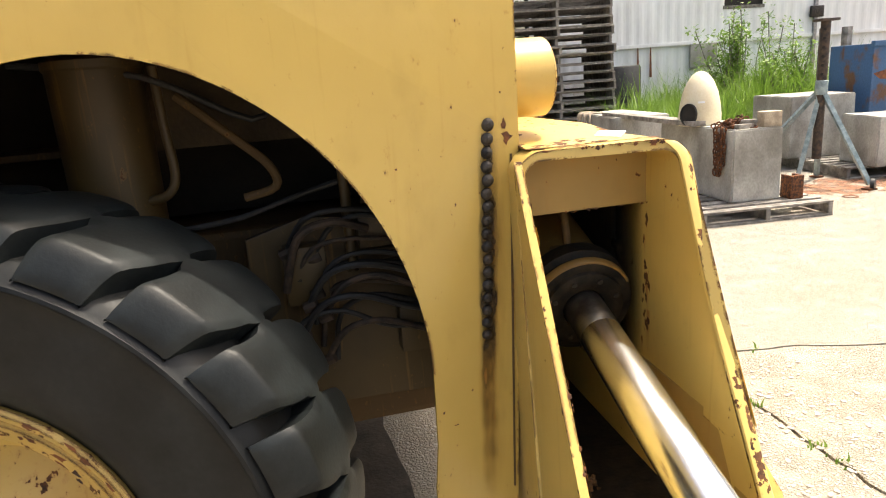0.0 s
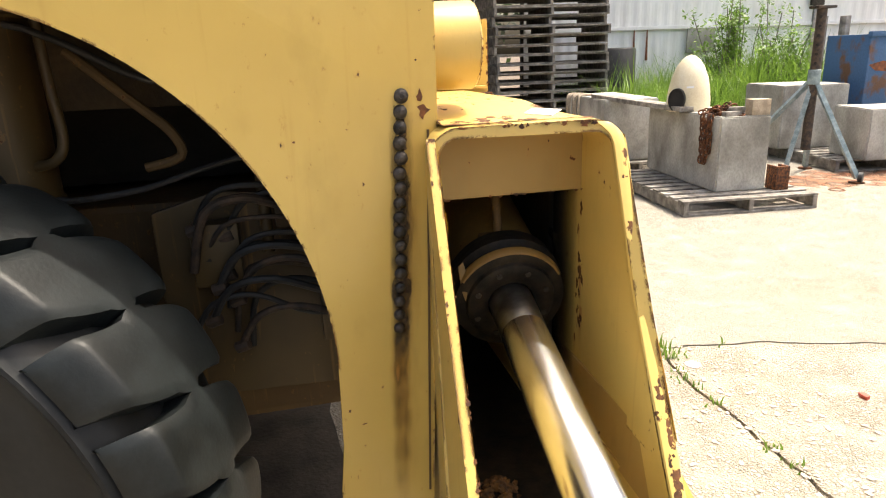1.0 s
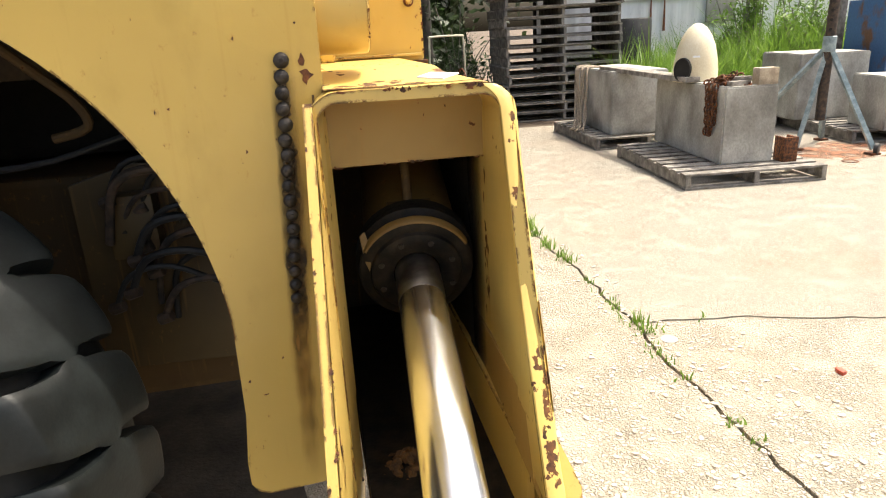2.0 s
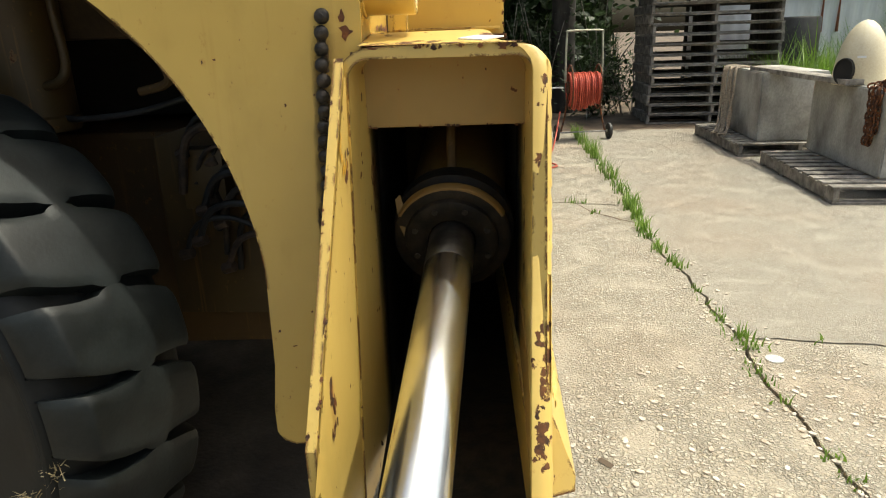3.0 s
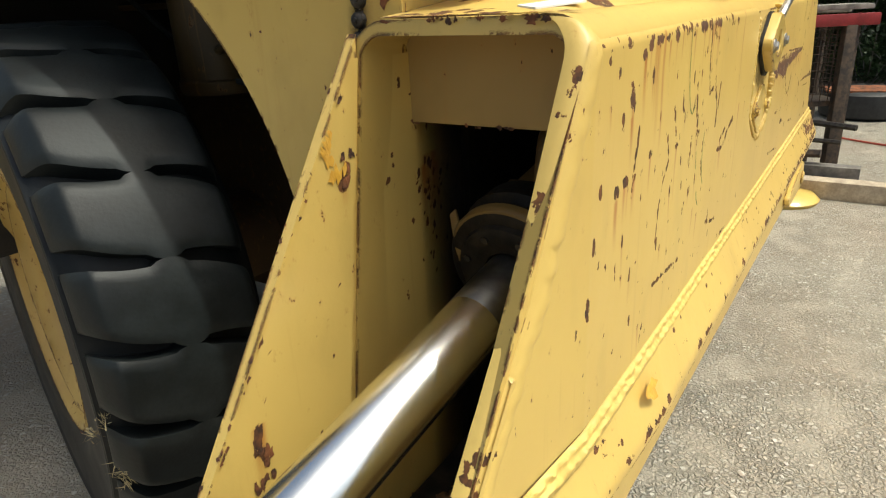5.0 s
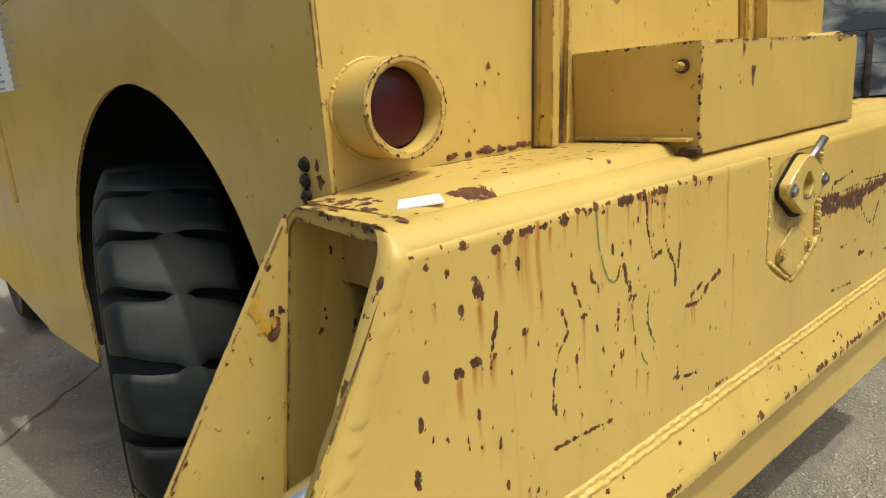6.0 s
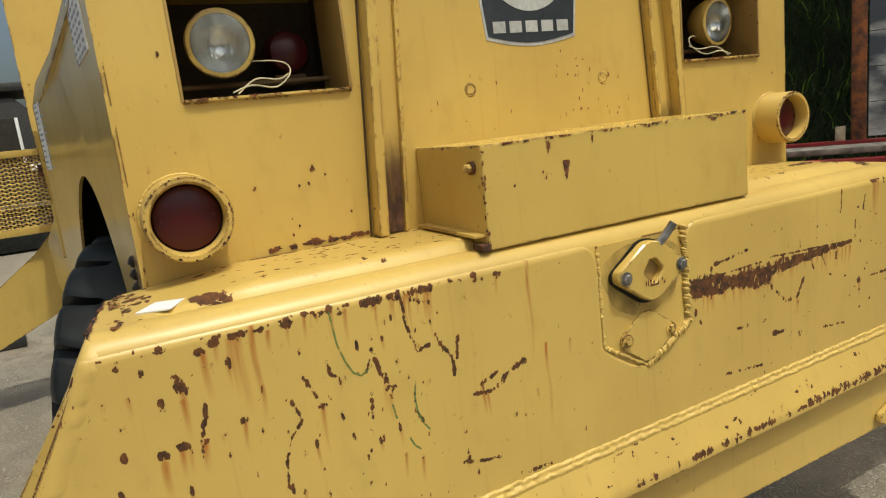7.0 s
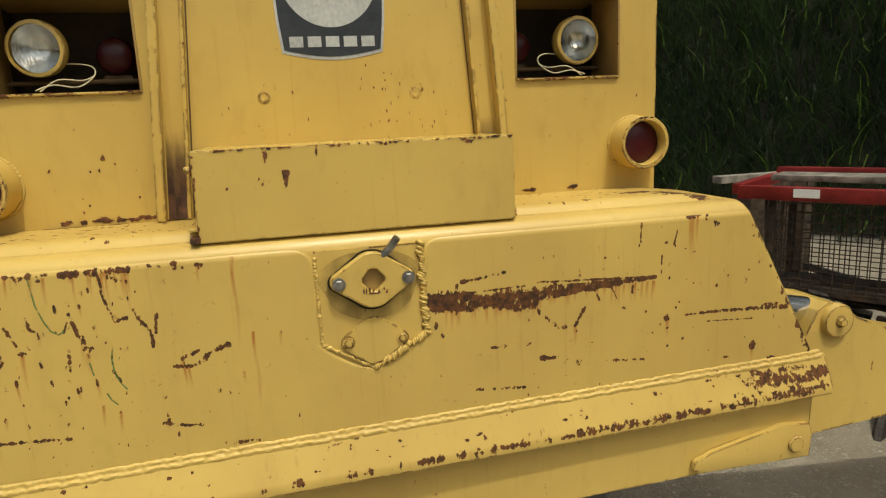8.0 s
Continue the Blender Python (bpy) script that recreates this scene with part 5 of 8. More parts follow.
for pts, w in ((((1.364, 0.982), (1.40, 0.95), (1.422, 0.932), (1.462, 0.936), (1.49, 0.982)), 0.0045), (((1.17, 1.077), (1.236, 1.083), (1.285, 1.090)), 0.0028), (((1.701, 1.09), (1.699, 1.03)), 0.0024), (((1.743, 1.154), (1.735, 1.12), (1.75, 1.09)), 0.0025), (((1.642, 1.178), (1.64, 1.13)), 0.003), (((1.51, 1.03), (1.53, 0.99)), 0.003), (((1.56, 1.025), (1.58, 0.985)), 0.003), (((1.62, 1.02), (1.62, 1.0)), 0.004), (((1.24, 0.905), (1.28, 0.902)), 0.004), (((1.37, 0.860), (1.42, 0.856)), 0.0045), (((1.20, 0.80), (1.33, 0.79)), 0.003), (((1.55, 0.83), (1.66, 0.82)), 0.003)):
    chips += scratch(pts, w)
for y, z, ry, rz in ((1.718, 0.926, 0.014, 0.010), (1.177, 1.077, 0.010, 0.008), (1.255, 0.903, 0.014, 0.004), (1.395, 0.858, 0.018, 0.005), (1.981, 0.817, 0.012, 0.014), (1.90, 0.794, 0.010, 0.004), (1.856, 1.163, 0.012, 0.012), (1.786, 1.190, 0.03, 0.012), (1.83, 1.178, 0.010, 0.014), (2.03, 0.926, 0.03, 0.008), (2.096, 0.76, 0.03, 0.012), (2.04, 0.77, 0.02, 0.01), (1.105, 0.975, 0.006, 0.010), (1.12, 0.95, 0.005, 0.008), (1.16, 1.066, 0.006, 0.010)):
    chips += spot(y, z, ry, rz)
for _ in range(60):
    y, z = rng.choice((rng.uniform(1.09, 2.1), rng.uniform(1.5, 2.1))), rng.uniform(0.76, 1.15)
    s = rng.choice((0.0016, 0.002, 0.0024, 0.0032))
    chips += spot(y, z, s * rng.uniform(1, 2.5), s * rng.uniform(1.0, 2.4), rng.uniform(0.7, 1.0))
for _ in range(60):
    y = rng.choice((rng.uniform(1.10, 1.36), rng.uniform(1.36, 1.70)))
    drips.append((y, 1.015 if y < 1.36 else 1.025, rng.uniform(0.002, 0.004), rng.uniform(0.015, 0.06)))
for y, z, w, h in ((1.786, 1.19, 0.008, 0.12), (1.80, 1.18, 0.004, 0.07), (1.718, 0.92, 0.004, 0.05), (1.46, 0.93, 0.003, 0.05), (1.981, 0.81, 0.004, 0.04)):
    drips.append((y, z, w, h))
for _ in range(60):
    z = rng.choice((rng.uniform(0.75, 1.16), rng.gauss(0.82, 0.05)))
    chips += spot(far_y(0, z) - abs(rng.gauss(0.004, 0.008)), z, rng.uniform(0.003, 0.010), rng.uniform(0.004, 0.014), rng.uniform(0.8, 1.0))
far_chips, far_drips = chips, drips


def pocket(z, side):
    """Edge of the tow-pin pocket: the two plates meet below it."""
    return 0.955 + (side - 0.955) * min(1.0, max(0.0, (z - 0.892) / 0.070)) ** 0.6


def face_plate(left, right, label, chips, drips, round_left, round_right):
    """A doubler plate on the rear face, finely divided so that the wear layers lie on it; its top inner corner is rounded."""
    nu, nv = int((right(0.95) - left(0.95)) / 0.0027), 166
    rows = []
    bm = bmesh.new()
    for j in range(nv + 1):
        z = 0.738 + (1.188 - 0.738) * j / nv
        cut = 0.05 - math.sqrt(max(0.0, 0.05 ** 2 - max(0.0, z - 1.138) ** 2))
        a, b = left(z) + (cut if round_left else 0), right(z) - (cut if round_right else 0)
        fade = min(1.0, (1.188 - z) / 0.010)
        rows.append([bm.verts.new((turned_in(a + (b - a) * i / nu) + 0.0006 + 0.0052 * (fade * (1.0 if z < 0.885 else min(1.0, i / 4, (nu - i) / 4))) ** 0.5, a + (b - a) * i / nu, z)) for i in range(nu + 1)])
    for p, q in zip(rows, rows[1:]):
        for i in range(nu):
            bm.faces.new((p[i], p[i + 1], q[i + 1], q[i]))
    ob = part("face_plate", bm, WORN, bumper, label)
    wear(ob, chips, drips)
    return ob


top_chips = []
for _ in range(170):
    x, y = rng.uniform(-0.29, -0.07), rng.choice((rng.uniform(0.07, 0.58), rng.uniform(1.36, 1.9)))
    top_chips.append(((x, y, 1.23), (rng.uniform(0.002, 0.006), rng.uniform(0.003, 0.009), 0.05), rng.uniform(0.65, 0.95)))
for _ in range(24):
    top_chips.append(((rng.uniform(-0.30, -0.10), rng.gauss(-0.035, 0.02), 1.22), (rng.uniform(0.004, 0.02), rng.uniform(0.003, 0.010), 0.05), 0.95))
for x, y, rx, ry in ((-0.078, 0.084, 0.018, 0.020), (-0.068, 0.105, 0.014, 0.018), (-0.085, 0.070, 0.012, 0.012), (-0.30, 0.25, 0.010, 0.05), (-0.30, 0.36, 0.008, 0.04), (-0.12, 1.80, 0.03, 0.05), (-0.09, 1.86, 0.03, 0.03), (-0.16, 1.72, 0.02, 0.04)):
    top_chips.append(((x, y, 1.23), (rx, ry, 0.05), 1.0))
for ob in caps:
    wear(ob, top_chips, ())
lip_chips = []
for _ in range(170):
    y = rng.choice((rng.uniform(-0.3, 2.2), rng.uniform(1.4, 2.2)))
    dz = 0.020 * (y - 1.0)
    lip_chips.append(((0.042, y, 0.650 + dz), (0.02, rng.uniform(0.003, 0.014), rng.uniform(0.003, 0.012)), rng.uniform(0.75, 1.0)))
for _ in range(110):
    y, z = rng.choice((rng.uniform(-0.3, 2.2), rng.uniform(1.9, 2.2))), rng.uniform(0.665, 0.738)
    big = 1.6 if y > 1.95 else 1.0
    lip_chips.append(((0.025, y, z + 0.020 * (y - 1.0)), (0.05, big * rng.uniform(0.003, 0.009), big * rng.uniform(0.002, 0.005)), rng.uniform(0.75, 1.0)))
for k in range(24):
    t = k / 23
    lip_chips.append(((0.022, 1.99 + 0.21 * t, 0.716 + 0.006 * math.sin(7 * t)), (0.05, 0.014, 0.005 + 0.009 * t), 1.0))
    lip_chips.append(((0.036, 2.03 + 0.17 * t, 0.682), (0.05, 0.010, 0.005), 0.85))
wear(lip, lip_chips, ())
face_plate(lambda z: near_rear(z) - 0.002, lambda z: pocket(z, 0.836), "thick yellow doubler plate scarred with rust nicks and runs", near_chips, near_drips, False, True)
face_plate(lambda z: pocket(z, 1.074), lambda z: far_y(0, z) - 0.004, "thick yellow doubler plate with a long brown scrape", far_chips, far_drips, True, False)



def skin(name, place, us, z0, z1, nz, label, chips, drips):
    """A finely divided inner face that carries the wear layers; place(u, z) gives the point."""
    bm = bmesh.new()
    rows = [[bm.verts.new(place(u, z0 + (z1 - z0) * j / nz)) for u in us] for j in range(nz + 1)]
    for p, q in zip(rows, rows[1:]):
        for i in range(len(us) - 1):
            bm.faces.new((p[i], p[i + 1], q[i + 1], q[i]))
    ob = part(name, bm, WORN, bumper, label)
    wear(ob, chips, drips)
    return ob


def flap_edge(z):
    return -0.070 - 0.624 * (1.197 - z)


def wall_spot(y, z, ry, rz, weight=1.0):
    return ((wall_x(y, z), y, z), (0.05, ry, rz), weight)


chips, drips = [], []
for y, z, n, sy, sz in ((0.045, 0.965, 46, 0.016, 0.034), (0.022, 1.12, 22, 0.006, 0.026), (0.030, 0.985, 10, 0.010, 0.012), (-0.045, 1.03, 8, 0.008, 0.016), (0.05, 0.87, 8, 0.02, 0.01), (-0.10, 0.86, 6, 0.012, 0.02)):
    for _ in range(n):
        s = rng.uniform(0.0012, 0.0034)
        chips.append(wall_spot(y + rng.gauss(0, sy), z + rng.gauss(0, sz), s, s * rng.uniform(1.2, 2.6), rng.uniform(0.75, 1.0)))
for _ in range(34):
    z = rng.uniform(0.66, 1.16)
    s = rng.uniform(0.0012, 0.003)
    chips.append(wall_spot(rng.uniform(flap_edge(z) + 0.01, 0.05), z, s, s * rng.uniform(1.0, 3.0), 0.9))
for y, z in ((-0.118, 1.024), (-0.122, 1.012), (-0.112, 1.030), (-0.30, 0.70), (-0.31, 0.72), (-0.305, 0.74)):
    chips.append(wall_spot(y, z, 0.006, 0.012))
for y, z, w, h in ((0.045, 1.01, 0.016, 0.16), (0.03, 1.0, 0.008, 0.12), (0.06, 1.0, 0.008, 0.11), (0.022, 1.15, 0.008, 0.12), (0.016, 1.13, 0.004, 0.09), (-0.118, 1.03, 0.004, 0.05), (-0.305, 0.74, 0.008, 0.09)):
    drips.append((y, z, w, h))
skin("front_wall_skin", lambda u, z: (wall_x(flap_edge(z) + 0.006 + u * (0.244 - flap_edge(z)), z) + 0.0012, flap_edge(z) + 0.006 + u * (0.244 - flap_edge(z)), z), [k / 130 for k in range(131)], 0.62, 1.168, 150, "inside of the flared front wall with rust scabs", chips, drips)
chips, drips = [], []
for _ in range(190):
    z = rng.choice((rng.uniform(0.64, 1.12), rng.gauss(0.86, 0.07), rng.gauss(0.80, 0.06)))
    y = rng.choice((rng.uniform(near_rear(z) + 0.02, -0.01), rng.gauss(-0.08, 0.05), rng.gauss(-0.10, 0.04)))
    s = rng.choice((0.0014, 0.0018, 0.0024, 0.0034, 0.0050))
    chips.append(((-0.024, y, z), (0.05, s, s * rng.uniform(1.2, 3.6)), rng.uniform(0.7, 1.0)))
    if rng.random() < 0.35:
        drips.append((y, z, rng.uniform(0.002, 0.005), rng.uniform(0.02, 0.07)))
for y, z, n, sy, sz in ((-0.002, 0.83, 10, 0.012, 0.03), (-0.031, 0.869, 12, 0.012, 0.03), (-0.065, 0.78, 16, 0.016, 0.022), (-0.139, 0.768, 20, 0.014, 0.026), (-0.175, 0.741, 16, 0.010, 0.024), (-0.227, 0.699, 18, 0.012, 0.022), (0.002, 0.914, 8, 0.008, 0.02), (-0.125, 0.842, 10, 0.012, 0.02), (-0.19, 0.659, 12, 0.016, 0.02), (-0.202, 0.68, 14, 0.012, 0.026), (-0.125, 0.772, 10, 0.012, 0.03), (-0.074, 0.838, 10, 0.012, 0.03), (-0.235, 0.60, 12, 0.03, 0.03)):
    drips.append((y, z, 0.5 * sy, 0.09))
    for _ in range(n):
        s = rng.uniform(0.0022, 0.0056)
        chips.append(((-0.024, y + rng.gauss(0, sy), z + rng.gauss(0, sz)), (0.06, s, s * rng.uniform(1.1, 2.8)), rng.uniform(0.8, 1.0)))


def rear_inside(u, z):
    """Inner face of the rear plate."""
    y0 = near_rear(z) + 0.006 if z > 0.62 else -0.329
    y = y0 + u * (0.25 - y0)
    return -0.0235 + turned_in(y), y, z


skin("rear_wall_skin", rear_inside, [k / 130 for k in range(131)], 0.46, 1.165, 190, "inside of the rear plate with rust scabs and runs", chips, drips)
# black sheets that put the box's inner shade into colour
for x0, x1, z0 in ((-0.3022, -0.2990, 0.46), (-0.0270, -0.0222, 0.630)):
    part("shade_sheet", box(x0, x1, 0.150, 0.80, z0, 1.19, 0), GREASE_SHADE, bumper, "black sheet standing in for the shade deep inside the box", smooth=False)
# dark films painted in for the shade towards the gusset
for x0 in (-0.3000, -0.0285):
    part("shade_film", prism([(0.012, 0.46), (0.152, 0.46), (0.152, 1.072), (0.012, 1.072)], "x", x0, x0 + 0.0006), INBOX, bumper, "dark film put in for the shade deepening inside the box", smooth=False)
part("shade_sheet", box(-0.0262, -0.0222, 0.245, 0.80, 0.46, 0.632, 0), GREASE_SHADE, bumper, smooth=False)
# black sheet added across the bottom to stop bounced light
part("bounce_stop", box(-0.29, -0.026, 0.02, 0.80, 0.456, 0.470, 0), GREASE_SHADE, bumper, smooth=False)

clods = bmesh.new()
for _ in range(90):
    x, y, r = -0.215 + rng.gauss(0, 0.030), -0.045 + rng.gauss(0, 0.035), rng.uniform(0.004, 0.013)
    pile = 0.034 * math.exp(-((x + 0.215) ** 2 + (y + 0.045) ** 2) / 0.0022)
    bmesh.ops.create_icosphere(clods, subdivisions=1, radius=r, matrix=Matrix.Translation((x, y, 0.456 + pile)) @ Euler((rng.uniform(0, 3), rng.uniform(0, 3), 0)).to_matrix().to_4x4() @ Matrix.Diagonal((1.3, 0.9, 0.6, 1)))
tagged(part("rust_scale", clods, FLAKY, bumper, "rusty scale and dirt lying in the box", smooth=False), kind="stuff")
slope_v = Vector((-0.36, 0, 0.933))
edgewear = bmesh.new()
edge_chips = []
for z, n, sz in ((1.028, 10, 0.014), (0.80, 12, 0.022), (0.74, 14, 0.030), (0.68, 12, 0.020), (1.13, 3, 0.02), (0.93, 3, 0.03)):
    for _ in range(n):
        zz, x = z + rng.gauss(0, sz), rng.uniform(-0.018, 0.004)
        edge_chips.append(((x + turned_in(near_rear(zz)), near_rear(zz) - 0.006, zz), (rng.uniform(0.002, 0.006), 0.05, rng.uniform(0.003, 0.009)), rng.uniform(0.8, 1.0)))
wear(cut_edge, edge_chips, ())
for _ in range(34):
    blob(edgewear, (rng.uniform(-0.28, -0.03), rng.choice((rng.gauss(-0.05, 0.012), rng.uniform(-0.06, 0.03))), 1.2153), (1, 0, 0), (0, 1, 0), rng.uniform(0.003, 0.016), rng.uniform(0.003, 0.007), rng, 11)
for yy, zz, s in ((-0.12, 1.024, 0.011), (-0.10, 1.05, 0.006), (-0.30, 0.70, 0.012), (-0.31, 0.66, 0.010)):
    for _ in range(7):
        y, z = yy + rng.gauss(0, s * 0.5), zz + rng.gauss(0, s)
        blob(edgewear, (wall_x(y, z) + 0.0022, y, z), (0, 1, 0), (0, 0, 1), s * 0.5, s * 0.8, rng, 9)
tagged(part("rust_flake", edgewear, RUST, bumper, smooth=False), kind="stuff")
slant = (0, -0.848, 0.53)
edge_flakes(flap, [((-0.3225, -0.070, 1.197), (-0.3470, -0.392, 0.681), (1, 0, 0), slant, 30, 0.0045), ((-0.3405, -0.070, 1.197), (-0.3650, -0.392, 0.681), (-1, 0, 0), slant, 18, 0.0035)], rng, RUST)
edge_flakes(bumper, [((-0.29, -0.068, 1.2135), (-0.05, -0.094, 1.2135), (0, -1, 0), (0, 0, 1), 60, 0.006), ((-0.30, 0.0, 1.0735), (-0.025, 0.0, 1.0735), (0, -1, 0), (0, 0, -1), 30, 0.004), ((0.0, 0.60, 1.170), (0.0, 1.30, 1.170), (1, 0, 0), (0, 0, 1), 10, 0.004)], rng, RUST)

green = bmesh.new()
for pts in (((0.262, 1.178), (0.268, 1.118), (0.278, 1.085), (0.289, 1.062), (0.303, 1.052), (0.318, 1.062)), ((0.401, 1.016), (0.396, 0.985), (0.398, 0.955), (0.408, 0.930), (0.418, 0.915)), ((0.377, 0.912), (0.384, 0.895), (0.396, 0.883)), ((0.352, 0.985), (0.357, 0.955))):
    for (a, b), (c, d) in zip(pts, pts[1:]):
        p, q = Vector((0.0066, a, b)), Vector((0.0066, c, d))
        w = (q - p).cross(Vector((1, 0, 0))).normalized() * 0.0017
        green.faces.new([green.verts.new(v) for v in (p - w, p + w, q + w, q - w)])
tagged(part("crayon_mark", green, GREEN_MARK, bumper, "green crayon scrawl", smooth=False), kind="stuff")
ochre = bmesh.new()
for _ in range(14):
    zz = 1.050 + rng.gauss(0, 0.018)
    yy = max(flap_edge(zz) + 0.008, -0.138 + rng.gauss(0, 0.008))
    blob(ochre, (wall_x(yy, zz) + 0.0024, yy, zz), (0, 1, 0), (0, 0, 1), 0.007, 0.012, rng, 9)
blob(ochre, (0.0305, 0.10, 0.688), (0, 1, 0), slope_v, 0.03, 0.018, rng, 11, 0.001)
tagged(part("ochre_patch", ochre, OCHRE, bumper, "dried ochre overspray", smooth=False), kind="stuff")


# ---------------------------------------------------------------- outrigger cylinders and arms
def outrigger(mouth, direction, gland_at, rod_end, label):
    """A hydraulic cylinder in the box with its chromed rod reaching out to the arm."""
    d = Vector(direction).normalized()
    o = Vector(mouth)
    body = part("cylinder", lathe([(0.0, 0.0), (0.098, 0.0), (0.1, 0.005), (0.1, 0.55), (0.0, 0.55)], frame_to(o - d * (gland_at + 0.05), o - d * (gland_at + 0.6))[0], 40), DULLYELLOW, crane, label)
    m, _ = frame_to(o - d * (gland_at + 0.06), o)
    part("collar", lathe([(0.098, -0.03), (0.114, -0.03), (0.117, -0.025), (0.117, 0.002), (0.112, 0.006), (0.104, 0.008), (0.104, 0.030), (0.112, 0.034), (0.112, 0.050), (0.106, 0.054), (0.09, 0.054)], m, 44), GREASE_SHADE, body, "grease-blackened collar")
    arc_bm = bmesh.new()
    rows = []
    for k in range(29):
        a = radians(28 + 124 * k / 28)
        u, w = m.to_3x3() @ Vector((1, 0, 0)), m.to_3x3() @ Vector((0, 1, 0))
        up = Vector((0, 0, 1)) - d * d.z
        up.normalize()
        out = math.cos(a) * d.cross(up) + math.sin(a) * up
        rows.append([arc_bm.verts.new(m.translation + out * r + d * h) for r, h in ((0.1115, 0.033), (0.1145, 0.035), (0.1145, 0.048), (0.1115, 0.0525), (0.104, 0.0530))])
    for p, q in zip(rows, rows[1:]):
        for k in range(4):
            arc_bm.faces.new((p[k], p[k + 1], q[k + 1], q[k]))
    part("painted_ring", arc_bm, DULLYELLOW, body, "yellow paint left on the upper part of the ring")
    part("band", lathe([(0.1175, -0.002), (0.1185, 0.003), (0.1185, 0.012), (0.105, 0.020), (0.1045, 0.026)], m, 44), GREASE_SHADE, body)
    part("gland", lathe([(0.092, 0.050), (0.088, 0.062), (0.080, 0.066), (0.060, 0.064), (0.047, 0.060), (0.045, 0.04)], m, 40), GREASE_SHADE, body, "greasy black gland nut")
    for k in range(8):
        a = 0.4 + k * math.pi / 4
        p = m @ Vector((0.074 * math.cos(a), 0.074 * math.sin(a), 0.062))
        part("stud", rod(p, p + d * 0.006, 0.006, 8), DARKSTEEL, body)
    part("piston_rod", lathe([(0.0, 0.0), (0.0435, 0.0), (0.0435, (Vector(rod_end) - o).length + 0.1), (0, (Vector(rod_end) - o).length + 0.1)], frame_to(o - d * 0.1, rod_end)[0], 40), CHROME, body, "polished chromed piston rod")
    part("rod_root", lathe([(0.0436, 0.0), (0.0439, 0.002), (0.0439, 0.102), (0.0434, 0.103)], frame_to(o - d * 0.035, rod_end)[0], 40), DULLCHROME, body, "darker dull root of the rod")
    return body, m


d_near = Vector((-0.083, -1.0, -0.277))
near_end = Vector((-0.161, 0, 0.843)) + d_near * 0.92
cyl, cyl_m = outrigger((-0.161, 0, 0.843), d_near, 0.03, near_end, "dull yellow hydraulic cylinder deep in the box")
part("port_plate", box(-0.045, 0.045, -0.014, 0.014, -0.006, 0.008, 0.003, m=Matrix.Translation((-0.156, 0.095, 0.968)) @ Euler((radians(15), 0, 0)).to_matrix().to_4x4()), INNER, cyl)
part("port_pipe", tube([(-0.156, 0.115, 0.965), (-0.156, 0.12, 1.01), (-0.156, 0.14, 1.05), (-0.156, 0.22, 1.08), (-0.156, 0.4, 1.10)], 0.0095, 10), INNER, cyl)
part("torn_guard", prism([(-0.264, 0.935), (-0.254, 0.944), (-0.242, 0.90), (-0.250, 0.862), (-0.258, 0.885)], "y", 0.034, 0.038, 0.001), DULLYELLOW, cyl, "torn yellow paint-covered tab")

far_end = Vector((-0.165, 2.330, 0.826))
cyl2, _ = outrigger((-0.161, 1.90, 0.905), (far_end - Vector((-0.161, 1.90, 0.905))), 0.03, far_end, "hydraulic cylinder of the far outrigger")


def arm(points, x0, x1, pin, name, coat=YELLOW):
    """A boxed outrigger beam with a pin boss where the cylinder takes hold."""
    beam = part(name, prism(points, "x", x0, x1, 0.004), coat, crane, "yellow boxed outrigger beam swung out", smooth=False)
    m = Matrix.Translation((x1 - 0.004, pin[0], pin[1])) @ Euler((0, radians(90), 0)).to_matrix().to_4x4()
    part("pin_boss", lathe([(0.0, 0.030), (0.014, 0.030), (0.016, 0.024), (0.030, 0.024), (0.048, 0.022), (0.052, 0.016), (0.052, 0.0)], m, 28), WORN, beam)
    part("pin_nut", lathe([(0.0, 0.040), (0.012, 0.039), (0.014, 0.028)], m, 6), YELLOW, beam)
    return beam


arm([(2.16, 0.452), (2.15, 0.70), (2.235, 0.775), (2.275, 0.855), (2.31, 0.876), (2.36, 0.865), (2.42, 0.815), (2.60, 0.742), (3.60, 0.50), (3.62, 0.36), (3.55, 0.33), (2.60, 0.487)], -0.275, -0.085, (2.338, 0.820), "outrigger_arm")
part("far_float", lathe([(0, 0.0), (0.20, 0.0), (0.21, 0.02), (0.18, 0.05), (0.06, 0.07), (0.05, 0.35), (0, 0.35)], Matrix.Translation((-0.18, 3.55, 0.0)), 28), YELLOW, crane)
# near arm widened to shut out light; its black stands partly for shade
arm([(0.70, 0.456), (0.70, 0.50), (-0.25, 0.47), (-0.60, 0.50), (-0.90, 0.605), (-0.96, 0.61), (-1.02, 0.57), (-1.60, 0.36), (-1.62, 0.28), (-1.2, 0.33), (-0.4, 0.43)][::-1], -0.297, -0.0235, (-0.945, 0.565), "outrigger_arm", GREASE_SHADE)
part("near_float", lathe([(0, 0.0), (0.20, 0.0), (0.21, 0.02), (0.18, 0.05), (0.06, 0.07), (0.05, 0.28), (0, 0.28)], Matrix.Translation((-0.18, -1.55, 0.0)), 28), YELLOW, crane)
# ---------------------------------------------------------------- rear wheel, turned out a little
WHEEL = Matrix.Translation((-1.334, -0.122, 0.614)) @ Euler((0, 0, -0.276)).to_matrix().to_4x4() @ Euler((radians(-90), 0, 0)).to_matrix().to_4x4()
TW = 0.31
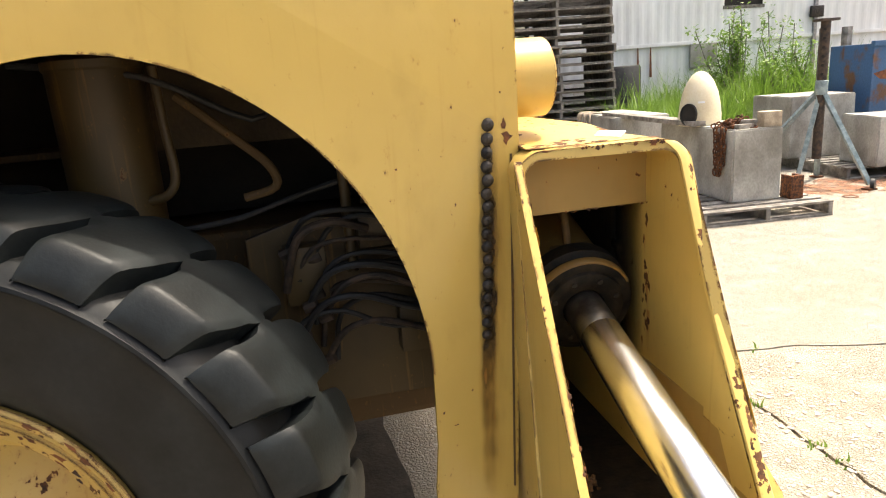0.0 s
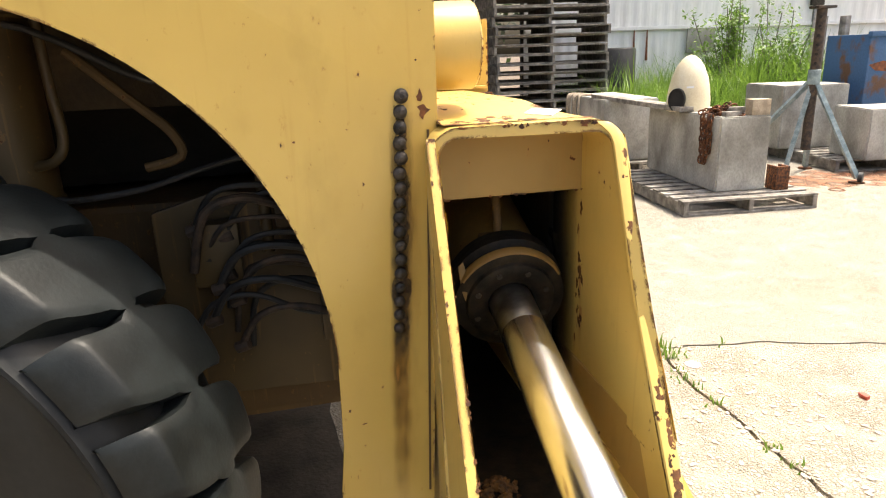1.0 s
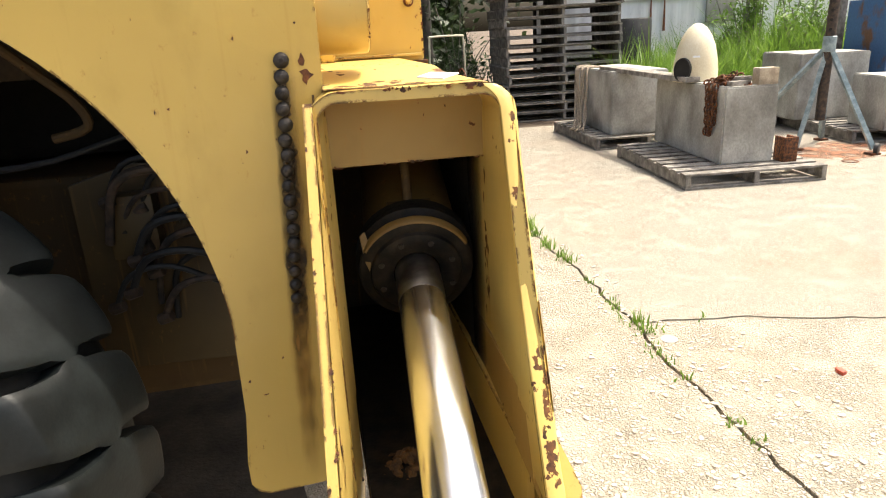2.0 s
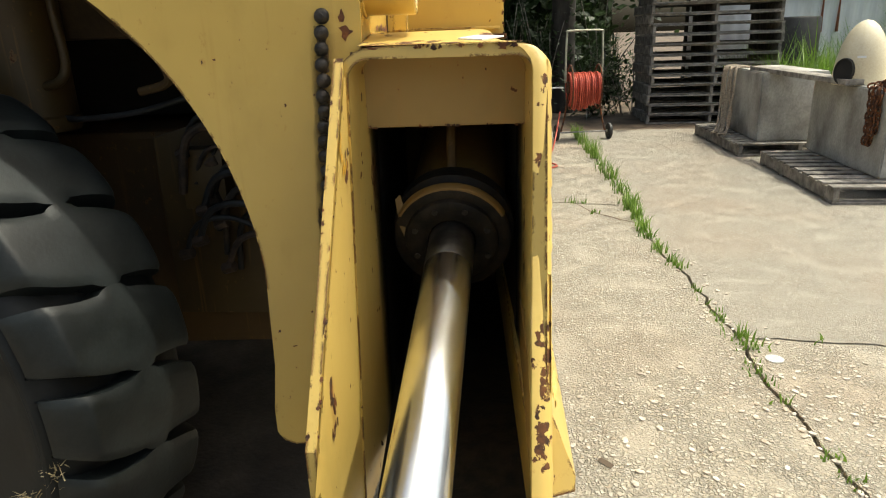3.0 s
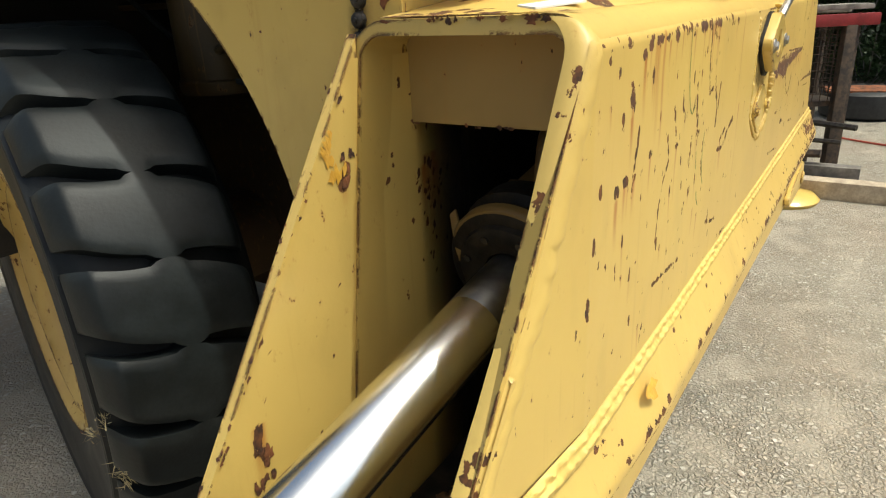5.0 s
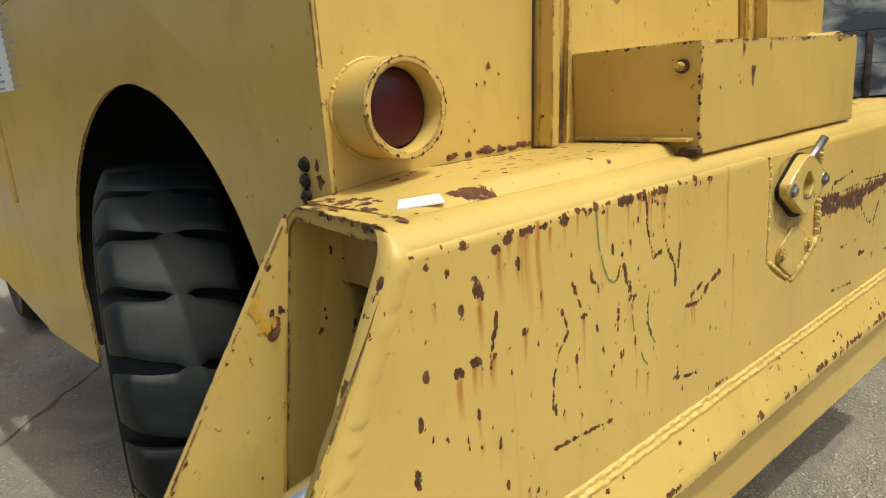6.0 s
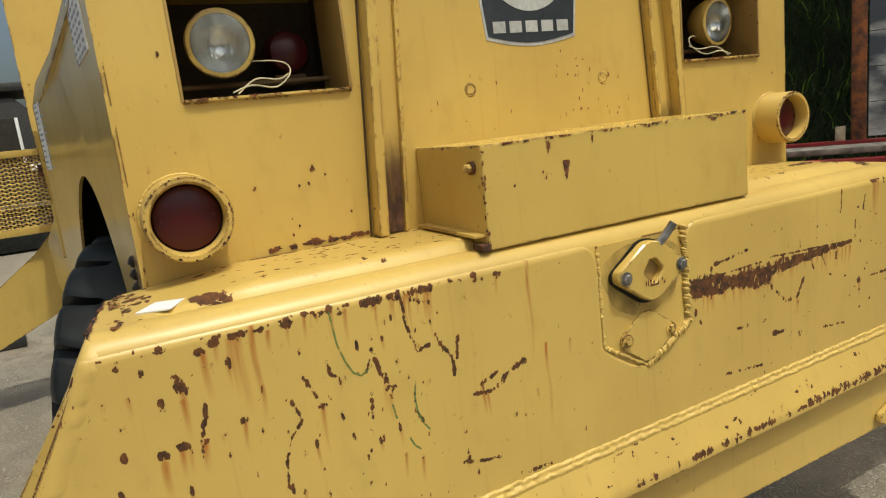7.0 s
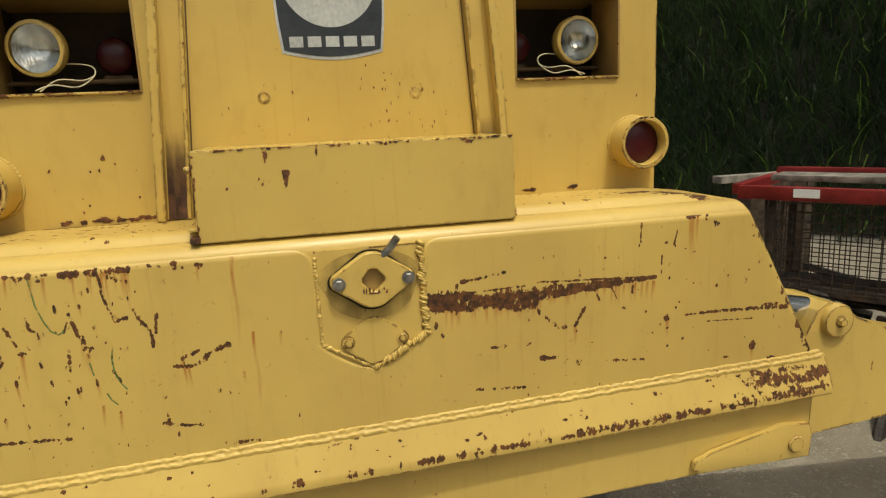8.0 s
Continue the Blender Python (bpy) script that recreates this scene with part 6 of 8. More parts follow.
half = [(0.300, 0.050), (0.316, 0.024), (0.345, 0.002), (0.38, -0.006), (0.42, -0.004), (0.49, -0.008), (0.520, -0.007), (0.528, -0.012), (0.534, -0.010), (0.540, 0.000), (0.552, 0.010), (0.560, 0.030), (0.566, 0.07), (0.568, 0.18)]
profile = half + [(r, TW - h) for r, h in half[::-1]]
tyre = part("tyre", lathe(profile, WHEEL, 96), SIDEWALL, crane, "big worn dusty black tyre with broad diagonal lugs")


def lug_mesh():
    """One bar of the tread across the whole width: wide where it bridges to the next in the middle, narrower at the shoulders."""
    bm = bmesh.new()
    nu = 12
    pitch = math.pi / LUGS
    across = [0.0, 0.008, 0.018, 0.028, 0.034, 0.040, 0.050] + [0.05 + (TW - 0.10) * k / 20 for k in range(1, 20)] + [TW - 0.05, TW - 0.040, TW - 0.034, TW - 0.028, TW - 0.016, TW]
    nv = len(across) - 1
    grid = []
    for h in across:
        t = h / TW
        off = abs(2 * t - 1)
        open_ = min(1.0, max(0.0, (off - 0.10) / 0.09))
        open_ = open_ * open_ * (3 - 2 * open_)
        wide = pitch * (1.0 - (0.10 + 0.17 * off) * open_)
        skew = 0.50 * h + 0.016 * math.sin(2 * math.pi * t)
        lip = min(h, TW - h)
        crown = 0.616 - 0.30 * (h - TW / 2) ** 2
        r0 = crown if lip >= 0.034 else crown - 0.052 * (1 - lip / 0.034) ** 1.7
        row = []
        for i in range(nu + 1):
            s = 2 * i / nu - 1
            a = s * wide + skew
            r = r0 - 0.006 * abs(s) ** 10 * (0.2 + 0.8 * open_) - 0.010 * (abs(s) ** 3) * max(0.0, 1 - lip / 0.05)
            row.append(bm.verts.new((r * math.cos(a), r * math.sin(a), h - 0.004 * (1 - lip / 0.034 if lip < 0.034 else 0))))
        grid.append(row)
    for j in range(nv):
        for i in range(nu):
            bm.faces.new((grid[j][i], grid[j][i + 1], grid[j + 1][i + 1], grid[j + 1][i]))
    rim = grid[0] + [r[-1] for r in grid[1:]] + grid[-1][-2::-1] + [r[0] for r in grid[-2:0:-1]]
    low = []
    for v in rim:
        a, r = math.atan2(v.co.y, v.co.x), 0.545
        low.append(bm.verts.new((r * math.cos(a), r * math.sin(a), v.co.z)))
    for k in range(len(rim)):
        j = (k + 1) % len(rim)
        bm.faces.new((rim[k], low[k], low[j], rim[j]))
    bmesh.ops.recalc_face_normals(bm, faces=bm.faces)
    me = bpy.data.meshes.new("lug")
    bm.to_mesh(me)
    bm.free()
    me.materials.append(RUBBER)
    for p in me.polygons:
        p.use_smooth = True
    me.set_sharp_from_angle(angle=radians(44))
    return me


LUGS, LUG_TURN = 24, radians(-18.4)
lug_data = lug_mesh()
for k in range(LUGS):
    lug = new("lug", lug_data)
    lug.parent = tyre
    lug.matrix_basis = WHEEL @ Matrix.Rotation(2 * math.pi * k / LUGS + LUG_TURN, 4, "Z")
rim_part = part("rim", lathe([(0.312, 0.030), (0.322, 0.018), (0.324, 0.008), (0.317, 0.002), (0.306, 0.006), (0.297, 0.020), (0.292, 0.028), (0.284, 0.020), (0.276, 0.022), (0.268, 0.030), (0.250, 0.036), (0.238, 0.050), (0.228, 0.10), (0.17, 0.13), (0.13, 0.10), (0.10, 0.06), (0.0, 0.055)], WHEEL, 64), RIMPAINT, crane, "rusty yellow wheel rim")
for k in range(10):
    a = 2 * math.pi * k / 10
    p = WHEEL @ Vector((0.215 * math.cos(a), 0.215 * math.sin(a), 0.128))
    q = WHEEL @ Vector((0.215 * math.cos(a), 0.215 * math.sin(a), 0.100))
    part("wheel_nut", rod(p, q, 0.017, 6), RUST, rim_part)
rimrust = bmesh.new()
for _ in range(110):
    a, r = rng.uniform(0, 6.28), rng.choice((rng.gauss(0.317, 0.004), rng.gauss(0.272, 0.007)))
    c = WHEEL @ Vector((r * math.cos(a), r * math.sin(a), 0.0008 if r > 0.30 else 0.019))
    blob(rimrust, c, WHEEL.to_3x3() @ Vector((-math.sin(a), math.cos(a), 0)), WHEEL.to_3x3() @ Vector((math.cos(a), math.sin(a), 0)), rng.uniform(0.006, 0.022), rng.uniform(0.002, 0.006), rng, 8)
tagged(part("rust_flake", rimrust, RUST, rim_part, smooth=False), kind="stuff")
nest = bmesh.new()
for a0, r0, h0, n in ((0.30, 0.565, 0.004, 70), (0.20, 0.50, -0.012, 40), (0.10, 0.54, 0.0, 50)):
    c = WHEEL @ Vector((r0 * math.cos(a0), -r0 * math.sin(a0) * 0 + r0 * math.sin(-a0) * -1, h0))
    for _ in range(n):
        d = Vector((rng.gauss(0, 1), rng.gauss(0, 1), rng.gauss(0, 1))).normalized()
        p = c + Vector((rng.gauss(0, 0.010), rng.gauss(0, 0.006), rng.gauss(0, 0.012)))
        w = d.orthogonal().normalized() * 0.0011
        q = p + d * rng.uniform(0.01, 0.035)
        nest.faces.new([nest.verts.new(v) for v in (p - w, p + w, q)])
part("dry_grass_wisp", nest, STRAW, tyre, "wisps of dry grass caught in the tread")

# ---------------------------------------------------------------- chassis and plumbing in the wheel well
# unseen far wheel, added to block light under the body
far_tyre = lathe(profile, Matrix.Translation((-1.334, 2.0, 0.614)) @ Euler((0, 0, -0.2)).to_matrix().to_4x4() @ Euler((radians(90), 0, 0)).to_matrix().to_4x4(), 64)
part("far_tyre", far_tyre, RUBBER, crane)
# two plain dark blocks added to close the body and keep light out
chassis = part("chassis_frame", box(-2.6, -0.34, 0.50, 1.36, 0.42, 1.02, 0.02), INNER, crane, "plain dark block closing the space under the body", smooth=False)
part("upper_closure", box(-2.5, -0.40, 0.66, 1.30, 1.04, 1.62, 0.03), DARK, crane, smooth=False)
part("frame_web", prism([(-0.86, 0.575), (-0.36, 0.56), (-0.36, 1.02), (-0.72, 1.06), (-0.86, 1.02)], "y", 0.36, 0.38, 0.003), GRIMY_DIM, chassis, "rusty yellow frame web behind the wheel", smooth=False)
# liners added to keep light out; their dark colours hold some shade
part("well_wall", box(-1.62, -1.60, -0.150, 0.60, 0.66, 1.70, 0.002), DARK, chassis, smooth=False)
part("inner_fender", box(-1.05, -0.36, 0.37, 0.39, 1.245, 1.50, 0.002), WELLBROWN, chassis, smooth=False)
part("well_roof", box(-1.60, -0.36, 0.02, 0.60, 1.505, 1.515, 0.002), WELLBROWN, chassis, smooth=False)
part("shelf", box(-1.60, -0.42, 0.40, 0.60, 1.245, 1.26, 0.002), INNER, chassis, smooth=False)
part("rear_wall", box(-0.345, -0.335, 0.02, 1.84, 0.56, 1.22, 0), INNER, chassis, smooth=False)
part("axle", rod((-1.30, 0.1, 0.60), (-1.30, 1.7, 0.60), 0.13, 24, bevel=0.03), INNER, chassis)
can = part("filter_canister", lathe([(0, 0), (0.090, 0), (0.096, 0.012), (0.096, 0.03), (0.091, 0.035), (0.092, 0.37), (0.096, 0.375), (0.096, 0.39), (0.08, 0.40), (0.0, 0.40)], Matrix.Translation((-1.10, 0.32, 1.05)), 32), GRIMY_DIM, crane, "yellow cylindrical filter canister")
part("pipe_elbow", tube([(-0.98, 0.27, 1.42), (-0.975, 0.26, 1.30), (-0.97, 0.26, 1.20), (-0.99, 0.26, 1.16), (-1.03, 0.27, 1.15)], 0.010, 10), GRIMY_DIM, can)
for k, pts in enumerate((
    [(-0.95, 0.30, 1.36), (-0.84, 0.28, 1.26), (-0.78, 0.28, 1.20), (-0.77, 0.29, 1.15), (-0.84, 0.30, 1.13)],
    [(-1.25, 0.30, 1.44), (-1.0, 0.26, 1.40), (-0.80, 0.26, 1.30), (-0.74, 0.28, 1.36)],
    [(-0.78, 0.30, 0.90), (-0.74, 0.27, 1.03), (-0.66, 0.26, 1.06), (-0.58, 0.29, 1.03)],
    [(-0.72, 0.33, 0.80), (-0.70, 0.31, 0.92), (-0.64, 0.30, 0.95), (-0.50, 0.31, 0.93), (-0.40, 0.33, 0.90)],
    [(-0.71, 0.33, 0.74), (-0.68, 0.31, 0.88), (-0.60, 0.31, 0.90), (-0.48, 0.32, 0.87), (-0.40, 0.33, 0.85)],
    [(-0.68, 0.33, 0.70), (-0.66, 0.32, 0.82), (-0.58, 0.31, 0.86), (-0.46, 0.32, 0.82), (-0.40, 0.33, 0.79)],
    [(-1.5, 0.35, 1.30), (-1.1, 0.30, 1.10), (-0.9, 0.30, 1.08), (-0.72, 0.33, 1.12), (-0.55, 0.33, 1.16)])):
    part("hose", tube(pts, 0.010 if k in (0, 2) else 0.007, 9), (INNER, BLACKR, OLDIRON, BLACKR, OLDIRON, BLACKR, BLACKR)[k], crane, "oily hydraulic hose")
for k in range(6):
    part("fitting", rod((-0.585 + 0.0, 0.33, 0.93 + 0.032 * k), (-0.40, 0.34, 0.935 + 0.032 * k), 0.008, 8), GRIMY_DIM, chassis)
part("drop_pipe", rod((-0.62, 0.30, 0.93), (-0.62, 0.31, 1.24), 0.013, 12), GRIMY_DIM, chassis)
cluster = random.Random(17)
for k in range(9):
    z, y = 0.76 + 0.036 * k + cluster.uniform(-0.01, 0.01), 0.30 + cluster.uniform(-0.02, 0.02)
    x = -0.78 + cluster.uniform(-0.03, 0.08)
    pts = [(x, y, z - 0.05), (x + 0.05, y - 0.03, z + 0.03), (x + 0.14, y - 0.04, z + 0.045), (x + 0.26, y - 0.02, z + cluster.uniform(-0.02, 0.02)), (-0.39, y + 0.02, z - 0.04)]
    hose = part("hose", tube(pts, cluster.uniform(0.005, 0.009), 8), BLACKR if k % 3 else OLDIRON, crane, "oily hydraulic hose")
    a = Vector(pts[0])
    part("ferrule", rod(a - Vector((0.012, 0, 0.004)), a + Vector((0.018, -0.006, 0.006)), 0.014, 8, bevel=0.002), OLDIRON, hose)
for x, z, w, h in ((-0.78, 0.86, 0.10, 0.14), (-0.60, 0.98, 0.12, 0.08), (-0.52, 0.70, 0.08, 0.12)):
    part("valve_block", box(x, x + w, 0.30, 0.36, z, z + h, 0.006), GRIMY_DIM, chassis)
# ---------------------------------------------------------------- front end of the crane, seen past the fender
def mesh_screen(corner, u, v, nu, nv, w):
    """Expanded metal: rows of diamond strands."""
    bm = bmesh.new()
    c, u, v = Vector(corner), Vector(u), Vector(v)
    n = u.cross(v).normalized() * w
    for i in range(nu):
        for j in range(nv):
            a, b = c + u * (i / nu) + v * ((j + 0.5) / nv), c + u * ((i + 0.5) / nu) + v * ((j + 1) / nv)
            d, e = c + u * ((i + 1) / nu) + v * ((j + 0.5) / nv), c + u * ((i + 0.5) / nu) + v * (j / nv)
            for p, q in ((a, b), (b, d), (d, e), (e, a)):
                t = (q - p).cross(n).normalized() * w
                bm.faces.new([bm.verts.new(x) for x in (p - t + n, p + t, q + t, q - t + n)])
    return bm


front = part("front_guard", box(-3.52, -3.48, -1.25, -0.315, 1.545, 1.585, 0.004), YELLOW, crane, "yellow frame with expanded-metal screen")
part("guard_rail", box(-3.52, -3.48, -1.25, -0.315, 1.09, 1.135, 0.004), YELLOW, front)
part("guard_stile", box(-3.52, -3.48, -0.36, -0.31, 1.09, 1.585, 0.004), YELLOW, front)
part("guard_hinge", box(-3.475, -3.465, -0.385, -0.305, 1.42, 1.49, 0.004), RUST, front)
part("guard_hinge", box(-3.475, -3.465, -0.375, -0.295, 1.115, 1.18, 0.004), RUST, front)
part("screen", mesh_screen((-3.50, -1.22, 1.13), (0, 0.87, 0), (0, 0, 0.42), 22, 18, 0.004), YELLOW, front, smooth=False)
part("cab_post", prism([(-3.3, 0.9), (-2.5, 0.9), (-2.2, 1.62), (-2.2, 2.6), (-3.3, 2.6)], "y", -0.27, 0.6), YELLOW, crane, "yellow cab side", smooth=False)
part("front_arm", prism([(-0.30, 1.10), (-0.40, 1.08), (-0.52, 0.95), (-0.9, 0.66), (-1.3, 0.38), (-1.3, 0.24), (-0.8, 0.42), (-0.36, 0.62), (-0.28, 0.70)], "x", -3.7, -3.56, 0.004), YELLOW, crane, "yellow front outrigger beam", smooth=False)
part("side_deck", prism([(-3.3, 1.05), (-1.985, 1.30), (-1.985, 0.645), (-2.4, 0.75), (-3.3, 0.83)], "y", lambda x, z: side_y(x) + 0.004, lambda x, z: side_y(x) + 0.03), YELLOW, crane, "yellow deck side forward of the fender", smooth=False)
# hidden box added to stop sun leaking in ahead of the fender
part("light_stop", box(-2.7, -1.975, -0.16, 1.80, 1.02, 1.28, 0.01), YELLOW, crane, smooth=False)
part("side_hinge", rod((-2.0, -0.235, 1.10), (-2.0, -0.235, 1.32), 0.012, 12), WORN, crane)
part("front_tyre", lathe([(0.33, 0.05), (0.42, 0.0), (0.53, -0.01), (0.57, 0.03), (0.60, 0.1), (0.60, 0.26), (0.57, 0.33), (0.53, 0.36), (0.42, 0.36), (0.33, 0.31)], Matrix.Translation((-4.6, -0.10, 0.60)) @ Euler((radians(-90), 0, 0)).to_matrix().to_4x4(), 48), RUBBER, crane)

# black machine far beyond, and its tread
dark_machine = thing("black_loader", "large black machine parked far across the yard", "machine", (-13.0, -1.6, 0))
part("body", prism([(-2.6, 0.9), (-0.95, 0.9), (-0.85, 1.6), (-1.05, 2.5), (-1.3, 2.75), (-2.6, 2.75)], "x", -14.5, -12.8, 0.05), BLACKR, dark_machine)
part("roof", box(-14.4, -12.7, -2.5, -0.95, 2.85, 3.0, 0.05), BLACKR, dark_machine)
part("door", box(-12.82, -12.78, -2.2, -1.3, 1.6, 2.4, 0.02), DARK, dark_machine)
part("door_frame", box(-12.80, -12.76, -1.33, -1.28, 1.6, 2.4, 0.01), PAPER, dark_machine)
part("plate", box(-12.79, -12.76, -1.25, -1.05, 1.45, 1.57, 0.01), PAPER, dark_machine)
part("track", box(-14.4, -12.9, -2.6, -0.9, 0.0, 0.75, 0.2), RUBBER, dark_machine)
mat_bm = prism([(-5.9, -2.0), (-5.75, -0.95), (-5.35, -0.90), (-5.4, -2.0)], "z", 0.0, 0.10, 0.02)
solid("rubber_mat", mat_bm, BLACKR, "worn black rubber mat lying on the concrete", "mat")

# ---------------------------------------------------------------- pallets, blocks and the clutter on them
def make_pallet(width, depth, label):
    """A pallet whose deck boards run along x and whose three stringers run along y, its corner at the origin."""
    p = thing("pallet", label, "pallet", (0, 0, 0), "pallets")
    for x in (0.0, width / 2 - 0.02, width - 0.04):
        part("stringer", box(x, x + 0.04, 0, depth, 0.018, 0.108, 0.002), GREYWOOD, p, smooth=False)
    r = random.Random(9)
    n = int(depth / 0.145)
    for k in range(n):
        y = k * (depth - 0.10) / (n - 1)
        part("deck_board", box(-0.006 + r.uniform(-0.006, 0.006), width + r.uniform(-0.004, 0.01), y, y + 0.098, 0.109, 0.127, 0.002), GREYWOOD, p, smooth=False)
    for k in range(4):
        y = k * (depth - 0.10) / 3
        part("bottom_board", box(-0.004, width + 0.004, y, y + 0.10, 0.0, 0.017, 0.002), GREYWOOD, p, smooth=False)
    return p


first = make_pallet(1.17, 1.52, "grey weathered wooden pallet lying on the concrete")
first.matrix_basis = pose(2.503, 3.372, 0, 0, 0, -6.0)
copy_thing(first, pose(2.62, 5.28, 0, 0, 0, -4))
copy_thing(first, pose(5.0, 4.45, 0, 0, 0, -10))
copy_thing(first, pose(5.1, 5.75, 0, 0, 0, -8))
stack_rng = random.Random(3)
layer = make_pallet(1.70, 1.10, "grey weathered wooden pallet in a tall stack")
for k in range(18):
    dx = 0.0 if k < 10 else -0.05
    at = pose(2.50 + dx + stack_rng.uniform(-0.025, 0.025), 8.02 + stack_rng.uniform(-0.03, 0.03), 0.131 * k - 0.03, 0, 0, -4 + stack_rng.uniform(-1.5, 1.5))
    if k:
        copy_thing(layer, at)
    else:
        layer.matrix_basis = at


def concrete_block(corner, turn, length, width, height, z, label):
    """A cast block with knocked edges: length along its own x, from its near corner."""
    bm = bmesh.new()
    made = bmesh.ops.create_cube(bm, size=1.0)["verts"]
    bmesh.ops.transform(bm, matrix=Matrix.Translation((length / 2, width / 2, height / 2)) @ Matrix.Diagonal((length, width, height, 1)), verts=made)
    bmesh.ops.subdivide_edges(bm, edges=bm.edges[:], cuts=5, use_grid_fill=True)
    bmesh.ops.bevel(bm, geom=[e for e in bm.edges if e.calc_face_angle(0) > 1], offset=0.012, segments=2, affect="EDGES")
    for v in bm.verts:
        n = noise.noise_vector(v.co * 5.0 + Vector((corner[0], corner[1], 0)))
        v.co += Vector(n) * 0.006
    bmesh.ops.transform(bm, matrix=pose(corner[0], corner[1], z, 0, 0, turn), verts=bm.verts)
    return solid("concrete_block", bm, CEMENT, label, "block", "concrete blocks")


concrete_block((2.93, 3.58), -6, 0.45, 1.33, 0.625, 0.128, "grey cast concrete block standing on a pallet")
concrete_block((2.84, 5.42), -6, 0.62, 1.25, 0.665, 0.128, "grey cast concrete block with straps over its end")
concrete_block((5.20, 4.30), -12, 1.3, 0.62, 0.52, 0.128, "long grey cast concrete block on a pallet")
concrete_block((5.02, 5.32), -8, 0.80, 0.8, 0.72, 0.128, "tall grey cast concrete block on a pallet")

plank = solid("plank", box(0.0, 1.75, -0.08, 0.08, 0, 0.045, 0.004, m=pose(2.98, 4.12, 0.757, 0, -1.0, 90)), GREYWOOD, "long weathered plank lying across the blocks", "plank")
egg_m = pose(3.10, 4.30, 0.752) @ Matrix.Diagonal((0.93, 0.93, 0.93, 1))
egg_prof = [(0.0, 0.0), (0.20, 0.0), (0.205, 0.02), (0.205, 0.10), (0.195, 0.20), (0.170, 0.32), (0.130, 0.42), (0.085, 0.485), (0.04, 0.52), (0.0, 0.53)]
nose_cone = thing("nose_cone", "cream fibreglass nose cone with an oval hole", "cone", (3.10, 4.30, 0.755))
part("shell", lathe(egg_prof, egg_m, 40), CREAM, nose_cone)
# flat dark disc that stands for the shade inside the opening
hole_m = Matrix.Translation((3.10 - 0.172, 4.30 - 0.080, 0.755 + 0.105)) @ Vector((-0.90, -0.43, 0.06)).to_track_quat("Z", "Y").to_matrix().to_4x4()
part("hole", lathe([(0.0, 0.006), (0.070, 0.006), (0.074, 0.016), (0.080, 0.016), (0.082, -0.01)], hole_m @ Matrix.Diagonal((1.0, 1.25, 1, 1)), 28), DARK, nose_cone, "dark oval disc for the shaded opening")
part("sticker", box(-0.03, 0.03, -0.008, 0.008, 0, 0.002, 0, m=Matrix.Translation((3.10 - 0.098, 4.30 - 0.162, 0.755 + 0.215)) @ Vector((-0.53, -0.84, 0.18)).to_track_quat("Z", "Y").to_matrix().to_4x4()), PAPER, nose_cone)


def link_bm(m):
    bm = bmesh.new()
    pts = [(0.022 * math.cos(t) * 1.0, 0.0, 0.034 * math.sin(t)) for t in (2 * math.pi * k / 12 for k in range(12))]
    seg = 6
    rings = []
    for k in range(12):
        p, d = Vector(pts[k]), (Vector(pts[(k + 1) % 12]) - Vector(pts[k - 1])).normalized()
        u = Vector((0, 1, 0))
        w = d.cross(u)
        rings.append([bm.verts.new(m @ (p + 0.0075 * (math.cos(a) * u + math.sin(a) * w))) for a in (2 * math.pi * q / seg for q in range(seg))])
    for k in range(12):
        a, b = rings[k], rings[(k + 1) % 12]
        for q in range(seg):
            bm.faces.new((a[q], a[(q + 1) % seg], b[(q + 1) % seg], b[q]))
    return bm


chain = thing("chain", "rusty chain heaped on a concrete block and hanging down", "chain", (2.95, 3.72, 0.76))
crng = random.Random(8)
for strand in range(4):
    y0 = 3.70 + 0.035 * strand
    for k in range(9 if strand else 7):
        m = Matrix.Translation((2.925 - 0.012 * crng.random(), y0 + crng.gauss(0, 0.004), 0.74 - 0.045 * k)) @ Euler((0, 0, (k % 2) * 1.57 + crng.gauss(0, 0.2))).to_matrix().to_4x4()
        part("link", link_bm(m), RUST, chain)
for k in range(46):
    m = Matrix.Translation((crng.uniform(2.94, 3.18), 3.78 + crng.gauss(0, 0.06), 0.762 + abs(crng.gauss(0.0, 0.028)))) @ Euler((crng.uniform(0, 3), crng.uniform(0, 3), crng.uniform(0, 3))).to_matrix().to_4x4()
    part("link", link_bm(m), RUST, chain)
solid("wood_offcut", box(0, 0.16, 0, 0.11, 0, 0.13, 0.004, m=pose(3.22, 3.58, 0.753, 0, 0, -8)), PALEWOOD, "square brown timber offcut on a concrete block", "offcut")
solid("wood_offcut", box(0, 0.20, 0, 0.06, 0, 0.04, 0.003, m=pose(2.99, 3.60, 0.753, 0, 0, 8)), GREYWOOD, "flat timber offcut on a concrete block", "offcut")
solid("wood_offcut", box(0, 0.14, 0, 0.06, 0, 0.03, 0.003, m=pose(3.05, 3.66, 0.794, 0, 0, -20)), GREYWOOD, "thin timber offcut lying on another", "offcut")
solid("steel_channel", prism([(0, 0), (0.12, 0), (0.12, 0.14), (0.10, 0.14), (0.10, 0.02), (0.02, 0.02), (0.02, 0.14), (0, 0.14)], "z", 0.0, 0.20, 0.002), RUST, "short rusty steel channel on a pallet", "channel").matrix_basis = pose(3.43, 3.47, 0.127, 0, 0, -6)

straps = thing("strap_bundle", "faded straps slung over the end of a concrete block", "straps", (2.62, 5.62, 0.13))
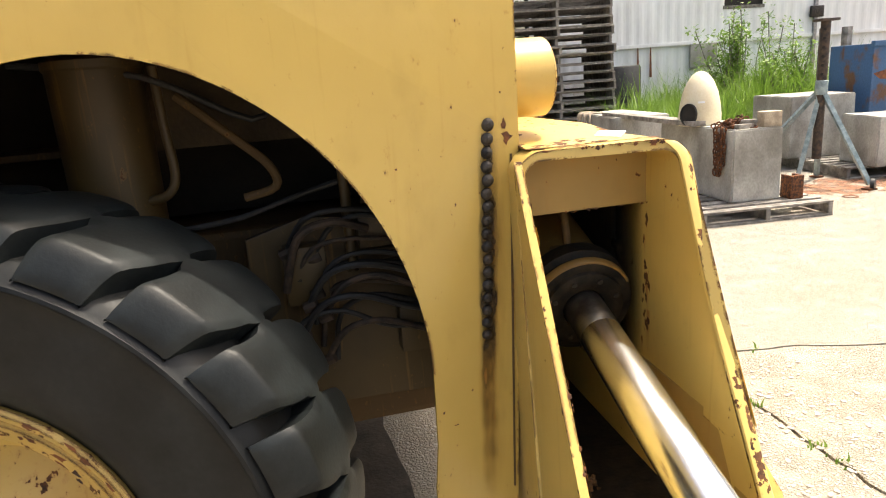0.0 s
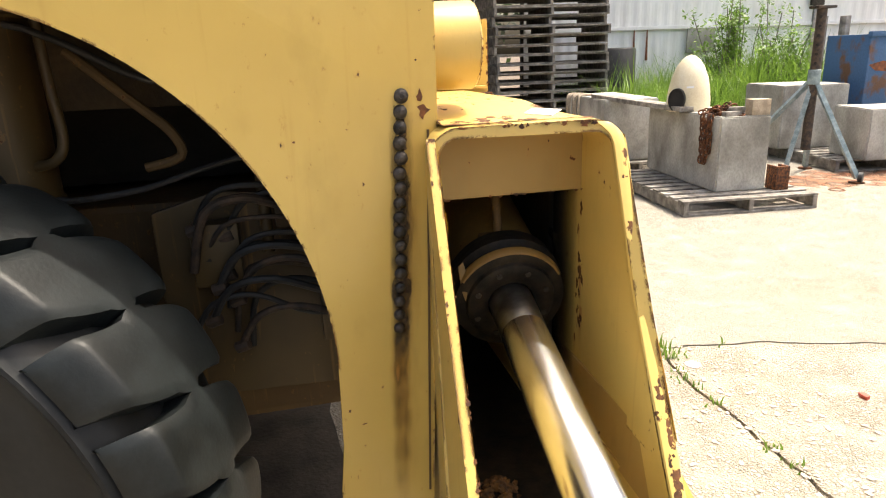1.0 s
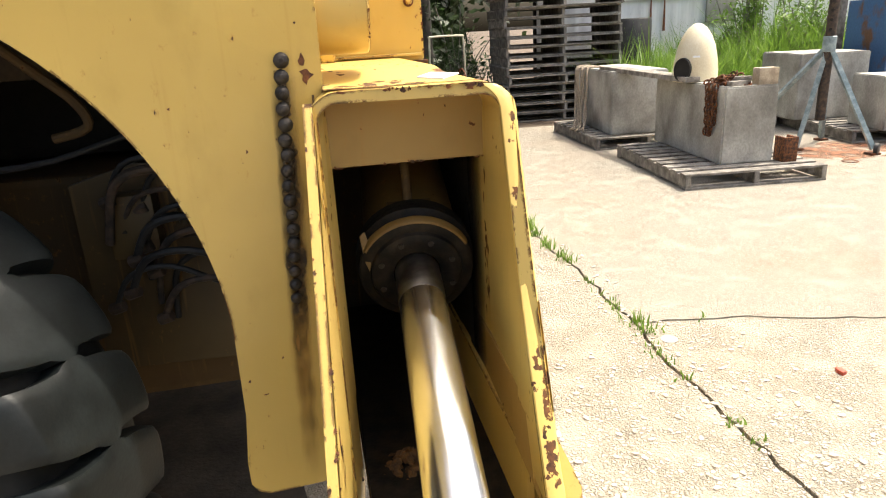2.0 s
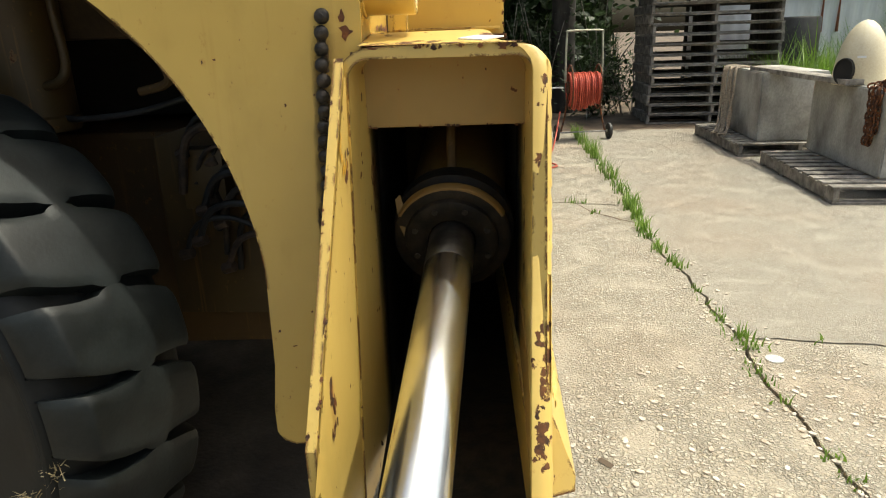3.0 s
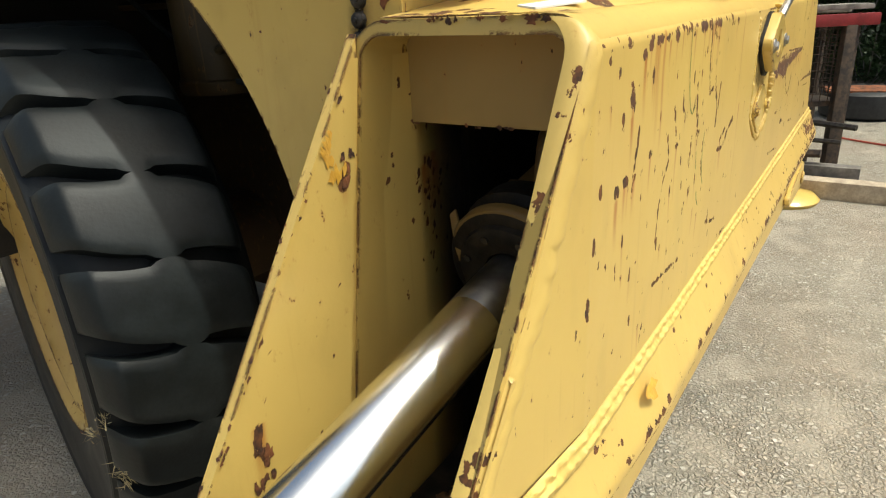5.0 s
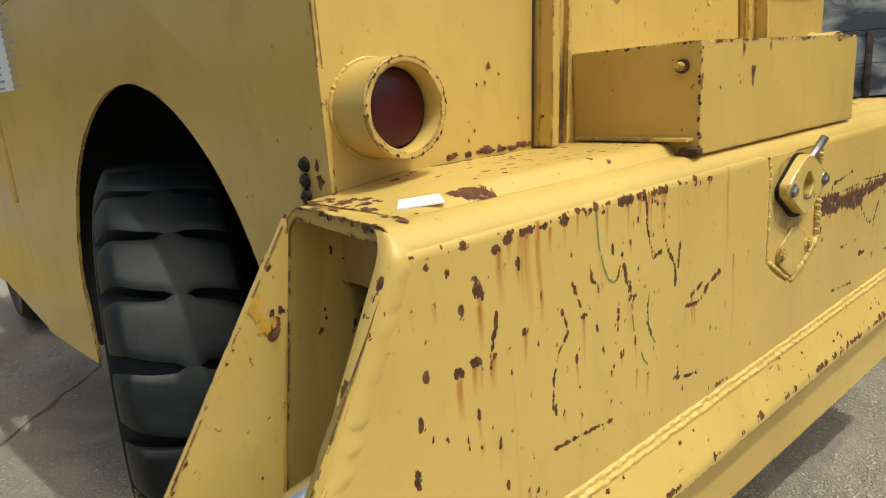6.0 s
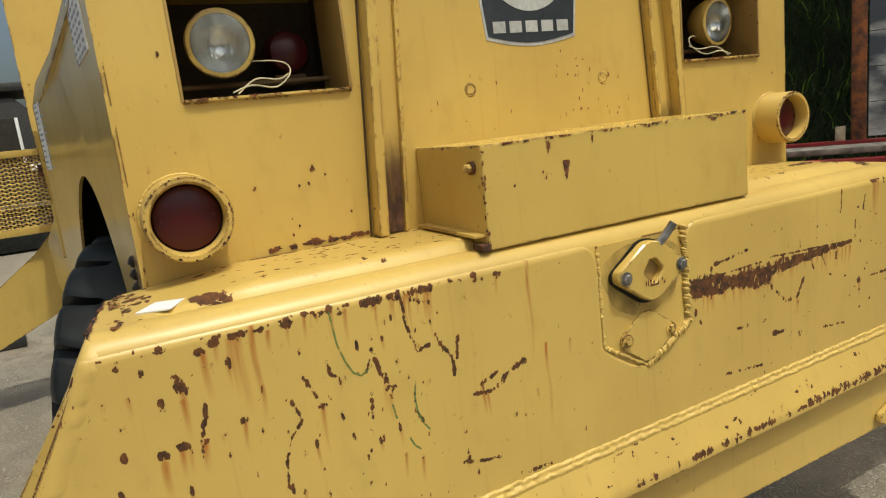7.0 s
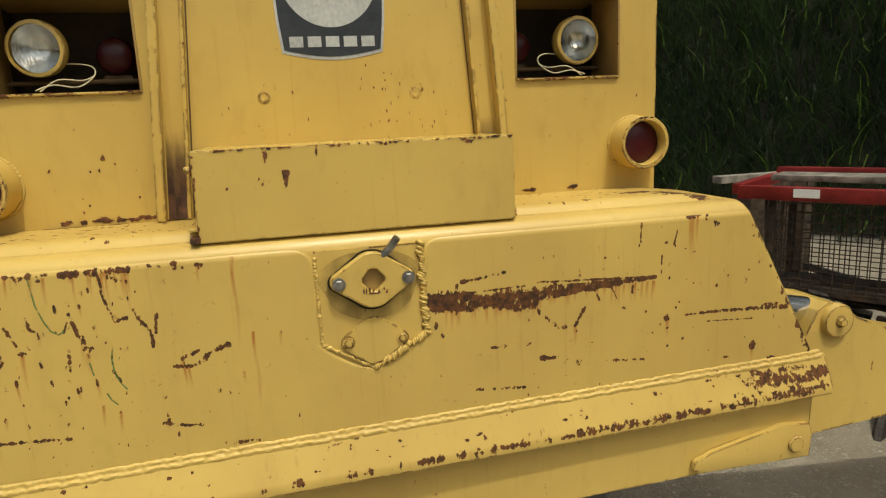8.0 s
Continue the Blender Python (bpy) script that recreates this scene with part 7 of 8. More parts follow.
for k in range(7):
    o = 0.05 * k
    f = crng.uniform(-0.03, 0.03)
    part("strap", tube([(3.05, 6.45 - o, 0.805), (2.90, 6.42 - o, 0.812), (2.845, 6.40 - o + f, 0.76), (2.825, 6.36 - o + f, 0.55), (2.80 + f, 6.28 - o, 0.32), (2.74, 6.18 - o - f, 0.16), (2.66 - 0.03 * (k % 3), 6.05 - o, 0.145)], 0.012, 6), ROPE, straps)

rust_spill = [(4.75 + 0.75 * math.cos(t) * (1 + 0.25 * math.sin(3 * t)), 4.15 + 0.42 * math.sin(t) * (1 + 0.2 * math.sin(5 * t + 1))) for t in (2 * math.pi * k / 36 for k in range(36))]
solid("rust_stain", prism(rust_spill, "z", 0.0006, 0.0016), stain_material("rusty_ground", (0.22, 0.085, 0.035), (0.36, 0.17, 0.09), 0.75, (1, 1, 1), 5.0, 0.38, 0.62), "orange rust stain spread over the concrete", "stain", kind="structure", smooth=False)

# adjustable stand
stand = thing("support_stand", "blue-grey steel tripod stand with a rusty drilled post", "stand", (4.45, 4.35, 0))
top = Vector((4.53, 4.38, 0.98))
part("post", rod((4.53, 4.38, 0.28), (4.53, 4.38, 1.62), 0.045, 20, bevel=0.004), OLDIRON, stand, "dark rusty drilled post")
part("head_plate", box(4.43, 4.64, 4.32, 4.44, 1.62, 1.645, 0.004), OLDIRON, stand)
part("collar", rod((4.53, 4.38, 0.92), (4.53, 4.38, 1.06), 0.058, 20, bevel=0.006), BLUEGREY, stand)
# dark pegs painted in for the shade of the drilled holes
for k in range(6):
    part("pin_hole_dark", rod((4.49, 4.345, 1.12 + 0.085 * k), (4.50, 4.355, 1.12 + 0.085 * k), 0.014, 12), DARK, stand)
for foot in ((4.32, 4.40, 0.03), (4.74, 3.92, 0.05), (4.15, 5.1, 0.03), (4.9, 4.75, 0.03)):
    leg = part("leg", rod(top, foot, 0.030, 4), BLUEGREY, stand, smooth=False)
    part("foot", box(foot[0] - 0.05, foot[0] + 0.05, foot[1] - 0.05, foot[1] + 0.05, 0.0, 0.02, 0.004), RUST, leg)
wheel_m = pose(4.76, 3.90, 0.055, 90, 0, 35)
part("wheel", lathe([(0.0, -0.02), (0.045, -0.02), (0.055, -0.016), (0.055, 0.016), (0.045, 0.02), (0, 0.02)], wheel_m, 20), BLACKR, stand)
solid("rusty_ring", lathe([(0.045, 0), (0.055, 0.006), (0.066, 0.006), (0.072, 0)], Matrix.Translation((4.35, 3.75, 0.001)), 24), RUST, "flat rusty orange ring on the concrete", "ring")

# blue steel bin
bin_ = thing("steel_bin", "battered rusty blue steel bin", "bin", (5.9, 5.35, 0))
BX, BY0 = 6.12, 5.30
part("side", box(BX, BX + 1.6, BY0, BY0 + 0.04, 0.55, 1.38, 0.01), BLUE, bin_)
part("back", box(BX, BX + 1.6, BY0 + 0.6, BY0 + 0.64, 0.55, 1.38, 0.01), BLUE, bin_)
part("end", box(BX - 0.02, BX + 0.02, BY0, BY0 + 0.64, 0.55, 1.38, 0.01), BLUE, bin_)
part("floor", box(BX, BX + 1.6, BY0 + 0.02, BY0 + 0.62, 0.50, 0.54, 0.01), BLUE, bin_)
part("rim", box(BX - 0.04, BX + 1.62, BY0 - 0.03, BY0 + 0.03, 1.35, 1.41, 0.01), BLUE, bin_)
for k in range(4):
    part("rust_band", prism([(BX + 0.4 * k, 1.02 + crng.uniform(-0.03, 0.03)), (BX + 0.2 + 0.4 * k, 1.08), (BX + 0.4 + 0.4 * k, 1.03), (BX + 0.38 + 0.4 * k, 0.95), (BX + 0.1 + 0.4 * k, 0.97)], "y", BY0 - 0.004, BY0), SCRAPE, bin_)
part("foot", box(BX + 0.05, BX + 0.2, BY0 + 0.05, BY0 + 0.6, 0.0, 0.5, 0.01), BLUE, bin_)
part("foot", box(BX + 1.3, BX + 1.5, BY0 + 0.05, BY0 + 0.6, 0.0, 0.5, 0.01), BLUE, bin_)
for x in (6.15, 6.5):
    solid("timber_post", box(x, x + 0.08, 6.1, 6.2, 0, 1.62, 0.006), GREYWOOD, "grey timber post standing behind the bin", "post")

# hose reel cart
reel = thing("hose_reel", "tubular reel cart wound with red air hose", "hose reel", (1.35, 6.63, 0))
RA, RB = Vector((1.03, 6.60, 0)), Vector((1.66, 6.66, 0))
axis = (RB - RA).normalized()
for p, s in ((RA, 1), (RB, -1)):
    m = frame_to(p + Vector((0, 0, 0.095)) - axis * 0.02, p + Vector((0, 0, 0.095)) + axis * 0.02)[0]
    w = part("wheel", lathe([(0.0, 0.0), (0.055, 0.0), (0.060, 0.004), (0.085, 0.0), (0.095, 0.008), (0.095, 0.032), (0.085, 0.04), (0.06, 0.036), (0, 0.04)], m, 28), BLACKR, reel, "small black cart wheel")
    part("hub", rod(p + Vector((0, 0, 0.095)) - axis * 0.03, p + Vector((0, 0, 0.095)) + axis * 0.03, 0.018, 12), STEEL, w)
    a = p + axis * 0.05 * s
    part("side_tube", tube([a + Vector((0, 0, 0.10)), a + axis * 0.05 * s + Vector((0, 0.02, 0.30)), a + axis * 0.09 * s + Vector((0, 0.03, 0.62))], 0.011, 8), RUST, reel)
    ring = [a + axis * 0.10 * s + Vector((0, 0.03, 0.61)) + Vector((0, 0.25 * math.cos(t), 0.25 * math.sin(t))) for t in (2 * math.pi * k / 16 for k in range(17))]
    part("flange_ring", tube(ring, 0.009, 7, smooth=2), RUST, reel)
part("axle_rod", rod(RA + Vector((0, 0, 0.095)), RB + Vector((0, 0, 0.095)), 0.009, 10), STEEL, reel)
part("handle", tube([RA + axis * 0.10 + Vector((0, 0.05, 0.66)), RA + axis * 0.10 + Vector((0, 0.06, 0.95)), RA + axis * 0.11 + Vector((0, 0.07, 1.20)), RA + axis * 0.14 + Vector((0, 0.07, 1.235)), RB - axis * 0.14 + Vector((0, 0.07, 1.235)), RB - axis * 0.11 + Vector((0, 0.07, 1.20)), RB - axis * 0.10 + Vector((0, 0.06, 0.95)), RB - axis * 0.10 + Vector((0, 0.05, 0.66))], 0.012, 9), material("galvanised", (0.34, 0.33, 0.25), (0.5, 0.49, 0.38), 20, 0.5, 0.3, 0.1), reel, "galvanised loop handle")
part("drum", rod(RA + axis * 0.12 + Vector((0, 0.03, 0.61)), RB - axis * 0.12 + Vector((0, 0.03, 0.61)), 0.07, 20), RUST, reel)
wraps = []
turns, layers = 15, 3
for j in range(layers):
    for k in range(turns * 10 + 1):
        t = k / 10
        f = t / turns if j % 2 == 0 else 1 - t / turns
        r = 0.120 + 0.026 * j + 0.010 * math.sin(7.0 * f * 9 + j)
        wraps.append(RA + axis * (0.135 + (RB - RA).length * f * 0.58) + Vector((0, 0.03 + r * math.cos(6.283 * t), 0.60 + r * math.sin(6.283 * t) * (1.0 if math.sin(6.283 * t) > 0 else 1.25 + 0.2 * math.sin(5 * f)))))
part("hose", tube(wraps, 0.0125, 7, smooth=1), REDHOSE, reel, "red rubber air hose in loose turns")
part("crank", tube([RA + axis * 0.08 + Vector((0, 0.03, 0.61)), RA - axis * 0.06 + Vector((0, 0.03, 0.61)), RA - axis * 0.09 + Vector((0, 0.03, 0.56)), RA - axis * 0.09 + Vector((0, 0.03, 0.46))], 0.009, 8), PAPER, reel)
part("hose_end", tube([(1.05, 6.5, 0.35), (0.95, 6.2, 0.05), (0.80, 5.6, 0.015), (0.55, 5.3, 0.014), (0.45, 5.0, 0.014), (0.62, 4.85, 0.014), (0.80, 5.0, 0.014), (0.70, 5.2, 0.016), (0.3, 5.35, 0.014), (-0.1, 5.6, 0.014)], 0.0085, 8), REDHOSE, reel, "loose end of the red hose on the concrete")

# scrap tyre, timber and sheet by the reel
scrap = thing("discarded_tyre", "worn black tyre lying flat on the concrete", "tyre", (0.10, 6.75, 0))
part("carcass", lathe([(0.20, 0.03), (0.24, 0.0), (0.34, 0.0), (0.38, 0.03), (0.39, 0.13), (0.38, 0.23), (0.34, 0.26), (0.24, 0.26), (0.20, 0.23), (0.19, 0.13)], Matrix.Translation((0.10, 6.78, 0.0)), 40, closed=True), BLACKR, scrap)
solid("brown_board", box(-0.3, 0.32, -0.15, 0.15, 0, 0.018, 0.002, m=pose(0.06, 6.62, 0.262, 3, 0, 14)), SCRAPE, "brown board lying on the scrap tyre", "board")
solid("timber_block", box(-0.55, 0.42, 3.66, 3.78, 0.0, 0.11, 0.004), PALEWOOD, "pale squared timber lying on the concrete", "timber")
solid("timber_block", box(-0.45, 0.20, 3.84, 3.94, 0.0, 0.16, 0.004), GREYWOOD, "grey squared timber lying on the concrete", "timber")

# ---------------------------------------------------------------- white metal-clad building
wall = bmesh.new()
WY = 9.6


def corrugated(x0, x1, z0, z1, y):
    n = int((x1 - x0) / 0.05)
    rows = []
    for k in range(n + 1):
        x = x0 + (x1 - x0) * k / n
        yy = y - (0.007 if k % 4 in (1, 2) else 0.0)
        rows.append((wall.verts.new((x, yy, z0)), wall.verts.new((x, yy, z1))))
    for a, b in zip(rows, rows[1:]):
        wall.faces.new((a[0], b[0], b[1], a[1]))


corrugated(3.5, 7.25, 1.66, 5.5, WY)
corrugated(7.25, 8.05, 1.66, 2.22, WY)
corrugated(7.25, 8.05, 3.1, 5.5, WY)
corrugated(8.05, 24.0, 1.66, 5.5, WY)
corrugated(3.5, 24.0, -0.02, 1.62, WY + 0.02)
building = solid("wall_north", wall, WHITEWALL, "white corrugated metal cladding with rust streaks", "wall", kind="structure", smooth=False)
bk = box(3.5, 24, WY + 0.08, WY + 0.2, 0, 5.5, 0)
part("wall_core", bk, DARK, building, smooth=False)
part("seam_flashing", box(3.5, 24, WY - 0.03, WY + 0.02, 1.61, 1.67, 0.004), WHITEWALL, building, smooth=False)
part("window_frame", box(7.22, 8.08, WY - 0.02, WY + 0.05, 2.18, 2.24, 0.004), GREYWOOD, building)
part("window_pane", box(7.25, 8.05, WY + 0.04, WY + 0.05, 2.22, 3.1, 0), DARK, building, "dark window pane", smooth=False)
part("door_post", box(9.15, 9.22, WY - 0.05, WY, 0, 3.2, 0.004), STEEL, building)
part("door_latch", box(9.05, 9.32, WY - 0.09, WY - 0.03, 1.95, 2.15, 0.01), DARKSTEEL, building)
part("patch_board", box(6.55, 7.1, WY - 0.05, WY - 0.015, 1.2, 1.62, 0.006), CEMENT, building)
for x0 in (5.5, 5.75, 7.5):
    part("rust_streak", prism([(x0, 1.1), (x0 + 0.05, 1.1), (x0 + 0.03, 1.64), (x0 + 0.01, 1.64)], "y", WY - 0.016, WY - 0.014), SCRAPE, building, smooth=False)
solid("black_drum", lathe([(0, 0), (0.38, 0), (0.40, 0.03), (0.40, 1.30), (0.38, 1.33), (0, 1.33)], Matrix.Translation((4.75, 8.95, 0.0)), 32), BLACKR, "black plastic drum among the weeds", "drum")

weeds = bmesh.new()
wr = random.Random(21)
for _ in range(5200):
    x = wr.uniform(4.0, 9.6)
    y = wr.uniform(7.0, 9.4)
    tuft(weeds, x, y, wr, 4, (0.72 + 0.75 * noise.noise(Vector((x * 1.1, y * 1.1, 0))) ** 2 + 0.35 * math.exp(-(x - 6.9) ** 2)) * wr.uniform(0.7, 1.5), 0.10, 0.012, -0.03)
for _ in range(700):
    x, y = wr.uniform(4.6, 8.4), wr.uniform(6.4, 8.2)
    tuft(weeds, x, y, wr, 5, wr.uniform(0.3, 0.95), 0.12, 0.012, -0.03)
tagged(link_mesh("tall_weeds", weeds, LEAF), "bright green tall grass and weeds along the wall", "weeds", kind="stuff")


def leafy(name, label, centre, spread, count, size, mat, seed, stems=6):
    """A shrub: stems with many small leaves round them in uneven clumps."""
    r = random.Random(seed)
    ob = thing(name, label, "shrub", (centre[0], centre[1], 0))
    st, lv = bmesh.new(), bmesh.new()
    tips = []
    for _ in range(stems):
        tip = Vector((centre[0] + r.gauss(0, spread[0]), centre[1] + r.gauss(0, spread[1]), centre[2] * r.uniform(0.5, 1.15)))
        base = Vector((centre[0] + r.gauss(0, 0.12), centre[1] + r.gauss(0, 0.12), -0.03))
        tube([base, base.lerp(tip, 0.5) + Vector((r.gauss(0, 0.06), r.gauss(0, 0.06), 0.05)), tip], 0.008, 5, bm=st, smooth=3)
        tips.append((base, tip))
    for _ in range(count):
        base, tip = r.choice(tips)
        c = base.lerp(tip, r.uniform(0.25, 1.05)) + Vector((r.gauss(0, size * 0.8), r.gauss(0, size * 0.8), r.gauss(0, size * 0.8)))
        d = Vector((r.gauss(0, 1), r.gauss(0, 1), r.gauss(-0.1, 0.6))).normalized()
        w = d.cross(Vector((r.gauss(0, 0.4), r.gauss(0, 0.4), 1))).normalized()
        s = size * r.uniform(0.6, 1.3)
        lv.faces.new([lv.verts.new(p) for p in (c, c + d * s * 0.5 + w * s * 0.22, c + d * s, c + d * s * 0.5 - w * s * 0.22)])
    part("stem", st, GREYWOOD, ob)
    tagged(part("foliage", lv, mat, ob, smooth=False), kind="stuff")
    return ob


for k, (x, y, z) in enumerate(((6.45, 8.3, 1.65), (6.7, 8.5, 1.95), (7.2, 8.2, 1.75), (7.0, 7.6, 1.30))):
    leafy("weed_shrub", "tall bright green leafy weed by the white wall", (x, y, z), (0.20, 0.18), 2600, 0.075, LEAF, 40 + k, 14)

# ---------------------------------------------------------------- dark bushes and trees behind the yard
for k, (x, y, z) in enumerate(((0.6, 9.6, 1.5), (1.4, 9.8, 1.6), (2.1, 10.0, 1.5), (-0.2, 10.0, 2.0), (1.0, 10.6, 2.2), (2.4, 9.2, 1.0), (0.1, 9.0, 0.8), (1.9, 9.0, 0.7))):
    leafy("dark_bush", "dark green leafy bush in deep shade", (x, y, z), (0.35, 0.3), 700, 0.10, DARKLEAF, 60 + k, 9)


def tree(x, y, height, crown, seed, low=0.0):
    """A trunk with limbs and a ragged crown of many leaves."""
    r = random.Random(seed)
    ob = thing("tree", "broad dark green tree behind the yard", "tree", (x, y, 0), "trees behind the yard")
    tr, lv = bmesh.new(), bmesh.new()
    lathe([(0.28, -0.1), (0.20, 0.6), (0.16, height * 0.5), (0.09, height * 0.8), (0.0, height)], Matrix.Translation((x, y, 0)), 10, bm=tr)
    for _ in range(14):
        h = max(low, height * r.uniform(0.2, 0.9))
        a = r.uniform(0, 6.28)
        tip = Vector((x + crown * r.uniform(0.5, 1.0) * math.cos(a), y + crown * r.uniform(0.5, 1.0) * math.sin(a), h + r.uniform(0.2, 1.4)))
        tube([(x, y, h), Vector((x, y, h)).lerp(tip, 0.5) + Vector((0, 0, 0.2)), tip], 0.05, 5, bm=tr, smooth=2)
        for _ in range(330):
            c = Vector((x, y, h)).lerp(tip, r.uniform(0.35, 1.1)) + Vector((r.gauss(0, 0.45), r.gauss(0, 0.45), r.gauss(0, 0.4)))
            d = Vector((r.gauss(0, 1), r.gauss(0, 1), r.gauss(0, 0.6))).normalized()
            w = d.orthogonal().normalized()
            s = r.uniform(0.14, 0.30)
            lv.faces.new([lv.verts.new(p) for p in (c, c + d * s * 0.5 + w * s * 0.3, c + d * s, c + d * s * 0.5 - w * s * 0.3)])
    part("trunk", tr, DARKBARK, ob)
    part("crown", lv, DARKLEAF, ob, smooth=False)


for k, (x, y, h, c) in enumerate(((-1.2, 12.5, 5.5, 2.2), (1.2, 12.8, 6.0, 2.4), (3.0, 13.5, 6.0, 2.4), (-4.0, 12.5, 6.0, 2.5), (-7.0, 11.0, 6.5, 2.6), (-9.5, 8.0, 6.5, 2.6))):
    tree(x, y, h, c, 80 + k)

# trees with high crowns, out of view, added to shade the bank
for k, (x, y, h, c) in enumerate(((-1.5, 9.6, 8.0, 2.6), (1.6, 9.9, 8.5, 2.6), (-5.4, 9.4, 8.0, 2.8), (-8.2, 7.6, 8.0, 2.8))):
    tree(x, y, h, c, 120 + k, 3.6)

# soil colour that holds the bank's deep shade
DARKSOIL = material("shaded_soil", (0.018, 0.022, 0.012), (0.045, 0.05, 0.026), 3, 0.95, 0, 0.6, 30)
bank = bmesh.new()
n = 40
rows = []
for i in range(n + 1):
    t = i / n
    a, b = Vector((3.2, 12.2, 0)), Vector((-9.0, 3.2, 0))
    p = a.lerp(b, t)
    out = Vector((-0.6, 0.8, 0))
    rows.append([bank.verts.new(p + out * d + Vector((0, 0, z + 0.25 * noise.noise(Vector((t * 9, z, 3)))))) for d, z in ((0.0, -0.05), (0.5, 0.7), (0.9, 1.8), (1.2, 3.0), (1.6, 4.4), (2.6, 5.2))])
for a, b in zip(rows, rows[1:]):
    for j in range(5):
        bank.faces.new((a[j], b[j], b[j + 1], a[j + 1]))
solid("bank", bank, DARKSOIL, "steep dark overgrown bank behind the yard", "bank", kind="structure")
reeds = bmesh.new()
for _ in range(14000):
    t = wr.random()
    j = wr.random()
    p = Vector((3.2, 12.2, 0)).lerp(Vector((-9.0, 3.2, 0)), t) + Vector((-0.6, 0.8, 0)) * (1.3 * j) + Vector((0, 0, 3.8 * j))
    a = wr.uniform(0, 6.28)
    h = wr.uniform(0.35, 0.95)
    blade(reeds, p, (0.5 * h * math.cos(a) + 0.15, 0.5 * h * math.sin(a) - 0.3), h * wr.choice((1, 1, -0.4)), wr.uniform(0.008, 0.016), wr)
# brighter blades that paint sunlit highlights onto the bank
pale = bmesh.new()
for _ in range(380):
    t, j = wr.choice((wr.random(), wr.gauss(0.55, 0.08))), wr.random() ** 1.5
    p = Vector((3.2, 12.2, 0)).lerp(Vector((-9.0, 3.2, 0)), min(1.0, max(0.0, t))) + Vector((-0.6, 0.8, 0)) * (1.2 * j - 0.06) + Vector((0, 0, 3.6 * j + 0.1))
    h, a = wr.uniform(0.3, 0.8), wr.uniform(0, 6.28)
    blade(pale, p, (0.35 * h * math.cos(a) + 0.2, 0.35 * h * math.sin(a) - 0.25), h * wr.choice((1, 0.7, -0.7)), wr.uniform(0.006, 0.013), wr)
tagged(link_mesh("bank_grass", pale, LEAF), "grass blades in lighter green for sunlit highlights on the bank", "grass", kind="stuff")
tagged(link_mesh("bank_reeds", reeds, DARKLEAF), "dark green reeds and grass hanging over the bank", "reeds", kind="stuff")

# ---------------------------------------------------------------- flatbed with a planked side, wire basket
BED = Matrix(((0.833, -0.553, 0, -2.03), (0.553, 0.833, 0, 3.77), (0, 0, 1, 0), (0, 0, 0, 1)))


def bed_box(x0, x1, y0, y1, z0, z1, bevel=0.004):
    return box(x0, x1, y0, y1, z0, z1, bevel, m=BED)


flat_bed = thing("flatbed_trailer", "red steel flatbed frame with grey boards and a planked side", "trailer", (-1.3, 4.3, 0))
part("front_rail", bed_box(0.03, 2.1, -0.79, -0.73, 0.968, 1.038), REDPAINT, flat_bed, "dark red steel rail")
part("back_rail", bed_box(0.0, 2.1, -0.03, 0.03, 1.015, 1.075), REDPAINT, flat_bed, "dark red steel rail")
part("end_rail", bed_box(-0.02, 0.04, -0.73, -0.03, 0.985, 1.040), REDPAINT, flat_bed, "dark red steel rail", smooth=False)
part("deck_board", bed_box(0.17, 2.1, -0.71, -0.50, 1.060, 1.092), GREYWOOD, flat_bed, "weathered grey deck board")
part("deck_board", bed_box(0.15, 2.1, -0.48, -0.27, 1.035, 1.063), GREYWOOD, flat_bed, "weathered grey deck board")
part("rail_tag", bed_box(0.305, 0.425, -0.794, -0.790, 0.988, 1.031, 0.0), PAPER, flat_bed, "white sticker", smooth=False)
part("rusty_post", bed_box(0.66, 0.74, -0.02, 0.05, 1.075, 2.7, 0.006), SCRAPE, flat_bed, "rusty upright post")
for k in range(6):
    z = 1.085 + 0.213 * k
    part("plank", bed_box(0.755, 2.1, 0.080, 0.105, z, z + 0.209, 0.003), PLANKPAINT, flat_bed, "weathered plank with peeling white and blue paint", smooth=False)
part("plank_post", bed_box(1.24, 1.28, 0.060, 0.079, 1.08, 1.50, 0.003), OLDIRON, flat_bed)
part("bracket", bed_box(0.575, 0.63, -0.01, 0.01, 1.075, 1.165, 0.003), PALEWOOD, flat_bed)
for k, ch in enumerate("CHEM"):
    cu = bpy.data.curves.new("letter", "FONT")
    cu.body, cu.size, cu.extrude = ch, 0.142, 0.001
    tmp = bpy.data.objects.new("letter", cu)
    me = bpy.data.meshes.new_from_object(tmp)
    ob = new("letter", me)
    me.materials.append(INK)
    ob.parent = flat_bed
    ob.matrix_parent_inverse = Matrix.Translation(-Vector(flat_bed.location))
    ob.matrix_basis = BED @ Matrix.Translation((1.012 + 0.118 * k, 0.0775, 1.690)) @ Euler((radians(90), 0, 0)).to_matrix().to_4x4()
    bpy.data.objects.remove(tmp)
for x in (0.10, 0.9, 1.9):
    for y in (-0.76, 0.0):
        part("leg", bed_box(x, x + 0.07, y - 0.03, y + 0.03, 0.0, 0.985 if y else 1.02), OLDIRON, flat_bed)


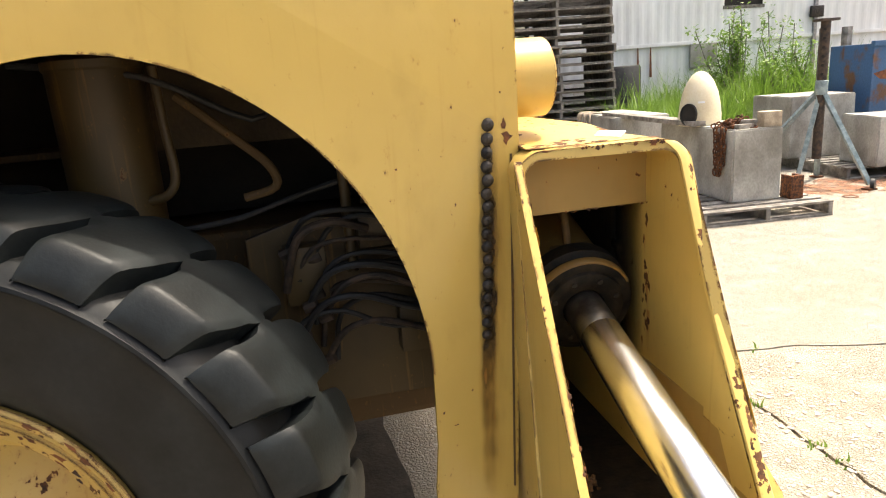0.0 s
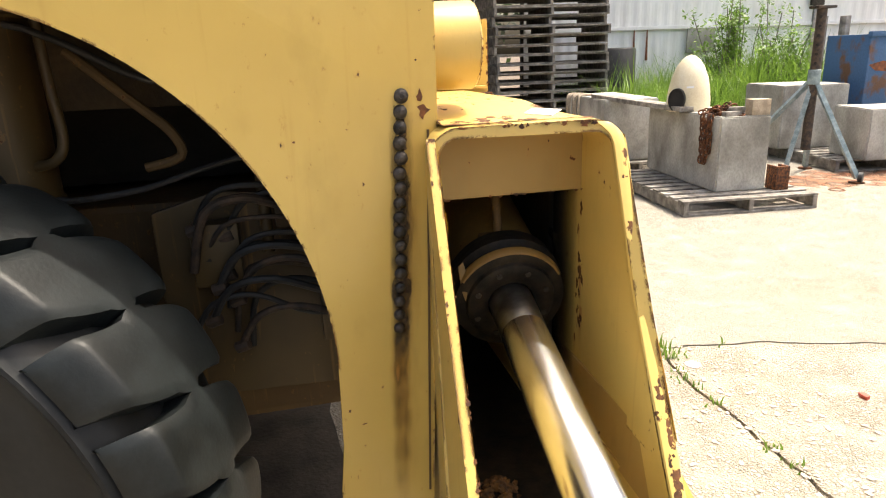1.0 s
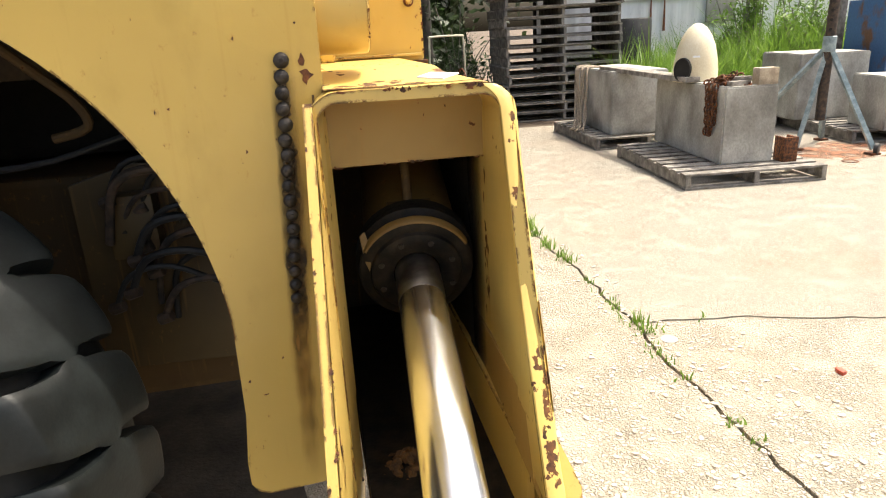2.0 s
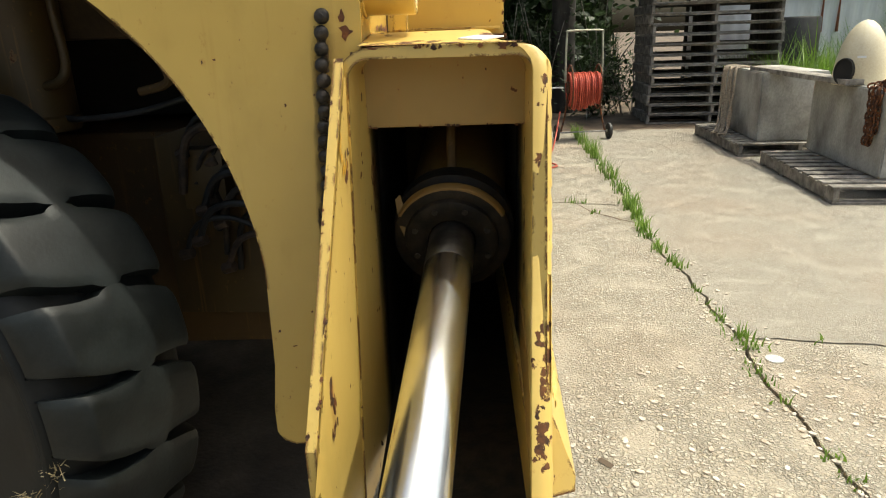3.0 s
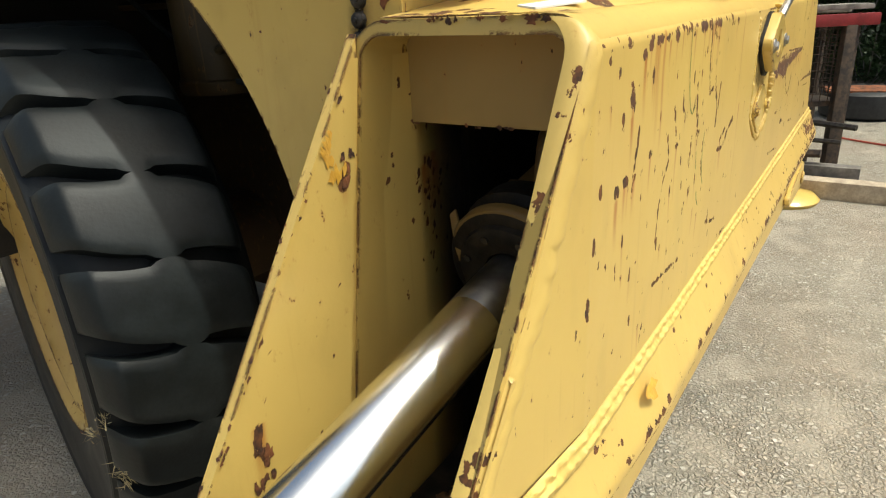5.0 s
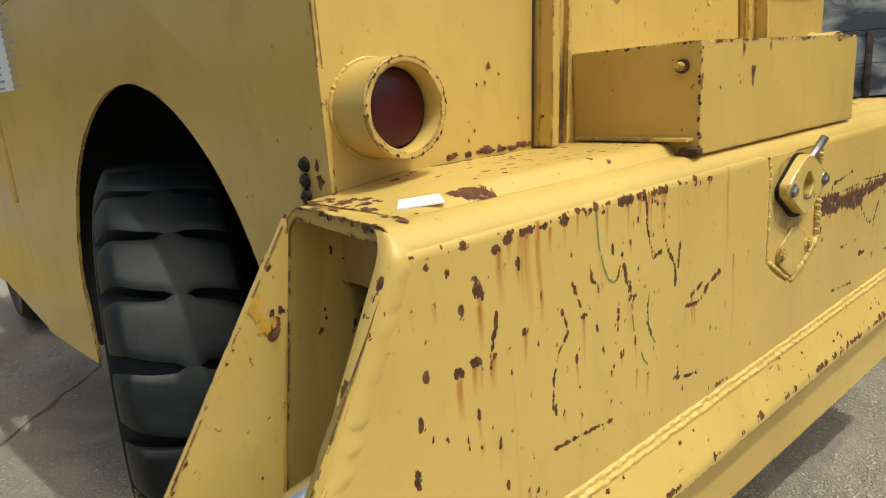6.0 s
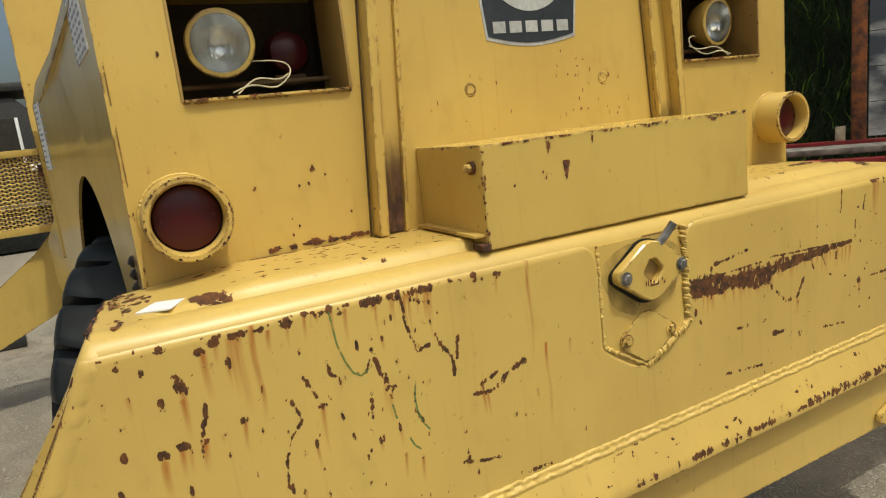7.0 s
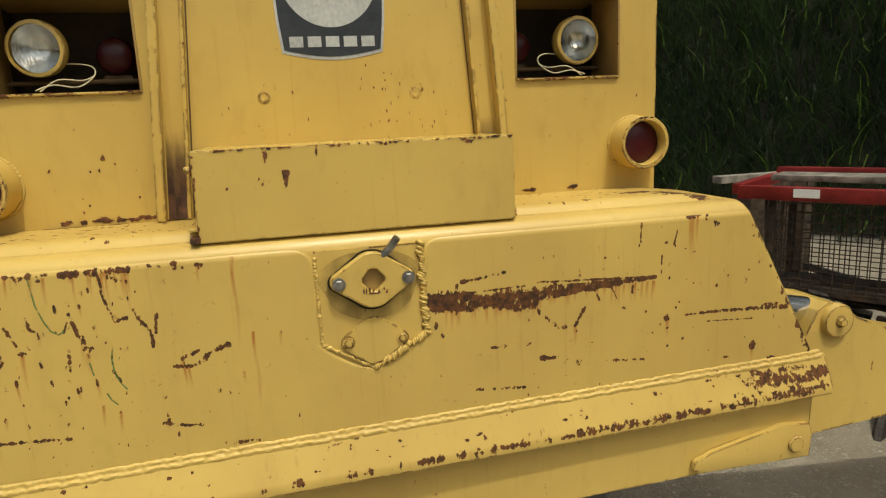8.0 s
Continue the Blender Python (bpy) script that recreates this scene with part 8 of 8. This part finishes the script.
def wire_basket(x0, x1, y0, y1, z0, z1):
    b = thing("wire_basket", "rusty wire-mesh basket of dark scrap under the flatbed", "basket", tuple(BED @ Vector(((x0 + x1) / 2, (y0 + y1) / 2, 0))))

    def panel(c, u, v):
        bm = bmesh.new()
        c, u, v = Vector(c), Vector(u), Vector(v)
        for k in range(int(u.length / 0.05) + 1):
            p = c + u.normalized() * 0.05 * k
            rod(BED @ p, BED @ (p + v), 0.0030, 5, bm=bm)
        for k in range(int(v.length / 0.05) + 1):
            p = c + v.normalized() * 0.05 * k
            rod(BED @ p, BED @ (p + u), 0.0030, 5, bm=bm)
        part("mesh_panel", bm, OLDIRON, b)

    panel((x0, y0, z0), (x1 - x0, 0, 0), (0, 0, z1 - z0))
    panel((x0, y1, z0), (x1 - x0, 0, 0), (0, 0, z1 - z0))
    panel((x0, y0, z0), (0, y1 - y0, 0), (0, 0, z1 - z0))
    panel((x1, y0, z0), (0, y1 - y0, 0), (0, 0, z1 - z0))
    for x in (x0, x1):
        for y in (y0, y1):
            part("leg", bed_box(x - 0.018, x + 0.018, y - 0.018, y + 0.018, 0, z1, 0.003), OLDIRON, b)
    part("tray", bed_box(x0, x1, y0, y1, z0 - 0.03, z0, 0.002), OLDIRON, b)
    return b


wire_basket(0.19, 2.0, -0.72, -0.35, 0.50, 0.96)
scr = random.Random(5)
pile = thing("scrap_pile", "dark rusty bars and scrap heaped on the ground", "scrap", (-1.2, 3.8, 0))
for k in range(40):
    a = BED @ Vector((scr.uniform(0.2, 1.5), scr.uniform(-0.7, -0.1), scr.uniform(0.03, 0.42)))
    d = Vector((scr.gauss(0, 1), scr.gauss(0, 0.7), scr.gauss(0, 0.08))).normalized() * scr.uniform(0.4, 1.1)
    part("bar", rod(a, a + d, scr.uniform(0.012, 0.03), 6), OLDIRON if k % 2 else DARKSTEEL, pile)
solid("grey_board", box(-2.55, -2.45, 3.68, 4.7, 0.935, 0.985, 0.004), GREYWOOD, "grey board resting on stacked timber", "board")
# added support, coloured dark so that it doesn't stand out
solid("timber_block", box(-2.62, -2.40, 3.9, 4.4, 0.0, 0.935, 0.01), OLDIRON, "dark block added under the board to carry it", "timber")
